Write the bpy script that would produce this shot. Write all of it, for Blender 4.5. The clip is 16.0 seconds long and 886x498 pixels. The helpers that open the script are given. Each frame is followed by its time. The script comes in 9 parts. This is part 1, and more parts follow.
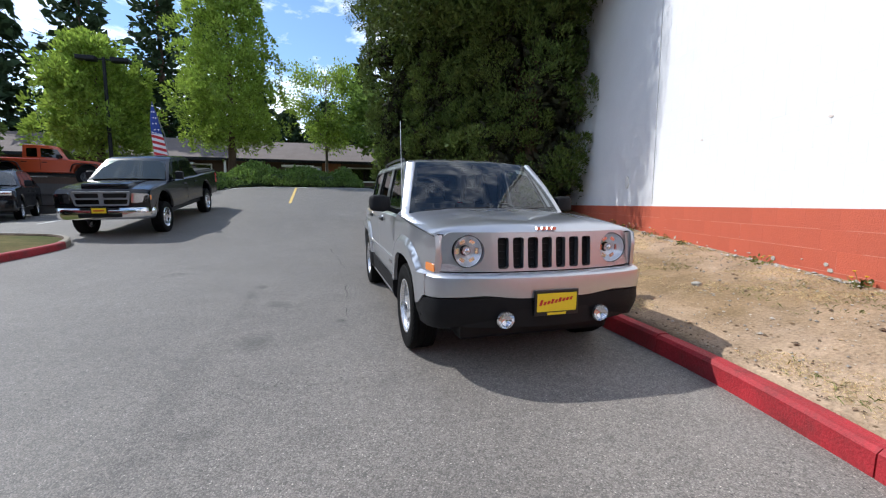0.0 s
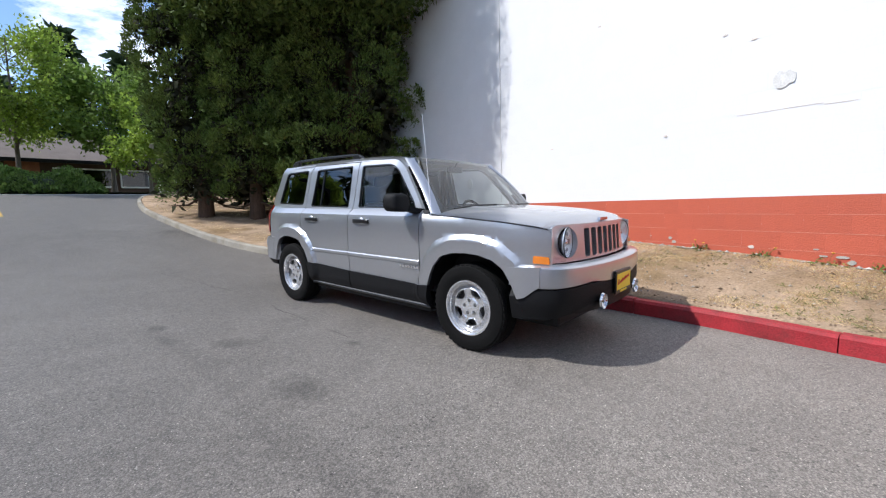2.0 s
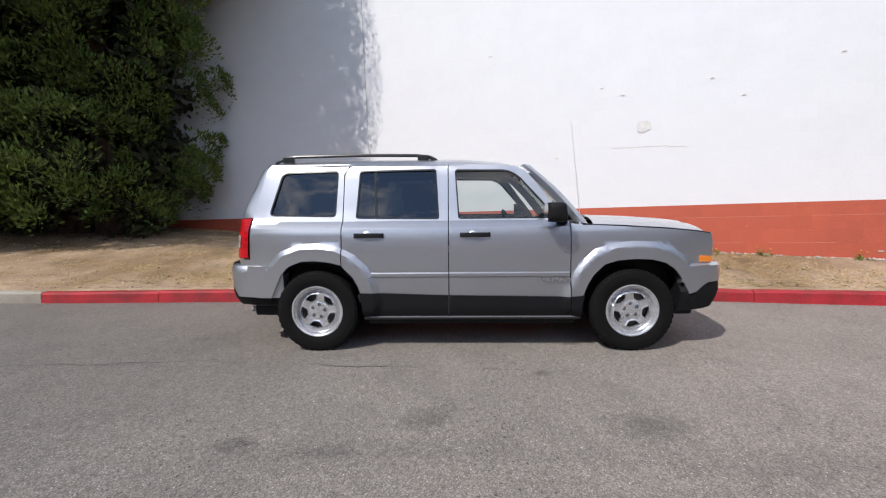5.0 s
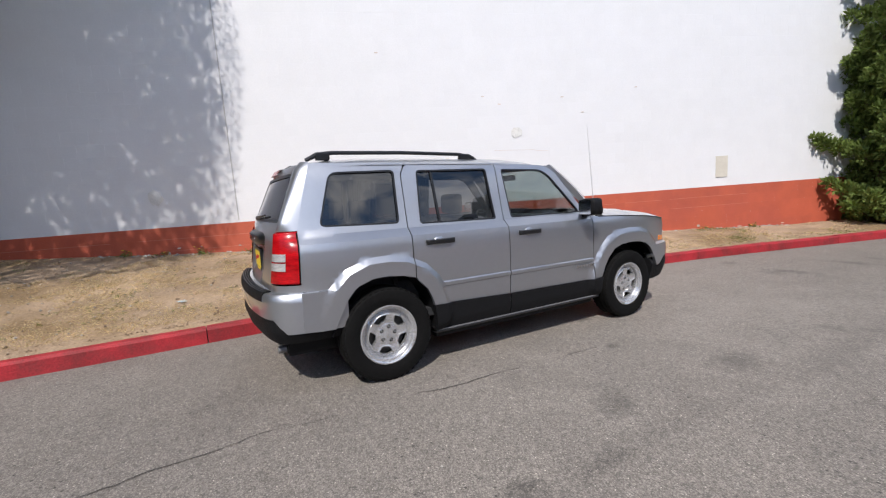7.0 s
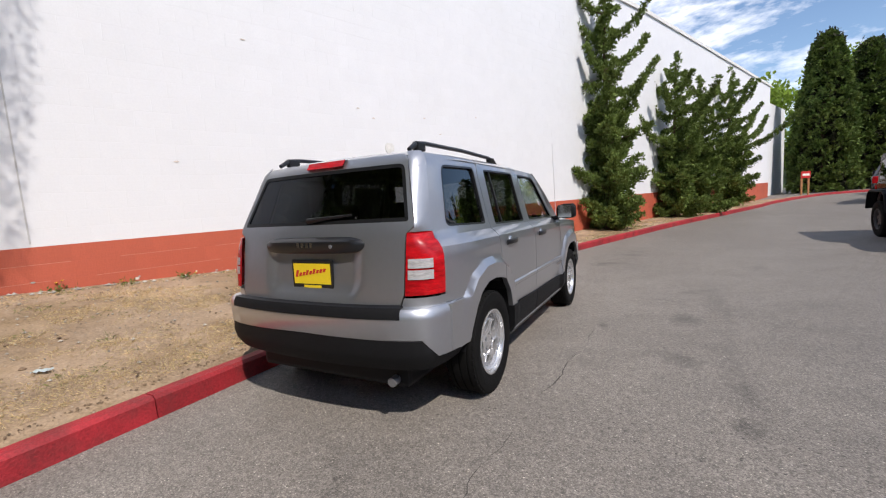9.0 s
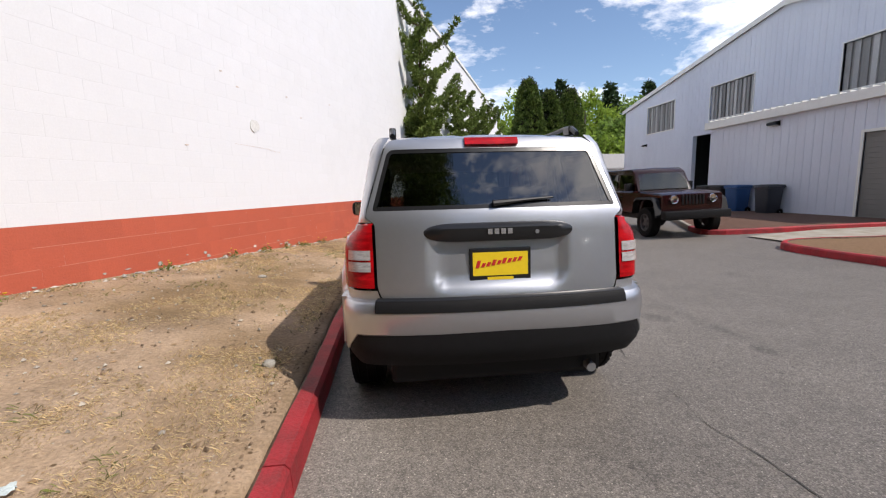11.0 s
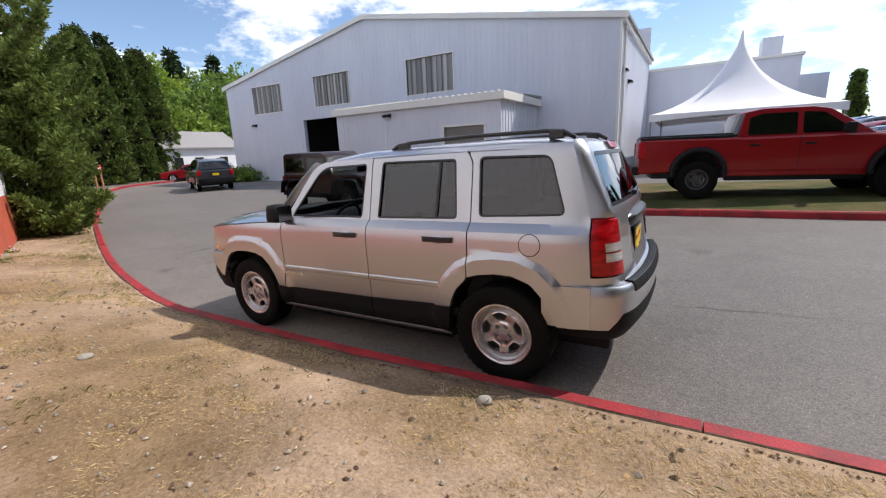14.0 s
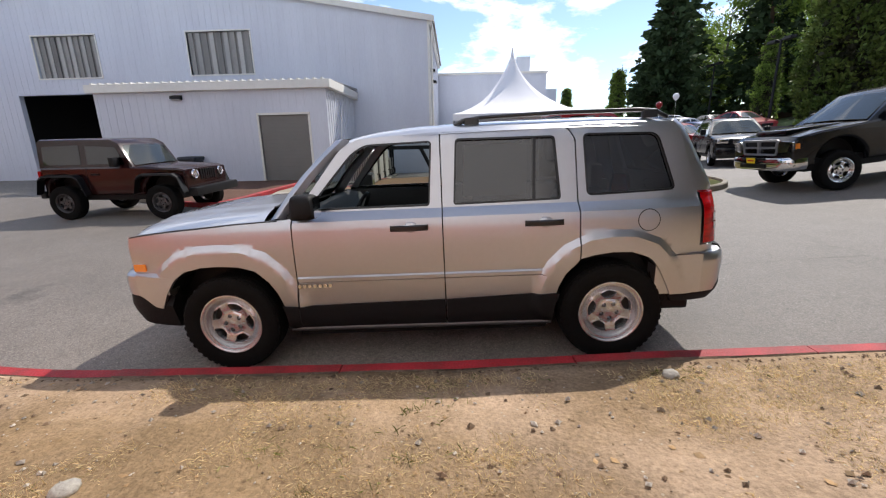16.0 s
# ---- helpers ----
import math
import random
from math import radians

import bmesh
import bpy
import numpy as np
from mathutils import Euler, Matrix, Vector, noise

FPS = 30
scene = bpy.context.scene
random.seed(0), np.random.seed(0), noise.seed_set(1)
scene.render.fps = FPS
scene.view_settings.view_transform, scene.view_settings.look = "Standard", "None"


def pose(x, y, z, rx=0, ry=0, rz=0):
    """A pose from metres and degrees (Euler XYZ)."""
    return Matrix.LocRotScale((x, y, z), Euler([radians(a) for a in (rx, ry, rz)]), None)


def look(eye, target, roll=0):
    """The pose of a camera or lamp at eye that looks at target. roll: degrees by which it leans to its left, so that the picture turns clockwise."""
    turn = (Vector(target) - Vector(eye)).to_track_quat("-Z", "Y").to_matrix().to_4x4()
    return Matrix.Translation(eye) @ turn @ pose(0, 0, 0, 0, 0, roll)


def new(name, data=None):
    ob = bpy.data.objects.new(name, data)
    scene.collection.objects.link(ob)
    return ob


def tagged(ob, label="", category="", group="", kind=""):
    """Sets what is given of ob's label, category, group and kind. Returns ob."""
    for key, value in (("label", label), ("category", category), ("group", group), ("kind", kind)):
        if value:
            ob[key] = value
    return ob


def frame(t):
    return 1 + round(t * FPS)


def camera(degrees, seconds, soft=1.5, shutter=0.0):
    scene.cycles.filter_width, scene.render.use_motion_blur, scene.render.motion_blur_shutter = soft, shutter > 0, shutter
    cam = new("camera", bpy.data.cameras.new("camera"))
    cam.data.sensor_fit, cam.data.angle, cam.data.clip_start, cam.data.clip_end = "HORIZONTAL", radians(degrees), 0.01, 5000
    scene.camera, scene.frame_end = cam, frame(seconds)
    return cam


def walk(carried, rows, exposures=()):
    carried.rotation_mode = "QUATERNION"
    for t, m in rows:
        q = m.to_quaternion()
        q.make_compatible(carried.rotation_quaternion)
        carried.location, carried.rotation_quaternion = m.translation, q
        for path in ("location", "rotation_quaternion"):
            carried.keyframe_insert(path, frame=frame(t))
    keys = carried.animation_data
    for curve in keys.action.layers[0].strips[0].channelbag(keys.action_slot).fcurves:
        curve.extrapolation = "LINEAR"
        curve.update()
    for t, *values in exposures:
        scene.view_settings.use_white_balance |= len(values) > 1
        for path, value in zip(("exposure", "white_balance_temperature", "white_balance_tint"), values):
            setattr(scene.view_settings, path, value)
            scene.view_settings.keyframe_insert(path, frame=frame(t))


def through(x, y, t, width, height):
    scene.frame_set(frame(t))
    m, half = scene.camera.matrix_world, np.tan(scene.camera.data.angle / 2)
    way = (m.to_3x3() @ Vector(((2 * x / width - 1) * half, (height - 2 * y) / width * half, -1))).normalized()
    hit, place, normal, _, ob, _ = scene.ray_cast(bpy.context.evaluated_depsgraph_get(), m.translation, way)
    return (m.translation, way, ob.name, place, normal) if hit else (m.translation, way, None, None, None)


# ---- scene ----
# ---------------------------------------------------------------- camera
cam = camera(93.2, 16.0, soft=1.2)
PATH = [
    (0, (-1.507, -4.649, 1.144), (-0.95, -2.74, 0.929), 0.2),
    (0.5, (-2.015, -4.429, 1.138), (-1.153, -2.633, 0.954), -1.2),
    (1, (-2.53, -4.143, 1.127), (-1.418, -2.487, 0.985), -1.1),
    (1.5, (-2.99, -3.773, 1.102), (-1.652, -2.301, 0.898), -2.0),
    (2, (-3.376, -3.314, 1.112), (-1.886, -1.996, 0.906), -1.6),
    (2.5, (-3.709, -2.83, 1.158), (-2.045, -1.744, 0.934), -2.7),
    (3, (-3.971, -2.266, 1.182), (-2.216, -1.33, 0.98), -2.8),
    (3.5, (-4.176, -1.702, 1.196), (-2.318, -0.991, 0.986), -3.5),
    (4, (-4.279, -1.105, 1.201), (-2.36, -0.576, 1.007), -2.7),
    (4.2, (-4.321, -0.858, 1.186), (-2.379, -0.421, 0.988), -2.6),
    (6.3, (-4.023, 1.615, 1.338), (-2.139, 0.993, 1.094), -2.3),
    (6.5, (-3.93, 1.84, 1.352), (-2.093, 1.095, 1.084), -2.7),
    (7, (-3.63, 2.355, 1.359), (-1.896, 1.394, 1.097), -4.0),
    (7.5, (-3.3, 2.861, 1.36), (-1.717, 1.662, 1.12), -3.2),
    (8, (-2.897, 3.27, 1.345), (-1.49, 1.869, 1.106), -2.8),
    (8.5, (-2.4, 3.614, 1.351), (-1.196, 2.031, 1.135), -3.0),
    (9, (-1.891, 3.871, 1.34), (-0.954, 2.12, 1.111), -3.7),
    (9.2, (-1.663, 3.959, 1.349), (-0.819, 2.162, 1.106), -3.2),
    (11.3, (0.889, 4.18, 1.352), (0.482, 2.244, 1.057), -2.8),
    (11.5, (1.15, 4.117, 1.381), (0.594, 2.225, 1.05), -3.7),
    (12, (1.771, 3.931, 1.451), (0.938, 2.15, 1.088), -2.9),
    (12.5, (2.284, 3.64, 1.495), (1.199, 1.999, 1.136), -2.5),
    (13, (2.719, 3.285, 1.533), (1.391, 1.847, 1.12), -1.5),
    (13.5, (3.079, 2.87, 1.577), (1.562, 1.635, 1.16), -2.3),
    (14, (3.313, 2.358, 1.595), (1.643, 1.353, 1.148), -2.4),
    (14.5, (3.547, 1.843, 1.601), (1.732, 1.095, 1.217), -2.8),
    (15, (3.625, 1.294, 1.589), (1.758, 0.732, 1.143), -1.0),
    (15.5, (3.65, 0.76, 1.569), (1.727, 0.505, 1.083), -0.5),
    (16, (3.545, 0.255, 1.524), (1.608, 0.198, 1.029), -1.3),
]
walk(cam, [(t, look(eye, target, roll)) for t, eye, target, roll in PATH],
     exposures=[(0, 0.22, 6020, 9), (1, 0.21, 6020, 9), (2.5, 0.11, 6080, 11), (4.2, -0.05, 6320, 12), (6.3, -0.07, 6420, 12), (9.2, -0.07, 6570, 13), (11.3, 0.00, 6720, 14), (13.5, -0.07, 6670, 16), (14.5, 0.17, 6520, 12), (16, 0.19, 6670, 13)])

# ---------------------------------------------------------------- light
SUN_TO = Vector((-0.68, 0.53, 1.0)).normalized()
SUN_EL = math.asin(SUN_TO.z)

world = bpy.data.worlds.new("sky")
scene.world = world
world.use_nodes = True
wt = world.node_tree
wt.nodes.clear()
w_out = wt.nodes.new("ShaderNodeOutputWorld")
w_bg = wt.nodes.new("ShaderNodeBackground")
w_sky = wt.nodes.new("ShaderNodeTexSky")
w_sky.sky_type = "NISHITA"
w_sky.sun_disc = False
w_sky.sun_elevation = SUN_EL
w_sky.sun_rotation = math.atan2(SUN_TO.x, SUN_TO.y)
w_sky.air_density, w_sky.dust_density, w_sky.ozone_density = 1.0, 0.15, 3.2
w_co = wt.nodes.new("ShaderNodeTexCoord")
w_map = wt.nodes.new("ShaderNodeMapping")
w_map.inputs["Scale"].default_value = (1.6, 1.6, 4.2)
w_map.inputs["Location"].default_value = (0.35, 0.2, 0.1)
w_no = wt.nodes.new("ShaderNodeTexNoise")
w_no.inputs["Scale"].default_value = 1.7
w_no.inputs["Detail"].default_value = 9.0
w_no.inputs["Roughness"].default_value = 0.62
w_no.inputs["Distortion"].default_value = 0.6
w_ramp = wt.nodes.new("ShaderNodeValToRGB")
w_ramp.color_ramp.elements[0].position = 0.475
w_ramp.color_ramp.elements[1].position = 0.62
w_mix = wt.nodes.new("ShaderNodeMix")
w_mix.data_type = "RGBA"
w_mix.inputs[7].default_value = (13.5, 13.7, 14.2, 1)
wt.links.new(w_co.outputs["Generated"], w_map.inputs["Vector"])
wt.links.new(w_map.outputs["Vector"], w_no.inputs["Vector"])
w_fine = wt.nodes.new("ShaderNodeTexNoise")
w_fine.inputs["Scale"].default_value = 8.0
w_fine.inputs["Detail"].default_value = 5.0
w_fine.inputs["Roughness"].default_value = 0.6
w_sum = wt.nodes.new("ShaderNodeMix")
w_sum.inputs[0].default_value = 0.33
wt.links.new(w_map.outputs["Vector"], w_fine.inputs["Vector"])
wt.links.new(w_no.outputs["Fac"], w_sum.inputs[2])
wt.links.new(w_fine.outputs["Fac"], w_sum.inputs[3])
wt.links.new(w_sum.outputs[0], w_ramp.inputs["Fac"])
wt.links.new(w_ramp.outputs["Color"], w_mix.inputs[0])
w_gain = wt.nodes.new("ShaderNodeVectorMath")
w_gain.operation = "SCALE"
w_gain.inputs["Scale"].default_value = 1.35
wt.links.new(w_sky.outputs["Color"], w_gain.inputs[0])
wt.links.new(w_gain.outputs[0], w_mix.inputs[6])
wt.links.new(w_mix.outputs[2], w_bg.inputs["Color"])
w_bg.inputs["Strength"].default_value = 0.12
wt.links.new(w_bg.outputs["Background"], w_out.inputs["Surface"])

sun = new("sun", bpy.data.lights.new("sun", "SUN"))
sun.data.energy = 4.3
sun.data.angle = radians(0.53)
sun.data.color = (1.0, 0.955, 0.88)
sun.matrix_world = look(SUN_TO * 60, (0, 0, 0))

# ---------------------------------------------------------------- materials
def node(nt, kind, **sets):
    n = nt.nodes.new(kind)
    for key, value in sets.items():
        n.inputs[key.replace("_", " ")].default_value = value
    return n


def mat(name, color, rough=0.6, metal=0.0, var=0.15, scale=6.0, fine=60.0, bump=0.0, bump_scale=None, coat=0.0, spec=0.5, per_piece=0.0,
        tint=None, tint_scale=1.2, tint_amount=0.5, emit=None, emit_strength=0.0, stretch=(1, 1, 1)):
    """A principled material with grain at two scales, a patchy second tint, bump and variation from piece to piece."""
    m = bpy.data.materials.new(name)
    m.use_nodes = True
    nt = m.node_tree
    b = nt.nodes["Principled BSDF"]
    b.inputs["Roughness"].default_value = rough
    b.inputs["Metallic"].default_value = metal
    b.inputs["Specular IOR Level"].default_value = spec
    if coat:
        b.inputs["Coat Weight"].default_value = coat
        b.inputs["Coat Roughness"].default_value = 0.03
    co = node(nt, "ShaderNodeTexCoord")
    mp = node(nt, "ShaderNodeMapping", Scale=stretch)
    nt.links.new(co.outputs["Object"], mp.inputs["Vector"])
    out = None
    rgb = node(nt, "ShaderNodeRGB")
    rgb.outputs[0].default_value = (*color, 1)
    out = rgb.outputs[0]
    if tint:
        tn = node(nt, "ShaderNodeTexNoise", Scale=tint_scale, Detail=6.0, Roughness=0.65)
        nt.links.new(mp.outputs["Vector"], tn.inputs["Vector"])
        tr = node(nt, "ShaderNodeMapRange", From_Min=0.42, From_Max=0.62, To_Min=0.0, To_Max=tint_amount)
        nt.links.new(tn.outputs["Fac"], tr.inputs["Value"])
        tm = node(nt, "ShaderNodeMix")
        tm.data_type = "RGBA"
        nt.links.new(tr.outputs["Result"], tm.inputs[0])
        nt.links.new(out, tm.inputs[6])
        tm.inputs[7].default_value = (*tint, 1)
        out = tm.outputs[2]
    if var:
        n1 = node(nt, "ShaderNodeTexNoise", Scale=scale, Detail=5.0, Roughness=0.6)
        n2 = node(nt, "ShaderNodeTexNoise", Scale=fine, Detail=3.0, Roughness=0.6)
        for n in (n1, n2):
            nt.links.new(mp.outputs["Vector"], n.inputs["Vector"])
        add = node(nt, "ShaderNodeMath")
        add.operation = "ADD"
        nt.links.new(n1.outputs["Fac"], add.inputs[0])
        nt.links.new(n2.outputs["Fac"], add.inputs[1])
        rg = node(nt, "ShaderNodeMapRange", From_Min=0.65, From_Max=1.35, To_Min=1 - var, To_Max=1 + var)
        nt.links.new(add.outputs[0], rg.inputs["Value"])
        mul = node(nt, "ShaderNodeVectorMath")
        mul.operation = "SCALE"
        nt.links.new(out, mul.inputs[0])
        nt.links.new(rg.outputs["Result"], mul.inputs["Scale"])
        out = mul.outputs[0]
    if per_piece:
        oi = node(nt, "ShaderNodeObjectInfo")
        ge = node(nt, "ShaderNodeNewGeometry")
        ad = node(nt, "ShaderNodeMath")
        ad.operation = "ADD"
        nt.links.new(oi.outputs["Random"], ad.inputs[0])
        nt.links.new(ge.outputs["Random Per Island"], ad.inputs[1])
        fr = node(nt, "ShaderNodeMath")
        fr.operation = "FRACT"
        nt.links.new(ad.outputs[0], fr.inputs[0])
        pr = node(nt, "ShaderNodeMapRange", To_Min=1 - per_piece, To_Max=1 + per_piece)
        nt.links.new(fr.outputs[0], pr.inputs["Value"])
        pm = node(nt, "ShaderNodeVectorMath")
        pm.operation = "SCALE"
        nt.links.new(out, pm.inputs[0])
        nt.links.new(pr.outputs["Result"], pm.inputs["Scale"])
        out = pm.outputs[0]
    nt.links.new(out, b.inputs["Base Color"])
    if bump:
        bn = node(nt, "ShaderNodeTexNoise", Scale=bump_scale or fine, Detail=4.0, Roughness=0.6)
        nt.links.new(mp.outputs["Vector"], bn.inputs["Vector"])
        bp = node(nt, "ShaderNodeBump", Strength=bump, Distance=0.02)
        nt.links.new(bn.outputs["Fac"], bp.inputs["Height"])
        nt.links.new(bp.outputs["Normal"], b.inputs["Normal"])
    if emit:
        b.inputs["Emission Color"].default_value = (*emit, 1)
        b.inputs["Emission Strength"].default_value = emit_strength
    return m


def glass(name, tint, gloss=0.008, sheen=0.065):
    """Thin tinted glass: clear by its tint, with a mirror sheen that grows at grazing angles."""
    m = bpy.data.materials.new(name)
    m.use_nodes = True
    nt = m.node_tree
    nt.nodes.clear()
    o = node(nt, "ShaderNodeOutputMaterial")
    tr = node(nt, "ShaderNodeBsdfTransparent", Color=(*tint, 1))
    gl = node(nt, "ShaderNodeBsdfGlossy", Color=(1, 1, 1, 1), Roughness=gloss)
    lw = node(nt, "ShaderNodeLayerWeight", Blend=0.5)
    pw = node(nt, "ShaderNodeMath")
    pw.operation = "POWER"
    pw.inputs[1].default_value = 4.5
    nt.links.new(lw.outputs["Facing"], pw.inputs[0])
    fr = node(nt, "ShaderNodeMapRange", To_Min=sheen, To_Max=1.0)
    nt.links.new(pw.outputs[0], fr.inputs["Value"])
    mx = node(nt, "ShaderNodeMixShader")
    nt.links.new(fr.outputs[0], mx.inputs[0])
    nt.links.new(tr.outputs[0], mx.inputs[1])
    nt.links.new(gl.outputs[0], mx.inputs[2])
    nt.links.new(mx.outputs[0], o.inputs["Surface"])
    return m


def asphalt_material():
    """Worn grey asphalt: pale aggregate in a darker binder, patches, oil stains and hair cracks."""
    m = bpy.data.materials.new("asphalt")
    m.use_nodes = True
    nt = m.node_tree
    b = nt.nodes["Principled BSDF"]
    b.inputs["Roughness"].default_value = 0.62
    b.inputs["Specular IOR Level"].default_value = 0.5
    b.inputs["Diffuse Roughness"].default_value = 0.7
    co = node(nt, "ShaderNodeTexCoord")
    v = co.outputs["Object"]

    def noise_(scale, detail=4.0, rough=0.6):
        n = node(nt, "ShaderNodeTexNoise", Scale=scale, Detail=detail, Roughness=rough)
        nt.links.new(v, n.inputs["Vector"])
        return n.outputs["Fac"]

    def ramp(value, lo, hi, a, c):
        r = node(nt, "ShaderNodeMapRange", From_Min=lo, From_Max=hi, To_Min=a, To_Max=c)
        nt.links.new(value, r.inputs["Value"])
        return r.outputs["Result"]

    def times(p, q):
        n = node(nt, "ShaderNodeMath")
        n.operation = "MULTIPLY"
        nt.links.new(p, n.inputs[0])
        nt.links.new(q, n.inputs[1])
        return n.outputs[0]

    def cells(scale):
        vo = node(nt, "ShaderNodeTexVoronoi", Scale=scale)
        nt.links.new(v, vo.inputs["Vector"])
        sep = node(nt, "ShaderNodeSeparateColor")
        nt.links.new(vo.outputs["Color"], sep.inputs[0])
        return vo.outputs["Distance"], sep

    dist, sep = cells(135.0)
    stone = ramp(sep.outputs[0], 0.0, 1.0, 0.6, 1.4)
    gap = ramp(dist, 0.25, 0.8, 1.06, 0.68)
    dist2, sep2 = cells(62.0)
    chosen = ramp(sep2.outputs[1], 0.74, 0.78, 0.0, 1.0)
    core = ramp(dist2, 0.18, 0.26, 1.0, 0.0)
    pale = ramp(times(chosen, core), 0.0, 1.0, 1.0, 2.3)
    dist3, sep3 = cells(26.0)
    pit = ramp(times(ramp(sep3.outputs[2], 0.86, 0.88, 0.0, 1.0), ramp(dist3, 0.14, 0.24, 1.0, 0.0)), 0.0, 1.0, 1.0, 0.4)
    pale = times(pale, pit)
    broad = ramp(noise_(0.22, 5.0), 0.35, 0.68, 0.88, 1.09)
    mid = ramp(noise_(1.9, 6.0, 0.7), 0.32, 0.7, 0.88, 1.09)
    grit = ramp(noise_(28.0, 4.0, 0.75), 0.3, 0.7, 0.8, 1.2)
    cr = node(nt, "ShaderNodeTexVoronoi", Scale=0.3)
    cr.feature = "DISTANCE_TO_EDGE"
    wob = node(nt, "ShaderNodeTexNoise", Scale=2.2, Detail=7.0, Roughness=0.7)
    nt.links.new(v, wob.inputs["Vector"])
    wv = node(nt, "ShaderNodeVectorMath")
    wv.operation = "MULTIPLY_ADD"
    wv.inputs[1].default_value = (0.9, 0.9, 0.9)
    nt.links.new(wob.outputs["Color"], wv.inputs[0])
    nt.links.new(v, wv.inputs[2])
    nt.links.new(wv.outputs[0], cr.inputs["Vector"])
    crack = ramp(cr.outputs["Distance"], 0.0, 0.0035, 0.55, 1.0)
    keep = ramp(noise_(0.9, 3.0), 0.44, 0.54, 0.0, 1.0)
    cm = node(nt, "ShaderNodeMix")
    nt.links.new(keep, cm.inputs[0])
    nt.links.new(crack, cm.inputs[2])
    cm.inputs[3].default_value = 1.0
    f = times(times(times(stone, pale), times(gap, broad)), times(times(mid, grit), cm.outputs[0]))
    # drips and stains with ragged edges: place, half-lengths, strength
    ragged = noise_(7.0, 5.0, 0.7)
    for sx, sy, rx, ry, dark in ((-2.07, -0.92, 0.2, 0.28, 0.62), (-2.0, 0.31, 0.18, 0.2, 0.66), (-2.15, -2.32, 0.16, 0.16, 0.7), (-0.92, -4.78, 0.42, 0.16, 0.58), (-1.22, -5.95, 0.5, 0.13, 0.64), (-0.75, -4.6, 0.25, 0.2, 0.7),
                                 (0.75, 9.4, 0.3, 0.5, 0.6), (0.4, 10.1, 0.4, 0.35, 0.66), (-1.33, -0.47, 0.07, 0.09, 0.6), (-0.68, -0.89, 0.05, 0.12, 0.5), (-2.4, -1.7, 0.16, 1.2, 0.84), (-2.33, 0.6, 0.12, 1.4, 0.86),
                                 (-2.29, 1.28, 0.09, 0.13, 0.66), (-2.35, 0.79, 0.06, 0.22, 0.7), (-0.09, -2.9, 0.04, 0.05, 0.7), (-3.6, 2.5, 0.25, 0.2, 0.76), (-4.4, -1.5, 0.2, 0.3, 0.78), (-3.2, -4.5, 0.2, 0.25, 0.75), (-0.05, -4.95, 0.2, 0.16, 0.6), (-1.36, -6.5, 0.2, 0.1, 0.66)):
        off = node(nt, "ShaderNodeVectorMath")
        off.operation = "SUBTRACT"
        off.inputs[1].default_value = (sx, sy, 0)
        nt.links.new(v, off.inputs[0])
        sq = node(nt, "ShaderNodeVectorMath")
        sq.operation = "MULTIPLY"
        sq.inputs[1].default_value = (1 / rx, 1 / ry, 0)
        nt.links.new(off.outputs[0], sq.inputs[0])
        ln = node(nt, "ShaderNodeVectorMath")
        ln.operation = "LENGTH"
        nt.links.new(sq.outputs[0], ln.inputs[0])
        ad = node(nt, "ShaderNodeMath")
        ad.operation = "MULTIPLY_ADD"
        ad.inputs[1].default_value = 1.9
        nt.links.new(ragged, ad.inputs[0])
        nt.links.new(ln.outputs["Value"], ad.inputs[2])
        f = times(f, ramp(ad.outputs[0], 1.2, 1.95, dark, 1.0))
    base = node(nt, "ShaderNodeRGB")
    base.outputs[0].default_value = (0.226, 0.201, 0.176, 1)
    sc = node(nt, "ShaderNodeVectorMath")
    sc.operation = "SCALE"
    nt.links.new(base.outputs[0], sc.inputs[0])
    nt.links.new(f, sc.inputs["Scale"])
    nt.links.new(sc.outputs[0], b.inputs["Base Color"])
    bp = node(nt, "ShaderNodeBump", Strength=0.55, Distance=0.005)
    nt.links.new(f, bp.inputs["Height"])
    nt.links.new(bp.outputs["Normal"], b.inputs["Normal"])
    return m


M_ASPHALT = asphalt_material()


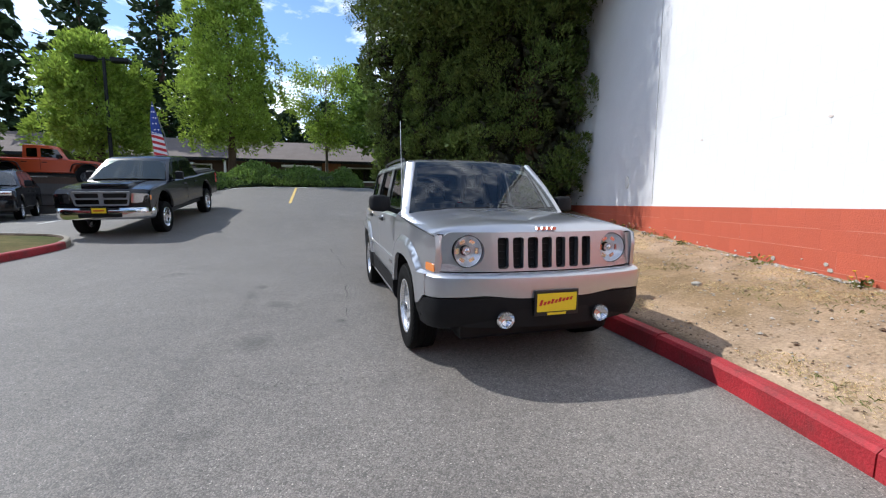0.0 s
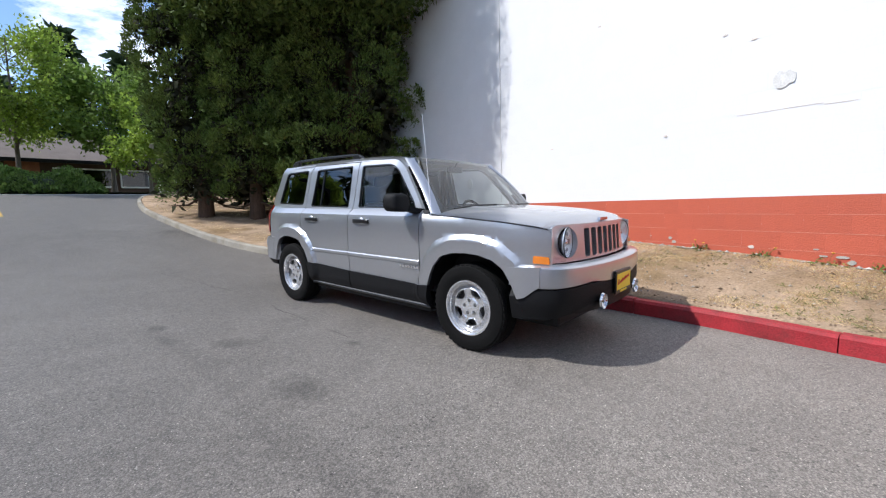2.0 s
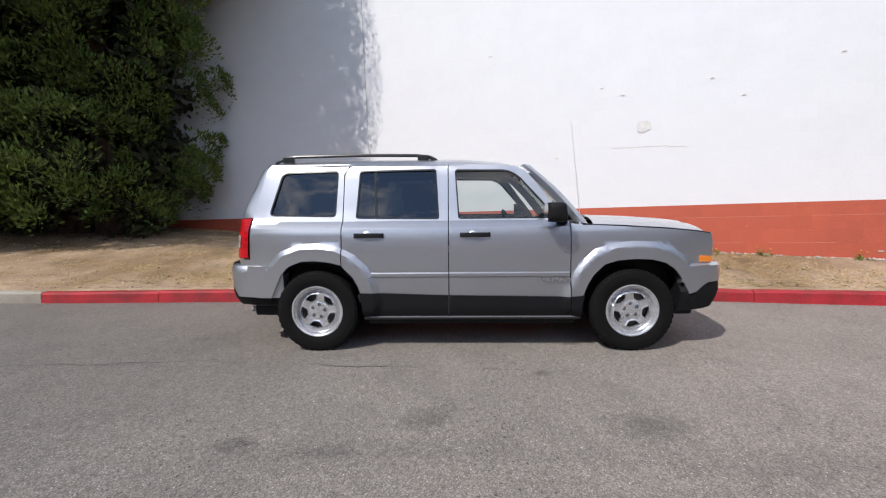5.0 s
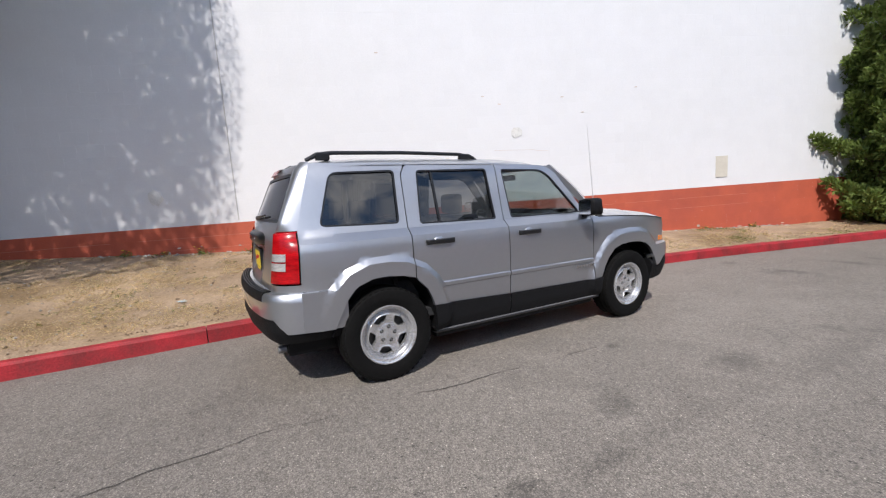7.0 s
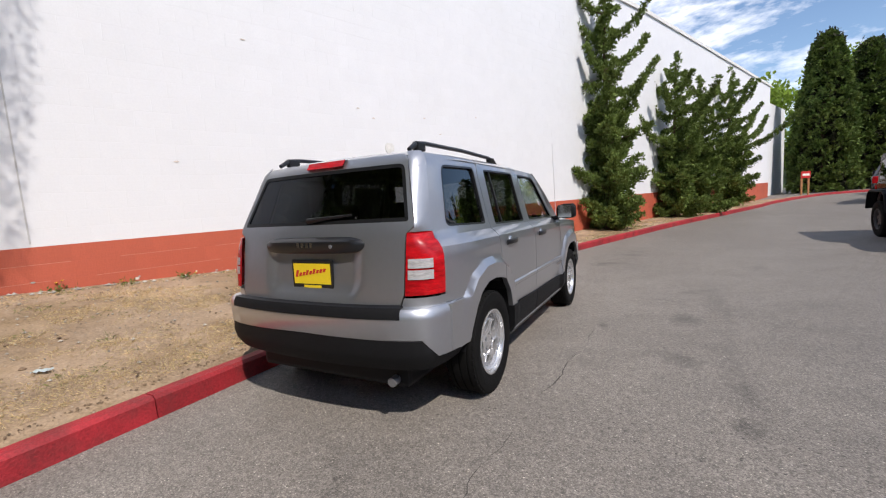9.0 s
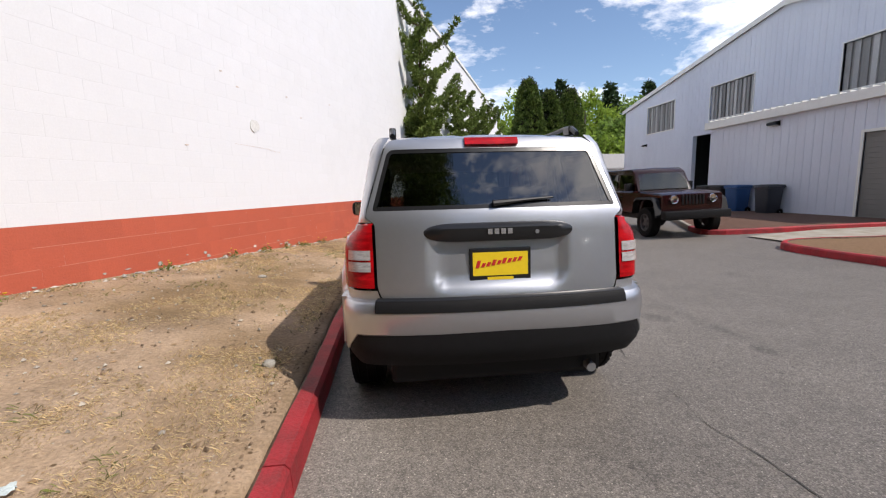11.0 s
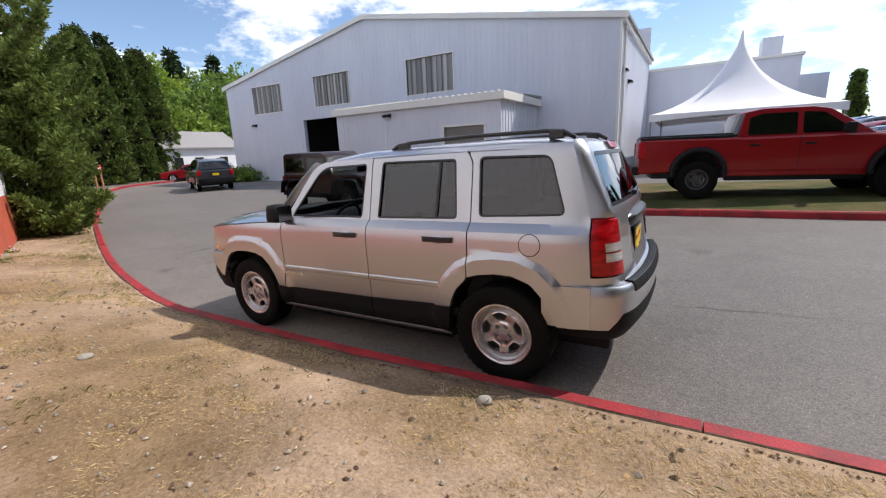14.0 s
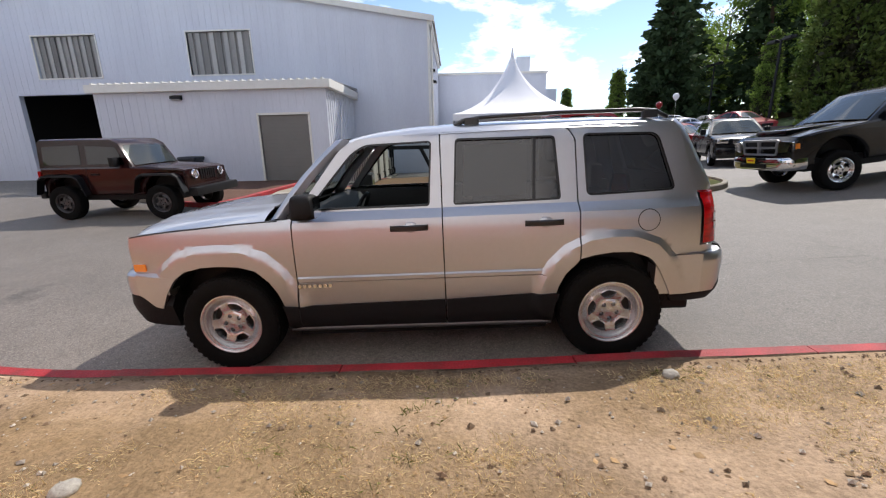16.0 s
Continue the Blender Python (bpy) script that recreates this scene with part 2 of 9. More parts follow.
def dirt_material():
    """Trampled dry earth: grey-brown soil, straw-coloured worn turf in ragged patches, grit and small pale bits."""
    m = mat("dry_dirt", (0.39, 0.284, 0.195), 0.97, var=0.42, scale=1.9, fine=42, bump=0.8, bump_scale=48, tint=(0.232, 0.158, 0.086), tint_scale=0.62, tint_amount=0.9, spec=0.08)
    nt = m.node_tree
    b = nt.nodes["Principled BSDF"]
    src = b.inputs["Base Color"].links[0].from_socket
    co = node(nt, "ShaderNodeTexCoord")
    for scale, pick, size, col in ((34.0, 0.9, 0.24, (0.46, 0.41, 0.33)), (23.0, 0.93, 0.3, (0.13, 0.085, 0.05))):
        vo = node(nt, "ShaderNodeTexVoronoi", Scale=scale)
        nt.links.new(co.outputs["Object"], vo.inputs["Vector"])
        sep = node(nt, "ShaderNodeSeparateColor")
        nt.links.new(vo.outputs["Color"], sep.inputs[0])
        r1 = node(nt, "ShaderNodeMapRange", From_Min=pick, From_Max=pick + 0.02)
        nt.links.new(sep.outputs[0], r1.inputs["Value"])
        r2 = node(nt, "ShaderNodeMapRange", From_Min=size * 0.6, From_Max=size, To_Min=1.0, To_Max=0.0)
        nt.links.new(vo.outputs["Distance"], r2.inputs["Value"])
        mu = node(nt, "ShaderNodeMath")
        mu.operation = "MULTIPLY"
        nt.links.new(r1.outputs["Result"], mu.inputs[0])
        nt.links.new(r2.outputs["Result"], mu.inputs[1])
        mx = node(nt, "ShaderNodeMix")
        mx.data_type = "RGBA"
        nt.links.new(mu.outputs[0], mx.inputs[0])
        nt.links.new(src, mx.inputs[6])
        mx.inputs[7].default_value = (*col, 1)
        src = mx.outputs[2]
    nt.links.new(src, b.inputs["Base Color"])
    return m


def leafy(name, color, through=0.35, **kw):
    """Leaves: a principled surface that lets part of the light through."""
    m = mat(name, color, **kw)
    nt = m.node_tree
    b = nt.nodes["Principled BSDF"]
    o = nt.nodes["Material Output"]
    tl = node(nt, "ShaderNodeBsdfTranslucent")
    nt.links.new(b.inputs["Base Color"].links[0].from_socket, tl.inputs["Color"])
    mx = node(nt, "ShaderNodeMixShader")
    mx.inputs[0].default_value = through
    nt.links.new(b.outputs[0], mx.inputs[1])
    nt.links.new(tl.outputs[0], mx.inputs[2])
    nt.links.new(mx.outputs[0], o.inputs["Surface"])
    return m


M_DIRT = dirt_material()
M_STRAW = leafy("dry_grass", (0.70, 0.56, 0.33), 0.5, rough=0.9, var=0.3, scale=3, fine=30, per_piece=0.25, spec=0.15)
M_GRASS = mat("green_grass", (0.14, 0.17, 0.045), 0.9, var=0.3, scale=2, fine=30, per_piece=0.3, tint=(0.3, 0.26, 0.1), tint_scale=0.5, spec=0.15)
M_LAWN = mat("lawn", (0.066, 0.076, 0.024), 0.95, var=0.3, scale=1.5, fine=25, bump=0.5, tint=(0.165, 0.125, 0.058), tint_scale=0.7, tint_amount=0.9, spec=0.1)
def add_soil_end(m, y0, y1, soil):
    """Bare bark-covered soil on the low-y end of a lawn, with a ragged edge."""
    nt = m.node_tree
    b = nt.nodes["Principled BSDF"]
    src = b.inputs["Base Color"].links[0].from_socket
    co = node(nt, "ShaderNodeTexCoord")
    sep = node(nt, "ShaderNodeSeparateXYZ")
    nt.links.new(co.outputs["Object"], sep.inputs[0])
    no = node(nt, "ShaderNodeTexNoise", Scale=1.6, Detail=6.0, Roughness=0.7)
    nt.links.new(co.outputs["Object"], no.inputs["Vector"])
    ad = node(nt, "ShaderNodeMath")
    ad.operation = "MULTIPLY_ADD"
    ad.inputs[1].default_value = 3.0
    nt.links.new(no.outputs["Fac"], ad.inputs[0])
    nt.links.new(sep.outputs["Y"], ad.inputs[2])
    r = node(nt, "ShaderNodeMapRange", From_Min=y0 + 1.5, From_Max=y1 + 1.5)
    nt.links.new(ad.outputs[0], r.inputs["Value"])
    grain = node(nt, "ShaderNodeTexNoise", Scale=22.0, Detail=5.0, Roughness=0.7)
    nt.links.new(co.outputs["Object"], grain.inputs["Vector"])
    g = node(nt, "ShaderNodeMix")
    g.data_type = "RGBA"
    nt.links.new(grain.outputs["Fac"], g.inputs[0])
    g.inputs[6].default_value = (soil[0] * 0.45, soil[1] * 0.45, soil[2] * 0.45, 1)
    g.inputs[7].default_value = (soil[0] * 1.55, soil[1] * 1.55, soil[2] * 1.55, 1)
    mx = node(nt, "ShaderNodeMix")
    mx.data_type = "RGBA"
    nt.links.new(r.outputs["Result"], mx.inputs[0])
    nt.links.new(g.outputs[2], mx.inputs[6])
    nt.links.new(src, mx.inputs[7])
    nt.links.new(mx.outputs[2], b.inputs["Base Color"])
    return m


M_LAWN_ISLAND = add_soil_end(mat("patchy_lawn", (0.066, 0.076, 0.024), 0.95, var=0.3, scale=1.5, fine=25, bump=0.5, tint=(0.165, 0.125, 0.058), tint_scale=0.7, tint_amount=0.9, spec=0.1), 0.0, 1.6, (0.2, 0.125, 0.075))
M_KERB_BACK = mat("soiled_kerb_concrete", (0.17, 0.125, 0.09), 0.9, var=0.4, scale=6, fine=60, bump=0.6, spec=0.2, tint=(0.07, 0.05, 0.036), tint_scale=5.0, tint_amount=0.8)
M_KERB_RED = mat("red_kerb_paint", (0.40, 0.026, 0.034), 0.6, var=0.35, scale=9, fine=70, bump=0.35, spec=0.35, tint=(0.13, 0.022, 0.022), tint_scale=4.5, tint_amount=0.75, per_piece=0.1)
M_CONCRETE = mat("weathered_concrete", (0.36, 0.33, 0.28), 0.9, var=0.25, scale=5, fine=70, bump=0.4, tint=(0.2, 0.17, 0.12), tint_scale=2.5, tint_amount=0.7, per_piece=0.1)
M_WALL = mat("white_painted_block", (0.765, 0.765, 0.785), 0.7, var=0.03, scale=2.5, fine=40, bump=0.09, bump_scale=55, tint=(0.74, 0.74, 0.75), tint_scale=0.35, tint_amount=0.6, per_piece=0.008)
M_STRIPE = mat("red_painted_block", (0.50, 0.105, 0.055), 0.65, var=0.1, scale=3, fine=40, bump=0.3, bump_scale=55, tint=(0.40, 0.085, 0.055), tint_scale=0.9, tint_amount=0.6, per_piece=0.04)
M_PATCH = mat("bare_plaster_patch", (0.71, 0.70, 0.675), 0.9, var=0.2, scale=9, fine=60, bump=0.5)
M_METAL_WALL = mat("white_metal_siding", (0.66, 0.69, 0.76), 0.5, var=0.05, scale=1.2, fine=20, tint=(0.57, 0.595, 0.675), tint_scale=0.4, tint_amount=0.6, stretch=(1, 1, 0.25))
M_TRIM = mat("white_trim", (0.78, 0.77, 0.72), 0.55, var=0.06)
M_INTERIOR_SHADE = mat("interior_shade", (0.018, 0.018, 0.02), 0.8, var=0.2)
M_GREY_DOOR = mat("grey_roller_door", (0.20, 0.19, 0.175), 0.6, var=0.06, scale=2)
M_ROOF = mat("grey_roof", (0.30, 0.29, 0.28), 0.8, var=0.15)
M_YELLOW = mat("yellow_road_paint", (0.6, 0.42, 0.12), 0.8, var=0.25, scale=12, fine=80)
M_WHITE_LINE = mat("white_road_paint", (0.6, 0.6, 0.57), 0.8, var=0.25, scale=12, fine=80)
M_BARK = mat("conifer_bark", (0.10, 0.062, 0.04), 0.95, var=0.35, scale=5, fine=30, bump=0.8, stretch=(1, 1, 0.2))
M_BARK_GREY = mat("grey_bark", (0.13, 0.11, 0.09), 0.95, var=0.3, scale=6, fine=30, bump=0.6, stretch=(1, 1, 0.25))
M_LEAF_DARK = leafy("conifer_needles", (0.095, 0.145, 0.032), 0.15, rough=0.7, var=0.3, scale=1.4, fine=9, per_piece=0.45, spec=0.25, tint=(0.13, 0.16, 0.035), tint_scale=0.8, tint_amount=0.6)
M_LEAF_PINE = leafy("juniper_needles", (0.15, 0.205, 0.05), 0.25, rough=0.7, var=0.3, scale=1.4, fine=9, per_piece=0.4, spec=0.25)
M_LEAF_LIGHT = leafy("young_leaves", (0.26, 0.36, 0.055), 0.5, rough=0.6, var=0.25, scale=1.0, fine=8, per_piece=0.35, spec=0.3)
M_LEAF_MID = leafy("broad_leaves", (0.18, 0.27, 0.055), 0.5, rough=0.65, var=0.3, scale=0.6, fine=6, per_piece=0.4, spec=0.3)
M_LEAF_FAR = leafy("far_needles", (0.045, 0.072, 0.032), 0.15, rough=0.85, var=0.3, scale=0.5, fine=4, per_piece=0.4, spec=0.15)
M_BLACK = mat("black_plastic", (0.008, 0.008, 0.009), 0.5, spec=0.25, var=0.15, scale=8, fine=90, bump=0.05)
M_RUBBER = mat("tyre_rubber", (0.0065, 0.0063, 0.0062), 0.8, spec=0.14, var=0.25, scale=8, fine=70, bump=0.15)
M_CHROME = mat("chrome", (0.75, 0.75, 0.76), 0.12, 1.0, var=0.03)
M_ALLOY = mat("painted_silver_wheel", (0.70, 0.70, 0.71), 0.26, 0.75, var=0.06, scale=10, coat=0.5)
M_STEEL = mat("grey_steel", (0.28, 0.28, 0.29), 0.5, 0.6, var=0.1)


# ---------------------------------------------------------------- building blocks
def finish(bm, name, material, parent=None, label="", smooth=False):
    """Links a bmesh as one mesh object, under a thing or a part if one is given."""
    me = bpy.data.meshes.new(name)
    bm.normal_update()
    bm.to_mesh(me)
    bm.free()
    if smooth:
        for p in me.polygons:
            p.use_smooth = True
        me.set_sharp_from_angle(angle=radians(smooth if smooth is not True else 40))
    me.materials.append(material)
    ob = new(name, me)
    if parent is not None:
        ob.parent = parent
    if label:
        ob["label"] = label
    return ob


def part(name, bm, material, parent, label="", smooth=False):
    return finish(bm, name, material, parent, label, smooth)


def thing(name, label, category, at=None, group="", kind=""):
    ob = new(name)
    ob.empty_display_size = 0.2
    if at is not None:
        ob.matrix_basis = at
    return tagged(ob, label, category, group, kind)


def mesh_from(name, verts, faces, material, parent=None, label="", smooth=False):
    me = bpy.data.meshes.new(name)
    me.from_pydata([tuple(v) for v in verts], [], [tuple(f) for f in faces])
    if smooth:
        for p in me.polygons:
            p.use_smooth = True
    me.materials.append(material)
    me.update()
    ob = new(name, me)
    if parent is not None:
        ob.parent = parent
    if label:
        ob["label"] = label
    return ob


def add_box(bm, lo, hi, bevel=0.0, m=None):
    lo, hi = Vector(lo), Vector(hi)
    r = bmesh.ops.create_cube(bm, size=1.0, matrix=Matrix.LocRotScale((lo + hi) / 2, None, hi - lo))
    vs = r["verts"]
    if bevel:
        es = list({e for v in vs for e in v.link_edges})
        rr = bmesh.ops.bevel(bm, geom=es, offset=bevel, segments=2, profile=0.6, affect="EDGES")
        vs = list({v for f in rr["faces"] for v in f.verts} | {v for v in vs if v.is_valid})
    if m is not None:
        bmesh.ops.transform(bm, matrix=m, verts=vs)
    return vs


def box(lo, hi, bevel=0.0, m=None):
    bm = bmesh.new()
    add_box(bm, lo, hi, bevel, m)
    return bm


def add_tube(bm, pts, radii, sides=10, caps=True):
    """A tube along points; radii: one, or one each."""
    pts = [Vector(p) for p in pts]
    if not hasattr(radii, "__len__"):
        radii = [radii] * len(pts)
    radii = [float(r) for r in radii]
    rings = []
    for i, p in enumerate(pts):
        d = (pts[min(i + 1, len(pts) - 1)] - pts[max(i - 1, 0)]).normalized()
        a = d.orthogonal() if i == 0 else (a - d * a.dot(d))
        a.normalize()
        b = d.cross(a)
        rings.append([bm.verts.new(p + radii[i] * (math.cos(2 * math.pi * k / sides) * a + math.sin(2 * math.pi * k / sides) * b)) for k in range(sides)])
    for r, s in zip(rings, rings[1:]):
        for k in range(sides):
            bm.faces.new((r[k], r[(k + 1) % sides], s[(k + 1) % sides], s[k]))
    if caps:
        bm.faces.new(rings[0][::-1])
        bm.faces.new(rings[-1])
    return bm


def tube(pts, radii, sides=10):
    return add_tube(bmesh.new(), pts, radii, sides)


def lathe(profile, steps=48, axis="x", bm=None):
    """Turns (radius, along) points round an axis through the origin."""
    bm = bm or bmesh.new()
    rings = []
    for k in range(steps):
        a = 2 * math.pi * k / steps
        c, s = math.cos(a), math.sin(a)
        rings.append([bm.verts.new((t, r * c, r * s) if axis == "x" else (r * c, r * s, t)) for r, t in profile])
    for k in range(steps):
        p, q = rings[k], rings[(k + 1) % steps]
        for i in range(len(profile) - 1):
            bm.faces.new((p[i], q[i], q[i + 1], p[i + 1]))
    bmesh.ops.remove_doubles(bm, verts=bm.verts, dist=1e-5)
    bmesh.ops.recalc_face_normals(bm, faces=bm.faces)
    return bm


def smoothstep(a, b, x):
    t = min(1.0, max(0.0, (x - a) / (b - a)))
    return t * t * (3 - 2 * t)


def lerp_table(table, x):
    """Linear between rows (x, value)."""
    if x <= table[0][0]:
        return table[0][1]
    for (a, p), (b, q) in zip(table, table[1:]):
        if x <= b:
            return p + (q - p) * (x - a) / (b - a)
    return table[-1][1]


def resample(pts, step):
    """Points along a polyline at even steps, with its corners kept."""
    out = []
    for p, q in zip(pts, pts[1:]):
        p, q = Vector(p), Vector(q)
        n = max(1, round((q - p).length / step))
        out += [p.lerp(q, k / n) for k in range(n)]
    return out + [Vector(pts[-1])]


def spline(pts, step):
    """A smooth curve through 2D points, sampled at about even steps."""
    pts = [Vector(p) for p in pts]
    ext = [2 * pts[0] - pts[1], *pts, 2 * pts[-1] - pts[-2]]
    out = []
    for i in range(1, len(ext) - 2):
        p0, p1, p2, p3 = ext[i - 1 : i + 3]
        n = max(1, round((p2 - p1).length / step))
        for k in range(n):
            t = k / n
            out.append(0.5 * (2 * p1 + (p2 - p0) * t + (2 * p0 - 5 * p1 + 4 * p2 - p3) * t * t + (3 * p1 - p0 - 3 * p2 + p3) * t ** 3))
    return out + [pts[-1]]

# ---------------------------------------------------------------- the lie of the land
def road_rise(y):
    if y < -3.5:
        return -0.082 - 0.02 * smoothstep(-3.5, -9, y) - 0.004 * max(0, min(-y - 20, 20))
    if y < 5:
        return 0.0234 * y
    if y < 9:
        t = y - 5
        return 0.117 + 0.0234 * t + 0.1166 * t * t / 8
    if y < 20.5:
        return 0.117 + 0.0936 + 0.2332 + 0.14 * (y - 9)
    return 2.054 + 0.03 * min(y - 20.5, 60)


def ground_z(x, y):
    near = road_rise(y)
    flat = 0.08 + 0.032 * max(0.0, min(y, 60)) + 1.1 * smoothstep(19, 32, -x) * smoothstep(5, 14, y)
    return near + (flat - near) * smoothstep(4.5, 13, -x)


WALL_K, WALL_X = math.tan(radians(19)), 3.85


def wall_x(y):
    return WALL_X + WALL_K * y


def sheet(name, xs, ys, zf, material, kind="structure", label="", category="", smooth=True):
    verts = [(x, y, zf(x, y)) for y in ys for x in xs]
    n = len(xs)
    faces = [(j * n + i, j * n + i + 1, (j + 1) * n + i + 1, (j + 1) * n + i) for j in range(len(ys) - 1) for i in range(n - 1)]
    ob = mesh_from(name, verts, faces, material, smooth=smooth)
    return tagged(ob, label, category, kind=kind)


def axis_steps(near, far):
    a = list(np.arange(-near, near + 0.01, 1.0))
    out = near
    while out < far:
        out *= 1.35
        a = [-out, *a, out]
    return a


ground = sheet("ground", axis_steps(34, 900), axis_steps(34, 900), ground_z, M_ASPHALT, label="worn grey asphalt car park and drive", category="ground")

# ---------------------------------------------------------------- kerb and verge along the big wall
KERB_LINE = spline([(-30, -40.5), (-20, -38), (-13.0, -34.4), (-10.2, -31.6), (-7.7, -27.2), (-6.6, -24.3), (-4.88, -20.0), (-3.3, -16.0), (-2.13, -13.0), (-1.1, -10.0), (-0.42, -8.0), (0.06, -6.5), (0.5, -5.0), (0.84, -3.5),
                    (1.02, -2.5), (1.07, -1.4), (1.07, 0.0), (1.03, 1.5), (1.0, 3.0), (0.98, 4.6), (0.9, 6.3), (0.8, 7.6), (0.67, 10.0), (0.65, 13.0), (0.85, 15.2), (1.5, 17.8),
                    (2.9, 19.9), (6.0, 21.2), (14.0, 22.0)], 0.25)


def kerb_sections(line, z_of, height, width, chips=0.004):
    """Cross-sections of a kerb along a line whose road side is on its right when facing along the line reversed."""
    secs = []
    for i, p in enumerate(line):
        d = (line[min(i + 1, len(line) - 1)] - line[max(i - 1, 0)]).normalized()
        n = Vector((d.y, -d.x))
        z = z_of(p.x, p.y)
        w = [chips * noise.noise(Vector((p.x * 3, p.y * 3, k * 7.0))) for k in range(4)]
        prof = [(0.0, -0.12), (0.012 + w[0], height - 0.025), (0.035, height + w[1]), (0.124 + 0.02 * noise.noise(Vector((p.x * 1.7, p.y * 1.7, 2.0))), height + w[1]), (width - 0.03, height - 0.004 + w[2]), (width + w[3], height - 0.03), (width, -0.12)]
        secs.append([Vector((p.x + n.x * o, p.y + n.y * o, z + dz)) for o, dz in prof])
    return secs


def kerb_run(name, line, z_of, parent, material_of, piece=1.35, height=0.15, width=0.16, side=1):
    """Kerb stones end to end along a line, each its own piece with open joints."""
    if side < 0:
        line = line[::-1]
    secs = kerb_sections(line, z_of, height, width)
    run, start, got = 0.0, 0, []
    for i in range(1, len(line)):
        run += (line[i] - line[i - 1]).length
        if run >= piece or i == len(line) - 1:
            got.append((start, i))
            start, run = i, 0.0
    for a, b in got:
        part_secs = [list(s) for s in secs[a : b + 1]]
        t0, t1 = (part_secs[1][0] - part_secs[0][0]).normalized(), (part_secs[-1][0] - part_secs[-2][0]).normalized()
        part_secs[0] = [v + t0 * 0.004 for v in part_secs[0]]
        part_secs[-1] = [v - t1 * 0.004 for v in part_secs[-1]]
        drop = random.uniform(-0.006, 0.004)
        verts = [v + Vector((0, 0, drop)) for s in part_secs for v in s]
        k = len(part_secs[0])
        faces = [(i * k + j, i * k + j + 1, (i + 1) * k + j + 1, (i + 1) * k + j) for i in range(len(part_secs) - 1) for j in range(k - 1)]
        faces += [tuple(range(k))[::-1], tuple(range((len(part_secs) - 1) * k, len(part_secs) * k))]
        mid = line[(a + b) // 2]
        ob = mesh_from("kerb_stone", verts, faces, material_of(mid), parent)
        ob.data.materials.append(M_KERB_BACK)
        for p in ob.data.polygons:
            c = p.index % (k - 1)
            if p.index < len(faces) - 2 and c >= k - 4:
                p.material_index = 1


kerb = thing("kerb", "red-painted concrete kerb with soil-stained back", "kerb", kind="structure")
kerb_run("kerb", KERB_LINE, ground_z, kerb, lambda p: M_CONCRETE if p.y > 6.3 else M_KERB_RED)


# verge: dry dirt and straw between kerb and wall
def wall_base(y):
    return lerp_table([(-60, -0.35), (-37, -0.12), (-20, 0.02), (-9, 0.14), (-5, 0.32), (-2.5, 0.45), (0, 0.53), (3, 0.66), (6, 0.85), (8, 1.0), (12, 1.35), (20, 2.3), (40, 2.9)], y)


def verge_z(x, y, s):
    """s: 0 at the kerb's back, 1 at the wall."""
    a = ground_z(x, y) + 0.152 + 0.004 * noise.noise(Vector((x * 4, y * 4, 1)))
    b = wall_base(y)
    bump = 0.03 * noise.noise(Vector((x * 0.9, y * 0.9, 3))) + 0.014 * noise.noise(Vector((x * 3.3, y * 3.3, 8)))
    return a + (b - a) * s ** 0.9 + bump * min(1, 6 * s, 6 * (1 - s) + 0.2)


def make_verge():
    verts, faces, n = [], [], 26
    rows = []
    line = [p for p in KERB_LINE if -44 < p.y < 22.5]
    for i, p in enumerate(line):
        d = (line[min(i + 1, len(line) - 1)] - line[max(i - 1, 0)]).normalized()
        nn = Vector((d.y, -d.x))
        a = p + nn * (0.15 + 0.016 * noise.noise(Vector((p.x * 2.1, p.y * 2.1, 6.0))))
        far = wall_x(a.y) + 0.1
        b = Vector((max(a.x + 0.35, far if a.y < 13 else far + (a.y - 13) * 0.6), a.y))
        row = [len(verts)]
        verts.append((a.x - 0.004 * nn.x, a.y - 0.004 * nn.y, verge_z(a.x, a.y, 0) - 0.05))
        for k in range(n + 1):
            s = k / n
            q = a.lerp(b, s)
            row.append(len(verts))
            verts.append((q.x, q.y, verge_z(q.x, q.y, s)))
        rows.append(row)
    for r, t in zip(rows, rows[1:]):
        for k in range(n + 1):
            faces.append((r[k], r[k + 1], t[k + 1], t[k]))
    return verts, faces


vv, vf = make_verge()
verge = tagged(mesh_from("verge", vv, vf, M_DIRT, smooth=True), "verge of dry trampled dirt between kerb and wall", "ground", kind="structure")


def verge_at(x, y):
    kx = min(KERB_LINE, key=lambda p: abs(p.y - y)).x + 0.13
    s = max(0.0, min(1.0, (x - kx) / max(0.3, wall_x(y) + 0.1 - kx)))
    return verge_z(x, y, s)


# ---------------------------------------------------------------- the big white wall
def wall_top(y):
    return lerp_table([(-38, 8.35), (-15, 7.9), (6, 6.75), (20, 6.2)], y)


STRIPE_Z = 1.11
WDIR = Vector((WALL_K, 1, 0)).normalized()
WOUT = Vector((-WDIR.y, WDIR.x, 0))


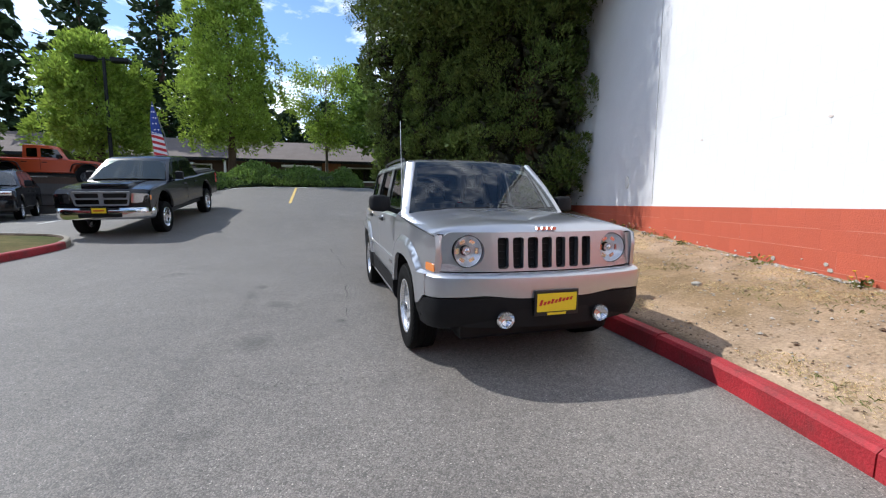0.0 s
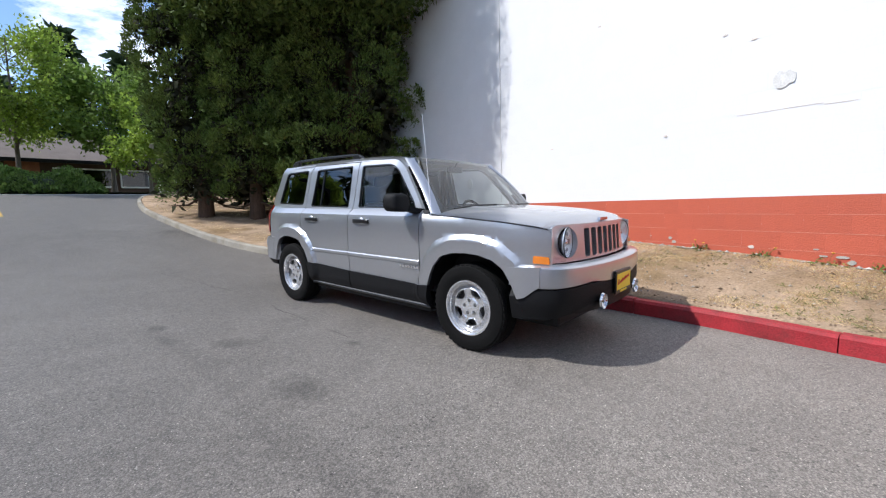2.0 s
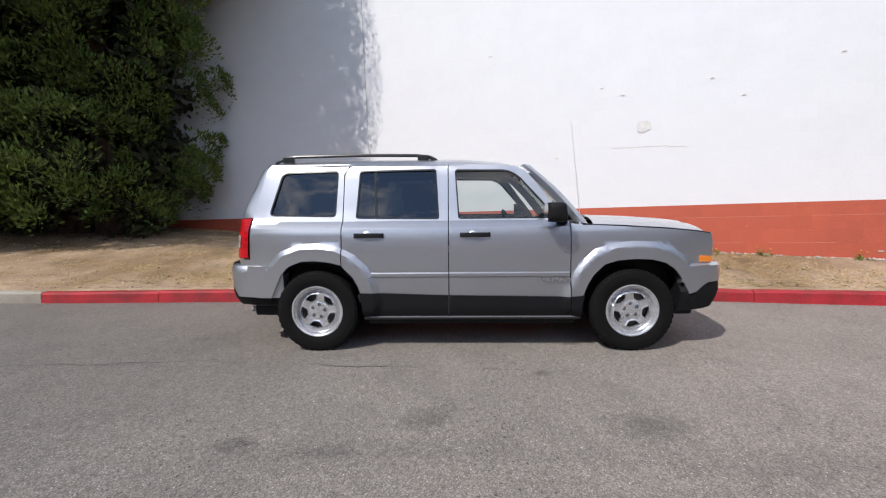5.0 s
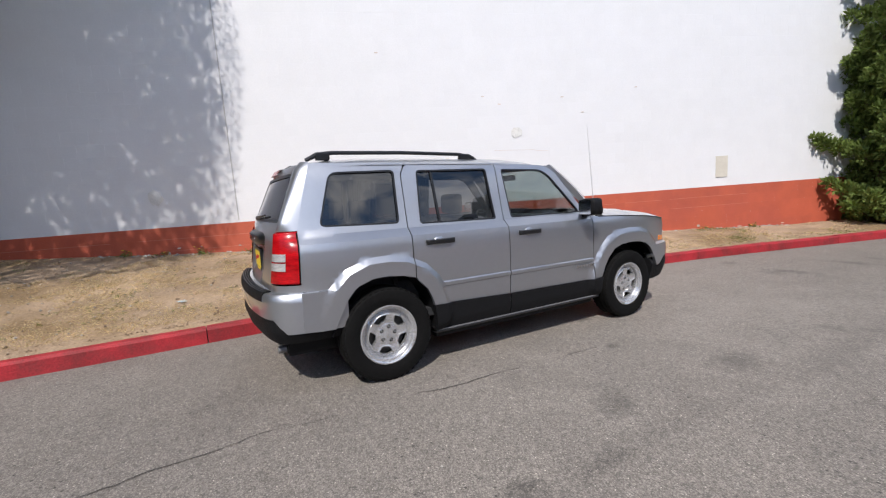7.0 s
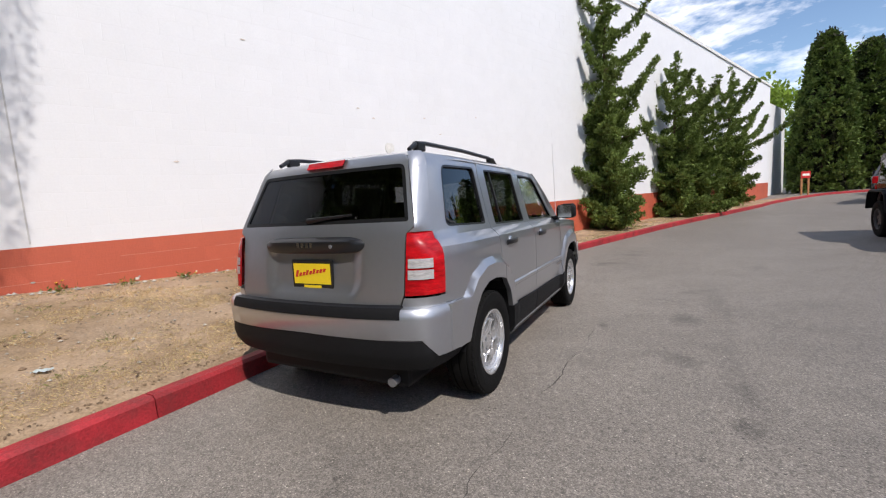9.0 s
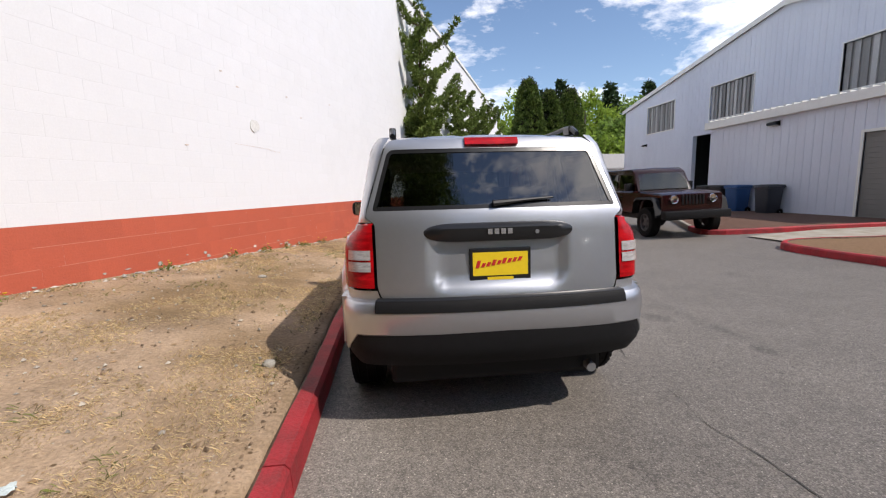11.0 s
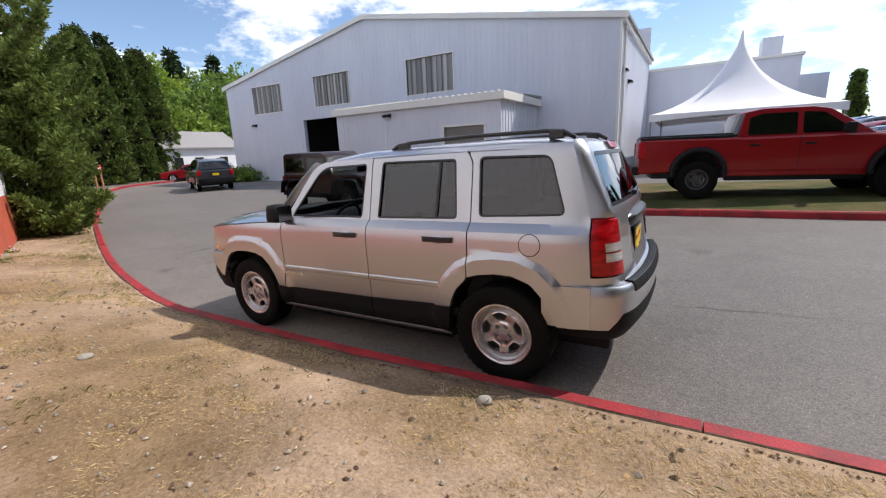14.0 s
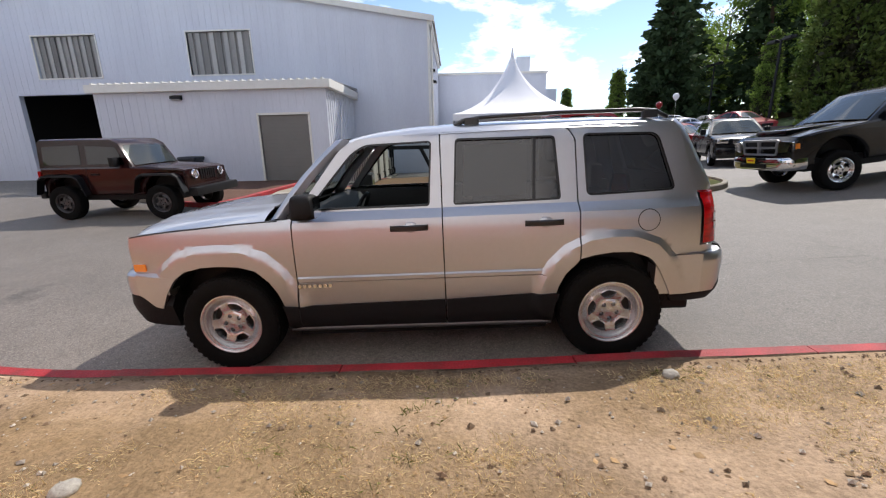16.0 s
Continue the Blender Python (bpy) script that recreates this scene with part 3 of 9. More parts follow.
def wall_slab(name, ya, yb, zlo, zhi, material, proud=0.0, thick=0.3, label="", category="wall", step=2.0, kind="structure", parent=None):
    """An upright slab in the wall's plane between two stations; zlo and zhi are functions of y."""
    n = max(1, int(abs(yb - ya) / step))
    verts, faces = [], []
    for i in range(n + 1):
        y = ya + (yb - ya) * i / n
        for off, z in ((proud, zlo(y)), (proud, zhi(y)), (-thick, zhi(y)), (-thick, zlo(y))):
            p = Vector((wall_x(y), y, z)) + WOUT * off
            verts.append(p)
    for i in range(n):
        for k in range(4):
            a, b = i * 4 + k, i * 4 + (k + 1) % 4
            faces.append((a, b, b + 4, a + 4))
    faces += [(0, 1, 2, 3), tuple(n * 4 + k for k in (3, 2, 1, 0))]
    ob = mesh_from(name, verts, faces, material, parent)
    return tagged(ob, label, category, kind=kind) if parent is None else ob


wall_core = wall_slab("wall_big", -37.4, 22, lambda y: -0.8, lambda y: wall_top(y), M_WALL, proud=-0.012, thick=0.4, label="tall white-painted concrete block wall with a red base band")
wall_slab("wall_low", -46, -37.42, lambda y: -0.8, lambda y: 7.4 - 0.02 * (y + 37), M_WALL, proud=-0.35, thick=0.4, label="lower white end wall of the store", step=4)
wall_slab("wall_cap", -37.5, 22, lambda y: wall_top(y), lambda y: wall_top(y) + 0.14, M_TRIM, proud=0.06, thick=0.46, label="pale metal cap along the wall top", category="trim")

# ---------------------------------------------------------------- panels for vehicles
from mathutils import geometry


def inside(poly, x, y):
    hit, j = False, len(poly) - 1
    for i in range(len(poly)):
        xi, yi, xj, yj = poly[i][0], poly[i][1], poly[j][0], poly[j][1]
        if (yi > y) != (yj > y) and x < (xj - xi) * (y - yi) / (yj - yi) + xi:
            hit = not hit
        j = i
    return hit


def rounded(poly, r, n=4):
    """A closed 2D outline with its corners rounded; r: one radius, or one a corner."""
    out, k = [], len(poly)
    for i in range(k):
        p0, p, p1 = Vector(poly[i - 1]), Vector(poly[i]), Vector(poly[(i + 1) % k])
        rr = r[i] if hasattr(r, "__len__") else r
        a, b = (p0 - p), (p1 - p)
        rr = min(rr, a.length * 0.45, b.length * 0.45)
        if rr < 1e-4:
            out.append(p)
            continue
        s, e = p + a.normalized() * rr, p + b.normalized() * rr
        for t in range(n + 1):
            t /= n
            out.append((1 - t) ** 2 * s + 2 * t * (1 - t) * p + t * t * e)
    return out


def grown(poly, d):
    """A closed 2D outline moved outwards by d."""
    k = len(poly)
    area = sum(poly[i - 1][0] * poly[i][1] - poly[i][0] * poly[i - 1][1] for i in range(k))
    s = 1 if area > 0 else -1
    out = []
    for i in range(k):
        p0, p, p1 = Vector(poly[i - 1][:2]), Vector(poly[i][:2]), Vector(poly[(i + 1) % k][:2])
        t = (p1 - p0).normalized()
        out.append(p + Vector((t.y, -t.x)) * d * s)
    return out


def panel(outer, holes, place, step=0.06, depth=0.02, lines=()):
    """A sheet with the given 2D outline and holes, laid on a curved surface by place(u, v, depth), with rims turned in."""
    loops = [resample([*o, o[0]], step)[:-1] for o in (outer, *holes)]
    pts, edges = [], []
    for loop in loops:
        a = len(pts)
        pts += loop
        edges += [(a + i, a + (i + 1) % len(loop)) for i in range(len(loop))]
    for line in lines:
        run = resample(line, step)
        a = len(pts)
        pts += run
        edges += [(a + i, a + i + 1) for i in range(len(run) - 1)]
    us, vs = [p[0] for p in loops[0]], [p[1] for p in loops[0]]
    rim = np.array([(p[0], p[1]) for p in pts])
    inner = [l for l in loops[1:]]
    u = min(us) + step * 0.5
    while u < max(us):
        v = min(vs) + step * 0.5
        while v < max(vs):
            if inside(loops[0], u, v) and not any(inside(h, u, v) for h in inner):
                if ((rim - (u, v)) ** 2).sum(1).min() > (0.45 * step) ** 2:
                    pts.append(Vector((u, v)))
            v += step
        u += step
    got = geometry.delaunay_2d_cdt([Vector((p[0], p[1])) for p in pts], edges, [], 0, 1e-5)
    co, tris = got[0], got[2]
    bm = bmesh.new()
    vmap = {}

    def vert(i):
        if i not in vmap:
            vmap[i] = bm.verts.new(place(co[i].x, co[i].y, 0.0))
        return vmap[i]

    for t in tris:
        c = (co[t[0]] + co[t[1]] + co[t[2]]) / 3
        if inside(loops[0], c.x, c.y) and not any(inside(h, c.x, c.y) for h in inner):
            bm.faces.new([vert(i) for i in t])
    if depth:
        back = {}
        rev = {v: i for i, v in vmap.items()}
        for e in [e for e in bm.edges if len(e.link_faces) == 1]:
            f = e.link_faces[0]
            a, b = e.verts
            for l in f.loops:
                if l.edge == e:
                    a, b = l.vert, l.link_loop_next.vert
            for v in (a, b):
                if v not in back:
                    back[v] = bm.verts.new(place(co[rev[v]].x, co[rev[v]].y, depth))
            bm.faces.new((b, a, back[a], back[b]))
    return bm


def loft(rows, closed=False, caps=False, bm=None):
    """Quads between rows of points."""
    bm = bm or bmesh.new()
    grid = [[bm.verts.new(p) for p in row] for row in rows]
    n = len(rows[0])
    for r, s in zip(grid, grid[1:]):
        for k in range(n if closed else n - 1):
            bm.faces.new((r[k], r[(k + 1) % n], s[(k + 1) % n], s[k]))
    if caps:
        bm.faces.new(grid[0][::-1])
        bm.faces.new(grid[-1])
    return bm


def sweep_plan(path, profile, caps=True):
    """A profile of (outward, z) points carried along a plan path, which runs so that outward lies on its right."""
    rows = []
    for i, p in enumerate(path):
        d = (path[min(i + 1, len(path) - 1)] - path[max(i - 1, 0)]).normalized()
        n = Vector((d.y, -d.x))
        pr = profile(i / (len(path) - 1)) if callable(profile) else profile
        rows.append([Vector((p.x + n.x * o, p.y + n.y * o, z)) for o, z in pr])
    return loft(rows, closed=True, caps=caps)


def circle2(c, r, n=28):
    return [Vector((c[0] + r * math.cos(2 * math.pi * k / n), c[1] + r * math.sin(2 * math.pi * k / n))) for k in range(n)]


# ---------------------------------------------------------------- wheels
def wheel_meshes(radius, rim_r, width, spokes=5, steps=56):
    """The meshes of a tyre, a rim with openings between its spokes, a wheel nut and a brake disc; the outer face looks to +x."""
    h = width / 2
    t = radius - rim_r
    prof = [(rim_r - 0.004, -h * 0.8), (rim_r + 0.25 * t, -h * 0.96), (rim_r + 0.6 * t, -h), (radius - 0.02, -h * 0.93), (radius - 0.006, -h * 0.8)]
    for g in (-0.5, 0.0, 0.5):
        prof += [(radius, h * (g - 0.2)), (radius, h * (g - 0.04)), (radius - 0.008, h * (g - 0.035)), (radius - 0.008, h * (g + 0.035)), (radius, h * (g + 0.04)), (radius, h * (g + 0.2))]
    prof += [(radius - 0.006, h * 0.8), (radius - 0.02, h * 0.93), (rim_r + 0.6 * t, h), (rim_r + 0.25 * t, h * 0.96), (rim_r - 0.004, h * 0.8)]
    tyre = lathe(prof, steps)
    # shoulder blocks
    blocks = 44 if steps > 50 else 0
    for k in range(blocks):
        a = 2 * math.pi * k / blocks
        for s in (-1, 1):
            m = Matrix.Rotation(a, 4, "X") @ Matrix.Translation((s * h * 0.79, 0, radius - 0.008))
            add_box(tyre, (-h * 0.085, -0.014, -0.012), (h * 0.085, 0.014, 0.004), m=m)
    rim = lathe([(rim_r - 0.03, -h * 0.75), (rim_r - 0.012, -h * 0.7), (rim_r - 0.012, h * 0.45), (rim_r - 0.026, h * 0.66), (rim_r - 0.022, h * 0.74), (rim_r - 0.013, h * 0.75), (rim_r - 0.01, h * 0.87), (rim_r - 0.002, h * 0.91), (rim_r + 0.006, h * 0.9), (rim_r + 0.008, h * 0.8)], steps)
    k = rim_r / 0.215

    def face_x(r):
        r /= k
        return h * 0.86 - 0.03 + lerp_table([(0, 0.004), (0.022, 0.004), (0.026, 0.0), (0.074, 0.0), (0.086, -0.010), (0.10, -0.004), (0.148, 0.006), (0.158, 0.002), (0.166, -0.016), (0.185, -0.024), (0.205, -0.02)], r)

    holes, lips = [], []
    for i in range(spokes):
        a = 2 * math.pi * (i + 0.5) / spokes + math.pi / 2
        w0, w1 = 0.27 * 5 / spokes, 0.425 * 5 / spokes
        r0, r1 = 0.098 * k, 0.149 * k
        quad = [(r0 * math.cos(a - w0), r0 * math.sin(a - w0)), (r1 * math.cos(a - w1), r1 * math.sin(a - w1)), (1.07 * r1 * math.cos(a), 1.07 * r1 * math.sin(a)),
                (r1 * math.cos(a + w1), r1 * math.sin(a + w1)), (r0 * math.cos(a + w0), r0 * math.sin(a + w0))]
        holes.append(rounded([Vector(q) for q in quad], [0.012, 0.014, 0.05, 0.014, 0.012], 3))
        lips.append(holes[-1])
        b = 2 * math.pi * i / spokes + math.pi / 2
        holes.append(circle2((0.055 * k * math.cos(b), 0.055 * k * math.sin(b)), 0.0155 * k, 10))
    disc = panel(circle2((0, 0), 0.206 * k, 40), holes, lambda u, v, d: Vector((face_x(math.hypot(u, v)) - d, u, v)), step=(0.016 if steps > 50 else 0.034) * k, depth=0.03)
    for lip in lips if steps > 50 else ():
        edge = panel(grown(lip, 0.0065 * k), [grown(lip, -0.001)], lambda u, v, d: Vector((face_x(math.hypot(u, v)) + 0.0045 - d, u, v)), step=0.02 * k, depth=0.008)
        lip_mesh = bpy.data.meshes.new("tmp")
        edge.to_mesh(lip_mesh)
        edge.free()
        rim.from_mesh(lip_mesh)
        bpy.data.meshes.remove(lip_mesh)
    mesh = bpy.data.meshes.new("tmp")
    disc.to_mesh(mesh)
    disc.free()
    rim.from_mesh(mesh)
    bpy.data.meshes.remove(mesh)
    nut = bmesh.new()
    bmesh.ops.create_cone(nut, cap_ends=True, segments=6, radius1=0.0095, radius2=0.0075, depth=0.03, matrix=Matrix.Rotation(radians(90), 4, "Y"))
    brake = lathe([(0.03, -0.005), (rim_r * 0.72, -0.005), (rim_r * 0.72, 0.012), (0.03, 0.012), (0.03, 0.03), (rim_r * 0.38, 0.03)], 32)
    out = {}
    for name, bm, sm in (("tyre", tyre, 30), ("rim", rim, 35), ("nut", nut, False), ("brake", brake, 30)):
        me = bpy.data.meshes.new(name)
        bm.normal_update()
        bm.to_mesh(me)
        bm.free()
        if sm:
            for p in me.polygons:
                p.use_smooth = True
            me.set_sharp_from_angle(angle=radians(sm))
        out[name] = me
    out["nut_at"] = [(face_x(0.05) - 0.012, 0.055 * k * math.cos(2 * math.pi * i / 5 + math.pi / 2), 0.055 * k * math.sin(2 * math.pi * i / 5 + math.pi / 2)) for i in range(5)]
    return out


M_BRAKE = mat("dull_brake_disc", (0.05, 0.048, 0.046), 0.6, 0.4, var=0.2)


def put_wheel(meshes, parent, x, y, z, spin, rim_mat, nuts=True):
    for key, m in (("tyre", M_RUBBER), ("rim", rim_mat), ("nut", M_STEEL), ("brake", M_BRAKE)):
        if not meshes[key].materials:
            meshes[key].materials.append(m)
    w = new("wheel", meshes["tyre"])
    w.parent = parent
    w.matrix_basis = pose(x, y, z, spin, 0, 180 if x < 0 else 0)
    rim = new("rim", meshes["rim"])
    rim.parent = w
    rim["label"] = "five-spoke wheel rim"
    br = new("brake_disc", meshes["brake"])
    br.parent = w
    if nuts:
        for p in meshes["nut_at"]:
            n = new("wheel_nut", meshes["nut"])
            n.parent = w
            n.location = p
    return w


# ---------------------------------------------------------------- materials of the parked silver car
M_PAINT = mat("silver_metallic_paint", (0.50, 0.508, 0.535), 0.37, 0.88, var=0.03, scale=30, fine=700, coat=1.0)
M_PLASTIC = mat("black_bumper_plastic", (0.009, 0.009, 0.01), 0.62, spec=0.2, var=0.2, scale=30, fine=250, bump=0.12, bump_scale=400)
M_TRIM_BLACK = mat("gloss_black_trim", (0.012, 0.012, 0.013), 0.3, var=0.1)
M_GLASS = glass("clear_car_glass", (0.60, 0.66, 0.64))
M_GLASS_TINT = glass("privacy_glass", (0.10, 0.105, 0.108), sheen=0.085)
M_GLASS_SCREEN = glass("windscreen_glass", (0.42, 0.47, 0.46), sheen=0.075)
M_GLASS_REAR = glass("tinted_rear_glass", (0.09, 0.095, 0.098), sheen=0.12)
M_LENS = glass("lamp_lens", (0.95, 0.95, 0.96), sheen=0.045)
M_RED_LENS = mat("red_tail_lens", (0.50, 0.006, 0.010), 0.22, var=0.35, scale=9, fine=50, bump=0.04, bump_scale=90, coat=0.25, spec=0.3, stretch=(1, 1, 5), tint=(0.20, 0.002, 0.004), tint_scale=7, tint_amount=0.7)
M_WHITE_LENS = mat("clear_tail_lens", (0.58, 0.56, 0.56), 0.14, 0.3, var=0.4, scale=16, fine=60, coat=1.0, stretch=(1, 1, 6))
M_AMBER = mat("amber_lens", (0.85, 0.24, 0.02), 0.15, var=0.08, coat=1.0)
M_REFLECTOR = mat("satin_lamp_reflector", (0.85, 0.85, 0.86), 0.3, 0.7, var=0.12, scale=60, fine=200)
M_CABIN = mat("dark_cabin_plastic", (0.03, 0.031, 0.034), 0.7, var=0.15)
M_SEAT = mat("grey_seat_cloth", (0.06, 0.06, 0.065), 0.95, var=0.2, scale=20, fine=200, bump=0.2)
M_PLATE_YELLOW = mat("yellow_plate", (0.86, 0.62, 0.02), 0.4, var=0.05)
M_PLATE_RED = mat("red_plate_print", (0.55, 0.02, 0.02), 0.5, var=0.05)
M_STICKER = mat("white_window_sticker", (0.62, 0.62, 0.58), 0.7, var=0.05)

HALF_WIDTH = [(0.18, 0.77), (0.28, 0.815), (0.36, 0.842), (0.5, 0.852), (0.7, 0.863), (0.9, 0.866), (1.0, 0.86), (1.045, 0.85), (1.075, 0.82), (1.1, 0.79), (1.19, 0.765), (1.52, 0.690), (1.57, 0.668), (1.62, 0.62)]
ARCH_F = [(-1.80, 0.40), (-1.715, 0.59), (-1.66, 0.67), (-1.56, 0.745), (-1.44, 0.773), (-1.32, 0.778), (-1.18, 0.768), (-1.07, 0.735), (-0.985, 0.65), (-0.94, 0.57), (-0.885, 0.42)]
ARCH_R = [(0.915, 0.42), (0.955, 0.55), (1.0, 0.64), (1.07, 0.71), (1.18, 0.762), (1.3, 0.778), (1.42, 0.775), (1.53, 0.735), (1.61, 0.65), (1.67, 0.53), (1.72, 0.40)]


def arch_flare(y, z):
    """How far the wheel-arch flare stands proud here."""
    out = 0.0
    for arch in (ARCH_F, ARCH_R):
        best, c = 9.0, Vector((y, z))
        for a, b in zip(arch, arch[1:]):
            a, b = Vector(a), Vector(b)
            t = max(0, min(1, (c - a).dot(b - a) / (b - a).length_squared))
            best = min(best, (c - a.lerp(b, t)).length)
        out = max(out, 1 - smoothstep(0.102, 0.145, best))
    return out


def side_x(y, z):
    x = lerp_table(HALF_WIDTH, z)
    if y < -1.4:
        t = (-1.4 - y) / 0.65
        x -= 0.085 * t * t + 0.02 * t ** 6
    if y > 1.5:
        t = (y - 1.5) / 0.5
        x -= 0.075 * t * t * (1 if z < 1.08 else 0.75)
    return x


def side_place(s, proud=0.0, flares=True):
    def place(y, z, d):
        x = side_x(y, z) - d + proud
        if flares and z < 0.97:
            x += 0.03 * arch_flare(y, z)
        if z < 1.05 and abs(z - 0.652) < 0.03 and -0.8 < y < 0.86 and flares:
            x += 0.011 * (1 - smoothstep(0.0119, 0.0221, abs(z - 0.652)))
        return Vector((s * x, y, z))
    return place


CAR_TILT = 1.34
car = thing("parked_suv", "silver compact boxy SUV with black lower trim parked at the kerb", "car", pose(0, 0, 0, CAR_TILT, 0, 0))

W_FRONT = rounded([(-0.70, 1.112), (-0.665, 1.17), (-0.395, 1.475), (-0.30, 1.525), (0.145, 1.532), (0.118, 1.112)], [0.01, 0.02, 0.05, 0.05, 0.03, 0.025])
W_REAR = rounded([(0.275, 1.112), (0.30, 1.538), (0.955, 1.53), (0.985, 1.12)], [0.025, 0.03, 0.03, 0.03])
W_QUARTER = rounded([(1.15, 1.135), (1.135, 1.535), (1.625, 1.522), (1.735, 1.15)], [0.04, 0.04, 0.06, 0.05])
FENDER_TOP = [(-0.93, 1.062), (-1.2, 1.052), (-1.6, 1.026), (-1.85, 1.0), (-1.965, 0.98)]

fender = [*FENDER_TOP, (-1.985, 0.90), (-1.975, 0.715), (-1.63, 0.70), *ARCH_F[3:], (-0.815, 0.42), (-0.809, 0.62), (-0.805, 1.07), (-0.86, 1.064)]
front_door = rounded([(-0.807, 0.30), (-0.801, 0.62), (-0.797, 1.075), (-0.765, 1.125), (-0.47, 1.50), (-0.36, 1.562), (0.196, 1.585), (0.196, 1.06), (0.196, 0.30)], [0, 0, 0, 0.03, 0.08, 0.08, 0.004, 0, 0])
rear_door = rounded([(0.204, 0.30), (0.204, 1.06), (0.204, 1.585), (1.035, 1.578), (1.082, 1.5), (1.088, 1.06), (1.088, 0.735), (1.07, 0.71), (1.0, 0.64), (0.955, 0.55), (0.915, 0.42), (0.905, 0.30)],
                    [0, 0, 0.004, 0.06, 0.03, 0, 0, 0, 0, 0, 0, 0])
quarter = [(1.096, 0.74), (1.18, 0.762), (1.3, 0.778), (1.42, 0.775), (1.53, 0.735), (1.545, 0.722), (1.885, 0.74), (1.89, 0.80), (1.875, 1.13), (1.845, 1.25), (1.77, 1.52), (1.74, 1.59), (1.055, 1.59), (1.042, 1.585), (1.09, 1.5), (1.096, 1.06)]


def arch_line(arch, d):
    """The arch outline moved outwards by d, ends cut at its foot."""
    return grown([*arch, (arch[-1][0], 0.2), (arch[0][0], 0.2)], d)[:-2]


flare_lines = [arch_line(a, d) for a in (ARCH_F, ARCH_R) for d in (0.102, 0.145)]
belt_lines = [[(-0.79, z), (1.86, z)] for z in (1.0, 1.045, 1.075, 1.1)]
strip_lines = [[(-0.795, z), (0.85, z)] for z in (0.63, 0.64, 0.664, 0.674)]

for s in (-1, 1):
    P = side_place(s)
    part("front_fender", panel(fender, [], P, 0.035, 0.03, flare_lines[:2]), M_PAINT, car, smooth=32)
    fd = part("front_door", panel(front_door, [W_FRONT], P, 0.05, 0.035, [*belt_lines, *strip_lines]), M_PAINT, car, smooth=32)
    rd = part("rear_door", panel(rear_door, [W_REAR], P, 0.042, 0.035, [*belt_lines, *strip_lines, *flare_lines[2:]]), M_PAINT, car, smooth=32)
    qp = part("quarter_panel", panel(quarter, [W_QUARTER], P, 0.04, 0.03, [*belt_lines, *flare_lines[2:]]), M_PAINT, car, smooth=32)
    for dr, w, g in ((fd, W_FRONT, M_GLASS), (rd, W_REAR, M_GLASS_TINT), (qp, W_QUARTER, M_GLASS_TINT)):
        if dr is fd and s > 0:
            dr["label"] = "front door with its window wound down"
        else:
            part("window_pane", panel(grown(w, 0.004), [], lambda y, z, d, s=s: Vector((s * (side_x(y, z) - 0.016 - d), y, z)), 0.12, 0.0), g, dr,
                 "clear side glass" if g is M_GLASS else "dark tinted privacy glass", smooth=True)
        part("window_seal", panel(grown(w, 0.005), [grown(w, -0.012)], side_place(s, -0.002, False), 0.06, 0.02), M_TRIM_BLACK, dr, "black rubber window seal")
    # divider bar of the rear door glass
    part("window_divider", panel([(0.80, 1.12), (0.815, 1.53), (0.832, 1.53), (0.817, 1.12)], [], side_place(s, -0.006, False), 0.1, 0.015), M_TRIM_BLACK, rd, "black upright divider bar")
    # black lower cladding on each door, and sill
    for dr, poly in ((fd, [(-0.806, 0.285), (-0.803, 0.462), (0.194, 0.478), (0.194, 0.285)]), (rd, [(0.206, 0.285), (0.206, 0.478), (0.951, 0.505), (0.938, 0.44), (0.925, 0.36), (0.918, 0.285)])):
        part("lower_cladding", panel(poly, [], side_place(s, 0.014), 0.03, 0.05), M_PLASTIC, dr, "matt black lower cladding", smooth=40)
    part("arch_foot", panel([(-0.897, 0.27), (-0.899, 0.40), (-0.917, 0.475), (-0.809, 0.466), (-0.809, 0.27)], [], side_place(s, 0.014), 0.03, 0.06), M_PLASTIC, car, "black foot of the wheel arch", smooth=40)
    part("sill", loft([[Vector((s * (0.83 + o), y, z)) for o, z in ((-0.1, 0.30), (0.005, 0.295), (0.012, 0.28), (0.0, 0.265), (-0.1, 0.26))] for y in (-0.90, 0.92)]), M_TRIM_BLACK, car, "black sill below the doors")
    part("sill_strip", box((s * 0.838 - 0.004, -0.86, 0.287), (s * 0.838 + 0.004, 0.9, 0.296)), M_STEEL, car, "thin bright sill strip")
    # door handles
    for dr, y in ((fd, -0.02), (rd, 0.86)):
        x = side_x(y, 0.985)
        bm = loft([[Vector((s * (x + 0.008 + 0.026 * math.sin(math.pi * t) ** 0.5 * (0.4 + 0.6 * c)), y + (t - 0.5) * 0.25, 0.985 + zz))
                    for c, zz in ((0.2, -0.019), (1, -0.012), (1, 0.012), (0.2, 0.019), (-0.5, 0.0))] for t in (0, 0.04, 0.15, 0.35, 0.65, 0.85, 0.96, 1)], closed=True, caps=True)
        part("door_handle", bm, M_TRIM_BLACK, dr, "black pull handle", smooth=40)
        cup = bmesh.new()
        bmesh.ops.create_uvsphere(cup, u_segments=16, v_segments=8, radius=0.045, matrix=Matrix.Translation((s * (x - 0.004), y + 0.01, 0.985)) @ Matrix.Diagonal((0.28, 1.1, 0.85, 1)))
        part("handle_cup", cup, M_PAINT, dr, smooth=True)
    # badge: bars in place of the model name
    for k in range(7):
        y0 = -0.80 + 0.035 * k
        part("badge_bar", box((s * 0.872 - 0.003, y0, 0.598), (s * 0.872 + 0.003, y0 + 0.022, 0.622)), M_CHROME, fd)
    # mirror: a rounded shell that narrows towards its arm
    rows = []
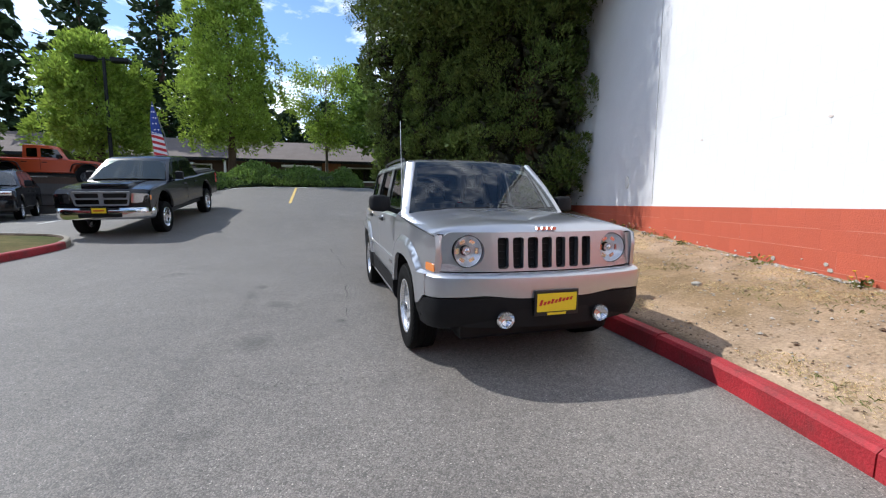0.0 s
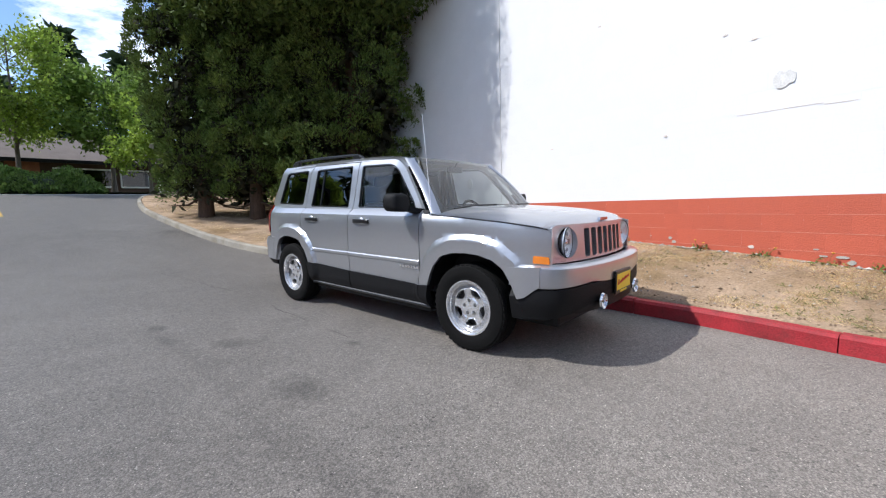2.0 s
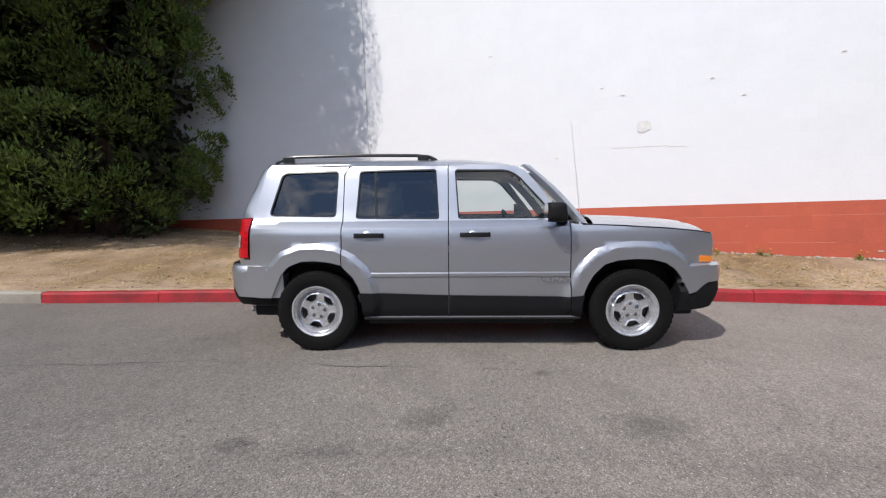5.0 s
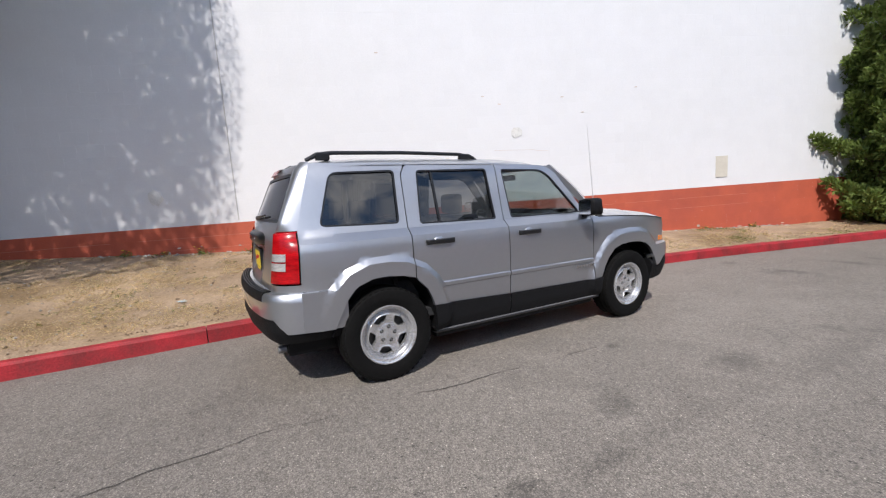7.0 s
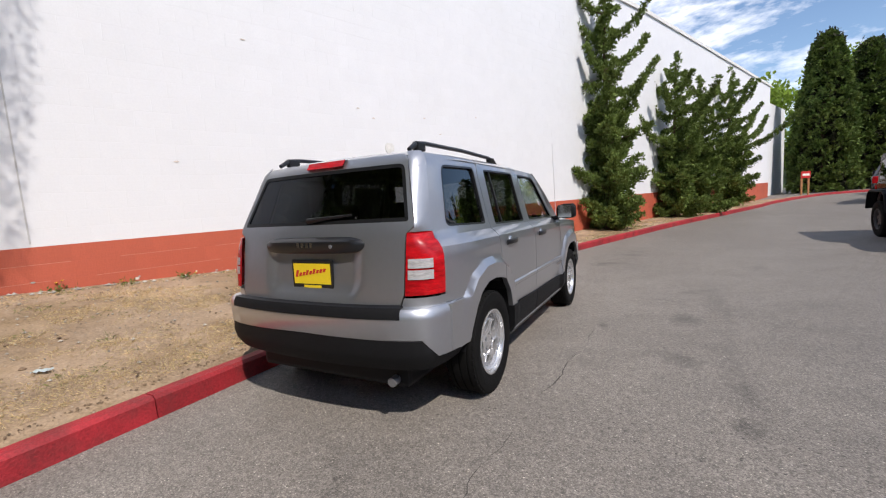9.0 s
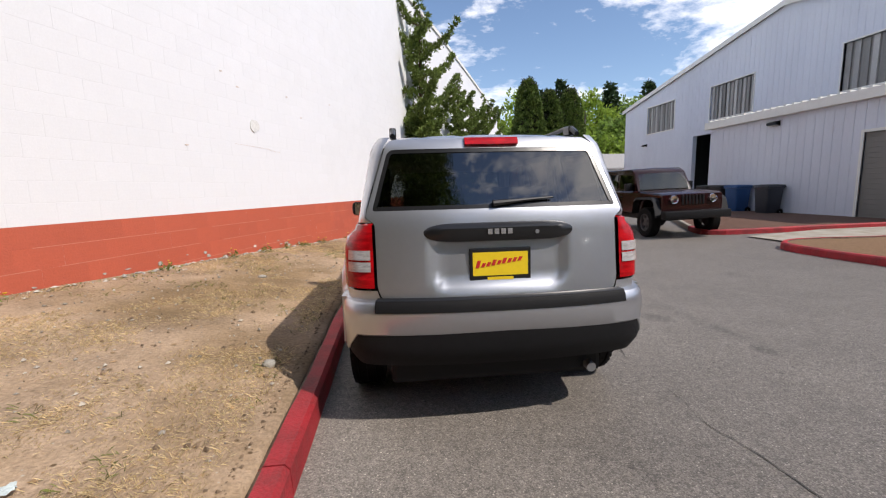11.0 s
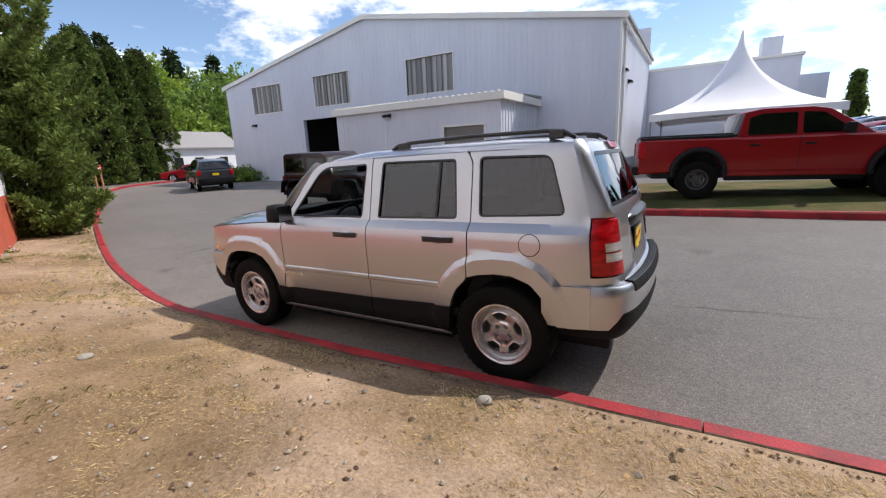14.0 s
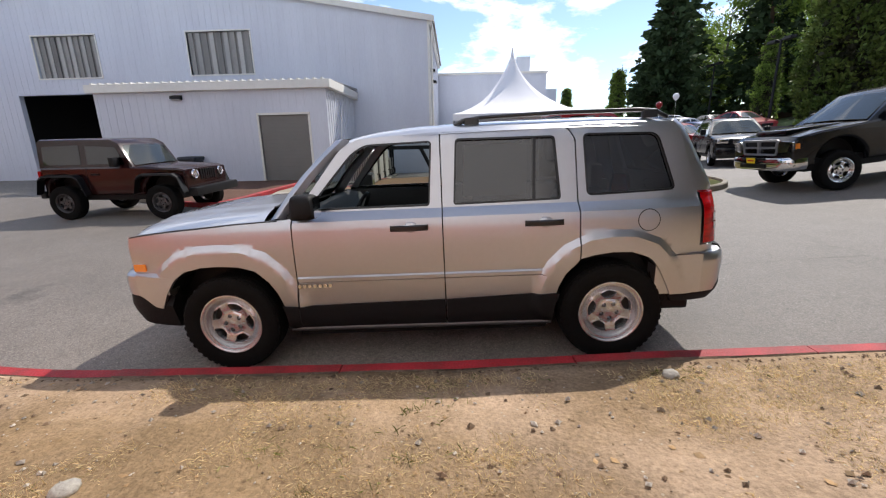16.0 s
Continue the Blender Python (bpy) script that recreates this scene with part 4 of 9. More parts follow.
    for t, y0, y1, z0, z1, x in ((0.0, -0.70, -0.60, 1.135, 1.195, 0.872), (0.15, -0.73, -0.585, 1.10, 1.225, 0.886), (0.5, -0.745, -0.578, 1.085, 1.242, 0.95), (0.85, -0.735, -0.58, 1.092, 1.24, 1.035), (0.97, -0.705, -0.585, 1.11, 1.222, 1.06), (1.0, -0.67, -0.60, 1.14, 1.19, 1.066)):
        c = ((y0 + y1) / 2, (z0 + z1) / 2)
        rows.append([Vector((s * x, y_, z_)) for y_, z_ in rounded([(y0, z0), (y1, z0), (y1, z1), (y0 + 0.02, z1)], 0.03, 3)])
    mir = part("door_mirror", loft(rows, closed=True, caps=True), M_PLASTIC, fd, "black door mirror", smooth=45)
    part("mirror_glass", loft([[Vector((s * x, -0.576, z_)) for z_ in (1.10, 1.226)] for x in (0.897, 1.03)]), M_CHROME, mir, "mirror glass")
    part("mirror_arm", loft([[Vector((s * x, yc + dy, zc + dz)) for dy, dz in ((-0.045, -0.02), (0.04, -0.022), (0.04, 0.022), (-0.04, 0.024))] for x, yc, zc in ((0.77, -0.745, 1.085), (0.83, -0.735, 1.09), (0.90, -0.69, 1.115))], closed=True, caps=True), M_PLASTIC, mir, smooth=40)
    # turn signal and side lens in the fender
    sig = [(-1.975, 0.738), (-1.968, 0.79), (-1.865, 0.795), (-1.86, 0.742)]
    part("turn_signal", panel(rounded(sig, 0.012), [], side_place(s, 0.006), 0.03, 0.02), M_AMBER, car, "amber turn signal", smooth=True)
    # wheel-arch liners
    for arch in (ARCH_F, ARCH_R):
        rows = [[Vector((s * x, y, z)) for y, z in arch] for x in (0.845, 0.6)]
        rows.append([Vector((s * 0.598, (arch[0][0] + arch[-1][0]) / 2, 0.4))] * len(arch))
        part("wheel_arch_liner", loft(rows), M_BLACK, car, "black wheel-arch liner")
    # bumper corners that carry the wheel-arch flares down
    def corner_at(table, s=s):
        def place(y, z, d):
            return Vector((s * (max(side_x(y, z) + 0.03 * arch_flare(y, z), lerp_table(table, y)) - d), y, z))
        return place

    part("bumper_corner", panel([(1.545, 0.728), (1.61, 0.65), (1.67, 0.53), (1.70, 0.462), (1.80, 0.462), (1.90, 0.475), (1.90, 0.733)], [], corner_at([(1.55, 0.853), (1.75, 0.861), (1.9, 0.856)]), 0.035, 0.03, flare_lines[2:]), M_PAINT, car, smooth=32)
    part("bumper_corner", panel([(-1.632, 0.70), (-1.66, 0.67), (-1.715, 0.59), (-1.765, 0.485), (-1.82, 0.50), (-1.90, 0.565), (-1.93, 0.58), (-1.93, 0.722)], [], corner_at([(-1.93, 0.852), (-1.8, 0.873), (-1.7, 0.877)]), 0.035, 0.03, flare_lines[:2]), M_PAINT, car, smooth=32)

# fuel filler flap, on the driver's side
part("fuel_flap_gap", panel(circle2((1.53, 0.975), 0.072), [circle2((1.53, 0.975), 0.066)], side_place(1, 0.0015), 0.03, 0.004), M_TRIM_BLACK, car, "round gap of the fuel flap", smooth=True)
part("fuel_flap", panel(circle2((1.53, 0.975), 0.0665), [], side_place(1, 0.002), 0.03, 0.006), M_PAINT, car, smooth=30)

# roof
ROOF_Z = [(-0.50, 1.555), (-0.42, 1.585), (-0.25, 1.618), (0.05, 1.645), (0.6, 1.652), (1.3, 1.648), (1.6, 1.636), (1.76, 1.61), (1.83, 1.575)]
rows = []
for i in range(33):
    y = -0.485 + (1.825 + 0.485) * i / 32
    zc = lerp_table(ROOF_Z, y)
    row = []
    for k in range(-14, 15):
        t = k / 14
        xe = side_x(min(max(y, -0.4), 1.7), 1.575) + 0.004
        row.append(Vector((t * xe, y, zc - 0.018 * t * t - 0.058 * abs(t) ** 9 - (0.006 if abs(t) in (8 / 14, 3 / 14) else 0))))
    rows.append(row)
part("roof", loft(rows), M_PAINT, car, smooth=40)
for s in (-1, 1):
    xs = s * 0.545
    rail = [(xs, 0.30, 1.622), (xs, 0.36, 1.65), (xs, 0.48, 1.668), (xs, 1.0, 1.677), (xs, 1.55, 1.67), (xs, 1.66, 1.656), (xs, 1.74, 1.615)]
    part("roof_rail", tube(rail, [0.014, 0.018, 0.0145, 0.0145, 0.0145, 0.018, 0.014], 8), M_TRIM_BLACK, car, "black roof rail", smooth=40)
    for y in (0.42, 1.62):
        part("rail_foot", box((xs - 0.02, y - 0.05, 1.615), (xs + 0.02, y + 0.05, 1.672), 0.01), M_TRIM_BLACK, car)
    # windscreen pillar
    rows = []
    for t in (0, 0.25, 0.5, 0.75, 1.0):
        a = Vector((0.805, -0.90, 1.075)).lerp(Vector((0.655, -0.44, 1.572)), t) + Vector((0, -0.012, 0.022)) * math.sin(math.pi * t)
        c = [(0.012, 0.0, 0.0), (0.0, -0.05, -0.012), (-0.05, -0.062, -0.004), (-0.075, -0.035, -0.02), (-0.03, 0.03, -0.02)]
        rows.append([Vector((s * (a.x + o[0]), a.y + o[1], a.z + o[2])) for o in c])
    part("windscreen_pillar", loft(rows, closed=True), M_PAINT, car, smooth=50)

# windscreen
def screen(u, v, d):
    """u: -1..1 across, v: 0 at the cowl, 1 at the roof."""
    half = 0.752 + (0.598 - 0.752) * v
    y = -0.965 + (-0.478 + 0.965) * v - 0.075 * (1 - u * u) * (1 - 0.5 * v) - 0.012 * math.sin(math.pi * v)
    z = 1.075 + (1.566 - 1.075) * v + 0.012 * (1 - u * u) * v + 0.02 * math.sin(math.pi * v)
    return Vector((u * half, y + d * 0.7, z - d * 0.7))


sq = rounded([(-1, 0), (1, 0), (1, 1), (-1, 1)], 0.05)
part("windscreen", panel(sq, [], screen, 0.1, 0.0), M_GLASS_SCREEN, car, "clear windscreen", smooth=True)
part("windscreen_border", panel(grown(sq, 0.004), [rounded([(-0.94, 0.1), (0.94, 0.1), (0.94, 0.94), (-0.94, 0.94)], 0.06)], lambda u, v, d: screen(u, v, 0.006), 0.06, 0.0), M_TRIM_BLACK, car, "black windscreen border")
part("cowl", loft([[Vector((x, -0.93 - 0.08 * (1 - (x / 0.76) ** 2) + o, z)) for x in np.linspace(-0.76, 0.76, 17)] for o, z in ((0.05, 1.07), (-0.03, 1.068), (-0.07, 1.055), (-0.08, 1.0))]), M_PLASTIC, car, "black cowl below the windscreen", smooth=40)
for s, x0 in ((-1, -0.62), (1, 0.1)):
    p0, p1 = screen((x0) / 0.76, 0.03, -0.02), screen((x0 + 0.56) / 0.76, 0.07, -0.025)
    bm = tube([p0, p0.lerp(p1, 0.5) + Vector((0, -0.01, 0.012)), p1], [0.012, 0.009, 0.005], 6)
    add_tube(bm, [p0.lerp(p1, 0.15) + Vector((0, 0.01, 0.004)), p1 + Vector((0.05, 0.012, 0.004))], 0.006, 6)
    part("wiper", bm, M_TRIM_BLACK, car, "black wiper arm and blade")
part("inspection_sticker", panel([(0.72, 0.78), (0.9, 0.74), (0.9, 0.84), (0.74, 0.88)], [], lambda u, v, d: screen(u, v, 0.009), 0.2, 0), M_STICKER, car, "small white sticker in the windscreen")

# bonnet
rows = []
ys = np.linspace(-0.985, -2.035, 22)
for y in ys:
    ye = max(y, -1.955)
    zt = lerp_table(FENDER_TOP[::-1], ye)
    xe = side_x(ye, zt) - 0.004
    if y < -1.955:
        xe -= (-1.955 - y) * 1.6
    zc = lerp_table([(-2.035, 0.995), (-2.02, 1.018), (-1.98, 1.038), (-1.9, 1.058), (-1.7, 1.082), (-1.4, 1.103), (-0.985, 1.118)], y)
    row = []
    for k in range(-18, 19):
        t = k / 18
        bulge = 0.008 * (1 - smoothstep(0.5, 0.58, abs(t)))
        z = zt + 0.002 + (max(zc, zt) - zt) * (1 - abs(t) ** 4.5) + bulge * smoothstep(-2.02, -1.9, y)
        yy = y + (0.085 * t * t if y < -1.9 else 0) * smoothstep(-1.88, -2.02, y) - 0.07 * (1 - t * t) * smoothstep(-1.2, -0.985, y)
        row.append(Vector((t * xe, yy, z)))
    rows.append(row)
hood = loft(rows)
part("bonnet", hood, M_PAINT, car, smooth=35)
for k in range(4):
    part("badge_bar", box((-0.075 + 0.04 * k, -2.035, 1.012), (-0.047 + 0.04 * k, -2.01, 1.034)), M_CHROME, car)
part("bonnet_gap", loft([[Vector((s2 * (side_x(y, lerp_table(FENDER_TOP[::-1], y)) - 0.012), y, lerp_table(FENDER_TOP[::-1], y) - o)) for y in np.linspace(-0.94, -1.96, 12)] for s2, o in ((1, 0.0), (1, 0.03))]), M_TRIM_BLACK, car)
part("bonnet_gap", loft([[Vector((-(side_x(y, lerp_table(FENDER_TOP[::-1], y)) - 0.012), y, lerp_table(FENDER_TOP[::-1], y) - o)) for y in np.linspace(-0.94, -1.96, 12)] for o in (0.0, 0.03)]), M_TRIM_BLACK, car)


for s in (-1, 1):
    seam = [(s * (side_x(y, lerp_table(FENDER_TOP[::-1], y)) + 0.0005), y, lerp_table(FENDER_TOP[::-1], y) - 0.004) for y in np.linspace(-0.9, -1.955, 14)]
    part("bonnet_seam", tube(seam, 0.0055, 6), M_TRIM_BLACK, car, "dark gap between bonnet and wing")


# grille panel with seven slots and two round lamps
def front_place(x, z, d):
    return Vector((x, -2.062 + 0.098 * (abs(x) / 0.72) ** 2.4 + 0.09 * (z - 0.74) + d, z))


g_out = rounded([(-0.70, 0.735), (0.70, 0.735), (0.735, 0.80), (0.735, 0.955), (0.69, 1.0), (-0.69, 1.0), (-0.735, 0.955), (-0.735, 0.80)], [0.03] * 8)
slots = [rounded([(c - 0.037, 0.752), (c + 0.037, 0.752), (c + 0.04, 0.965), (c - 0.04, 0.965)], 0.02, 3) for c in [0.108 * k for k in range(-3, 4)]]
lamps = [circle2((s * 0.562, 0.872), 0.108) for s in (-1, 1)]
part("grille", panel(g_out, [*slots, *lamps], front_place, 0.03, 0.045), M_PAINT, car, "silver seven-slot grille panel", smooth=35)
part("grille_mesh", panel(rounded([(-0.45, 0.74), (0.45, 0.74), (0.45, 0.985), (-0.45, 0.985)], 0.02), [], lambda x, z, d: front_place(x, z, 0.05), 0.1, 0), M_BLACK, car, "black mesh behind the slots")
for s2, sl in zip(range(7), slots):
    c = 0.108 * (s2 - 3)
    for k in range(9):
        z = 0.765 + 0.024 * k
        p = front_place(c, z, 0.038)
        part("grille_bar", box((c - 0.035, p.y - 0.004, z), (c + 0.035, p.y + 0.004, z + 0.006)), M_BLACK, car) if k % 2 == 0 else None
for s in (-1, 1):
    c = front_place(s * 0.562, 0.872, 0)
    bowl = lathe([(0.0, 0.075), (0.03, 0.07), (0.07, 0.045), (0.098, 0.01), (0.106, 0.0), (0.108, 0.012)], 40, axis="z")
    bowl.transform(Matrix.Translation(c) @ Matrix.Rotation(radians(-s * 9), 4, "Z") @ Matrix.Rotation(radians(-90), 4, "X"))
    hl = part("headlamp", bowl, M_REFLECTOR, car, "round headlamp with chrome reflector", smooth=40)
    bulb = bmesh.new()
    bmesh.ops.create_uvsphere(bulb, u_segments=16, v_segments=8, radius=0.03, matrix=Matrix.Translation(c + Vector((0, 0.035, 0))))
    part("bulb_shield", bulb, M_CHROME, hl, smooth=True)
    for k in range(6):
        a = math.pi * k / 3
        part("reflector_facet", box((-0.012, -0.003, -0.02), (0.012, 0.003, 0.02), 0.0, Matrix.Translation(c + Vector((0.07 * math.cos(a), 0.03, 0.07 * math.sin(a)))) @ Matrix.Rotation(-a, 4, "Y")), M_CHROME, hl)
    lens = lathe([(0.0, -0.018), (0.05, -0.014), (0.09, -0.003), (0.104, 0.008)], 40, axis="z")
    lens.transform(Matrix.Translation(c) @ Matrix.Rotation(radians(-s * 9), 4, "Z") @ Matrix.Rotation(radians(-90), 4, "X"))
    part("lens", lens, M_LENS, hl, "clear lens", smooth=True)
    ring = lathe([(0.105, 0.0), (0.109, -0.005), (0.113, 0.002)], 40, axis="z")
    ring.transform(Matrix.Translation(c) @ Matrix.Rotation(radians(-s * 9), 4, "Z") @ Matrix.Rotation(radians(-90), 4, "X"))
    part("lamp_ring", ring, M_TRIM_BLACK, hl, smooth=True)
    # rounded corner between grille panel and fender
    rows = []
    for z in (0.738, 0.8, 0.87, 0.94, 0.98):
        a, b = Vector((s * (side_x(-1.978, z) - 0.004), -1.978, z)), front_place(s * 0.728, z, 0.004)
        m = Vector((a.x * 0.97 + b.x * 0.03, a.y * 0.3 + b.y * 0.7, z))
        rows.append([(1 - t) ** 2 * a + 2 * t * (1 - t) * m + t * t * b for t in (0, 0.25, 0.5, 0.75, 1)])
    part("grille_corner", loft(rows), M_PAINT, car, smooth=40)
    # white inner part of the corner lamp
    sg = panel(rounded([(s * 0.60, 0.738), (s * 0.60, 0.762), (s * 0.735, 0.797), (s * 0.742, 0.738)], 0.008), [], lambda x, z, d: front_place(x, z, d - 0.004), 0.04, 0.01)
    part("side_lens", sg, M_WHITE_LENS, car, "clear corner lens")

F_PATH = spline([(0.862, -1.70), (0.858, -1.80), (0.838, -1.93), (0.775, -2.045), (0.62, -2.115), (0.32, -2.165), (0.0, -2.178), (-0.32, -2.165), (-0.62, -2.115), (-0.775, -2.045), (-0.838, -1.93), (-0.858, -1.80), (-0.862, -1.70)], 0.05)
F_PATH = F_PATH[::-1]
part("front_bumper", sweep_plan(F_PATH[::-1] if F_PATH[0].x > 0 else F_PATH, lambda t: [(-0.1, 0.725), (-0.07, 0.735), (-0.015, 0.728), (0.004, 0.712), (0.012, 0.66), (0.006, lerp_table([(0, 0.58), (0.12, 0.575), (0.3, 0.60), (0.4, 0.575), (0.6, 0.575), (0.7, 0.60), (0.88, 0.575), (1, 0.58)], t)), (-0.05, 0.56), (-0.1, 0.6)]), M_PAINT, car, smooth=38)
low = sweep_plan(F_PATH, lambda t: [(-0.08, 0.61), (0.002, lerp_table([(0, 0.50), (0.1, 0.56), (0.5, 0.60), (0.9, 0.56), (1, 0.50)], t)), (0.006, 0.5), (-0.008, 0.44), (-0.04, lerp_table([(0, 0.33), (0.12, 0.35), (0.25, 0.385), (0.75, 0.385), (0.88, 0.35), (1, 0.33)], t)), (-0.16, lerp_table([(0, 0.29), (0.12, 0.31), (0.25, 0.35), (0.75, 0.35), (0.88, 0.31), (1, 0.29)], t)), (-0.2, 0.42)])
part("front_bumper_lower", low, M_PLASTIC, car, "black lower bumper", smooth=38)
part("bumper_intake", panel(rounded([(-0.62, 0.375), (0.62, 0.375), (0.66, 0.5), (-0.66, 0.5)], 0.03), [], lambda x, z, d: Vector((x, -2.19 + 0.115 * (abs(x) / 0.66) ** 2.2 + (0.5 - z) * 0.1, z)), 0.1, 0.02), M_BLACK, car, "black lower air intake", smooth=True)
for s in (-1, 1):
    fog = lathe([(0.0, 0.03), (0.035, 0.02), (0.05, 0.0), (0.056, -0.012), (0.062, 0.004)], 28, axis="z")
    fog.transform(Matrix.Translation((s * 0.36, -2.185, 0.44)) @ Matrix.Rotation(radians(-90), 4, "X"))
    fo = part("fog_lamp", fog, M_CHROME, car, "round fog lamp", smooth=40)
    fl = lathe([(0.0, -0.012), (0.03, -0.009), (0.05, 0.0)], 28, axis="z")
    fl.transform(Matrix.Translation((s * 0.36, -2.192, 0.44)) @ Matrix.Rotation(radians(-90), 4, "X"))
    part("lens", fl, M_LENS, fo, smooth=True)


def number_plate(parent, y, z, out):
    """A yellow dealer plate in a black frame: its writing as plain bars."""
    fr = part("plate_frame", box((-0.165, min(y, y + out * 0.016), z - 0.088), (0.165, max(y, y + out * 0.016), z + 0.088), 0.006), M_TRIM_BLACK, parent, "black plate frame")
    def flat(name, lo, hi, o, m):
        ya, yb = y + out * o, y + out * (o + 0.003)
        part(name, box((lo[0], min(ya, yb), lo[1]), (hi[0], max(ya, yb), hi[1])), m, fr)
    flat("plate_sheet", (-0.148, z - 0.058), (0.148, z + 0.066), 0.0155, M_PLATE_YELLOW)
    flat("plate_foot", (-0.07, z - 0.082), (0.07, z - 0.066), 0.0155, M_PLATE_YELLOW)
    for k in range(9):
        x0 = (-0.125 + 0.028 * k) * (1 if out < 0 else -1)
        h0 = 0.04 if k == 0 else (0.03 if k in (3, 5) else 0.022)
        ya, yb = y + out * 0.0185, y + out * 0.0205
        sl = 0.012 * (1 if out < 0 else -1)
        zb = z - 0.016 + 0.004 * k
        rows = [[Vector((x0 + dx + sl * (zz > zb), yy, zz)) for dx, zz in ((-0.009, zb), (0.009, zb), (0.009, zb + h0), (-0.009, zb + h0))] for yy in (ya, yb)]
        part("print_bar", loft(rows, closed=True, caps=True), M_PLATE_RED, fr)


number_plate(car, -2.19, 0.54, -1)

# ---- rear
def rear_place(x, z, d):
    y = lerp_table([(0.7, 2.10), (0.78, 2.092), (1.1, 2.05), (1.17, 2.035), (1.22, 2.015), (1.55, 1.865), (1.62, 1.80)], z)
    return Vector((x, y - 0.05 * (abs(x) / 0.7) ** 2.2 - d, z))


HATCH = rounded([(-0.625, 0.738), (0.625, 0.738), (0.648, 0.80), (0.652, 1.13), (0.70, 1.165), (0.685, 1.22), (0.585, 1.555), (0.55, 1.585), (-0.55, 1.585), (-0.585, 1.555), (-0.685, 1.22), (-0.70, 1.165), (-0.652, 1.13), (-0.648, 0.80)], 0.02)
R_GLASS = rounded([(-0.665, 1.195), (0.665, 1.195), (0.575, 1.525), (-0.575, 1.525)], [0.02, 0.02, 0.04, 0.04])


def hatch_place(x, z, d):
    p = rear_place(x, z, d)
    dip = (1 - smoothstep(0.32, 0.38, abs(x) + max(0, 0.86 - z) * 0.5)) * smoothstep(0.77, 0.81, z) * (1 - smoothstep(1.03, 1.07, z))
    p.y -= 0.03 * dip
    return p


hatch = part("tailgate", panel(HATCH, [R_GLASS], hatch_place, 0.035, 0.03), M_PAINT, car, smooth=35)
part("window_pane", panel(grown(R_GLASS, 0.006), [], lambda x, z, d: rear_place(x, z, 0.008), 0.1, 0.0), M_GLASS_REAR, hatch, "dark tinted rear glass", smooth=True)
part("window_seal", panel(grown(R_GLASS, 0.006), [grown(R_GLASS, -0.022)], lambda x, z, d: rear_place(x, z, 0.003 + d), 0.08, 0.0), M_TRIM_BLACK, hatch, "black glass border")
rows = []
for x in np.linspace(-0.4, 0.4, 25):
    e = 1 - abs(x / 0.4) ** 8
    w = 0.4 + 0.6 * e
    rows.append([rear_place(x, 1.075 + dz * w, 0.012 - o * (0.25 + 0.75 * e)) for dz, o in ((-0.052, 0.0), (-0.046, 0.028), (-0.02, 0.046), (0.022, 0.048), (0.042, 0.03), (0.052, 0.0))])
bm = loft(rows)
part("tailgate_bar", bm, M_TRIM_BLACK, hatch, "black handle bar above the plate", smooth=40)
for k in range(4):
    p = rear_place(0.06 - 0.035 * k, 1.08, -0.038)
    part("badge_bar", box((p.x - 0.012, p.y - 0.006, p.z - 0.016), (p.x + 0.012, p.y + 0.004, p.z + 0.012)), M_CHROME, hatch)
p = rear_place(-0.19, 1.07, -0.04)
part("lock", tube([p, p + Vector((0, -0.012, 0))], 0.011, 12), M_STEEL, hatch)
number_plate(hatch, rear_place(0, 0.9, 0.03).y - 0.004, 0.9, 1)
p0, p1 = rear_place(0.0, 1.225, -0.015), rear_place(-0.3, 1.245, -0.015)
bm = tube([p0 + Vector((0.03, 0, -0.005)), p0.lerp(p1, 0.5), p1], [0.018, 0.009, 0.006], 8)
part("rear_wiper", bm, M_TRIM_BLACK, hatch, "black rear wiper")
bm = loft([[rear_place(x, 1.565 + dz, 0.01 - o) for x in np.linspace(-0.15, 0.15, 9)] for dz, o in ((-0.022, 0.0), (-0.02, 0.028), (0.02, 0.034), (0.024, 0.0))])
part("high_brake_lamp", bm, M_RED_LENS, car, "red high brake lamp", smooth=40)


def corner_row(z, s, inner):
    ye = lerp_table([(0.74, 1.885), (0.80, 1.89), (1.13, 1.875), (1.25, 1.845), (1.52, 1.77), (1.59, 1.74)], z)
    a = Vector((side_x(ye, z), ye, z))
    b = rear_place(inner, z, 0.0)
    mid = Vector((a.x * 0.985, b.y * 0.5 + a.y * 0.5, z))
    mid2 = Vector((a.x * 0.55 + b.x * 0.45, b.y * 0.93 + a.y * 0.07, z))
    out = []
    for k in range(9):
        t = k / 8
        q = (1 - t) ** 3 * a + 3 * t * (1 - t) ** 2 * mid + 3 * t * t * (1 - t) * mid2 + t ** 3 * b
        out.append(Vector((s * q.x, q.y, q.z)))
    return out


def inner_edge(z):
    return lerp_table([(0.73, 0.632), (0.80, 0.655), (1.13, 0.659), (1.165, 0.706), (1.22, 0.691), (1.555, 0.591), (1.6, 0.56)], z)


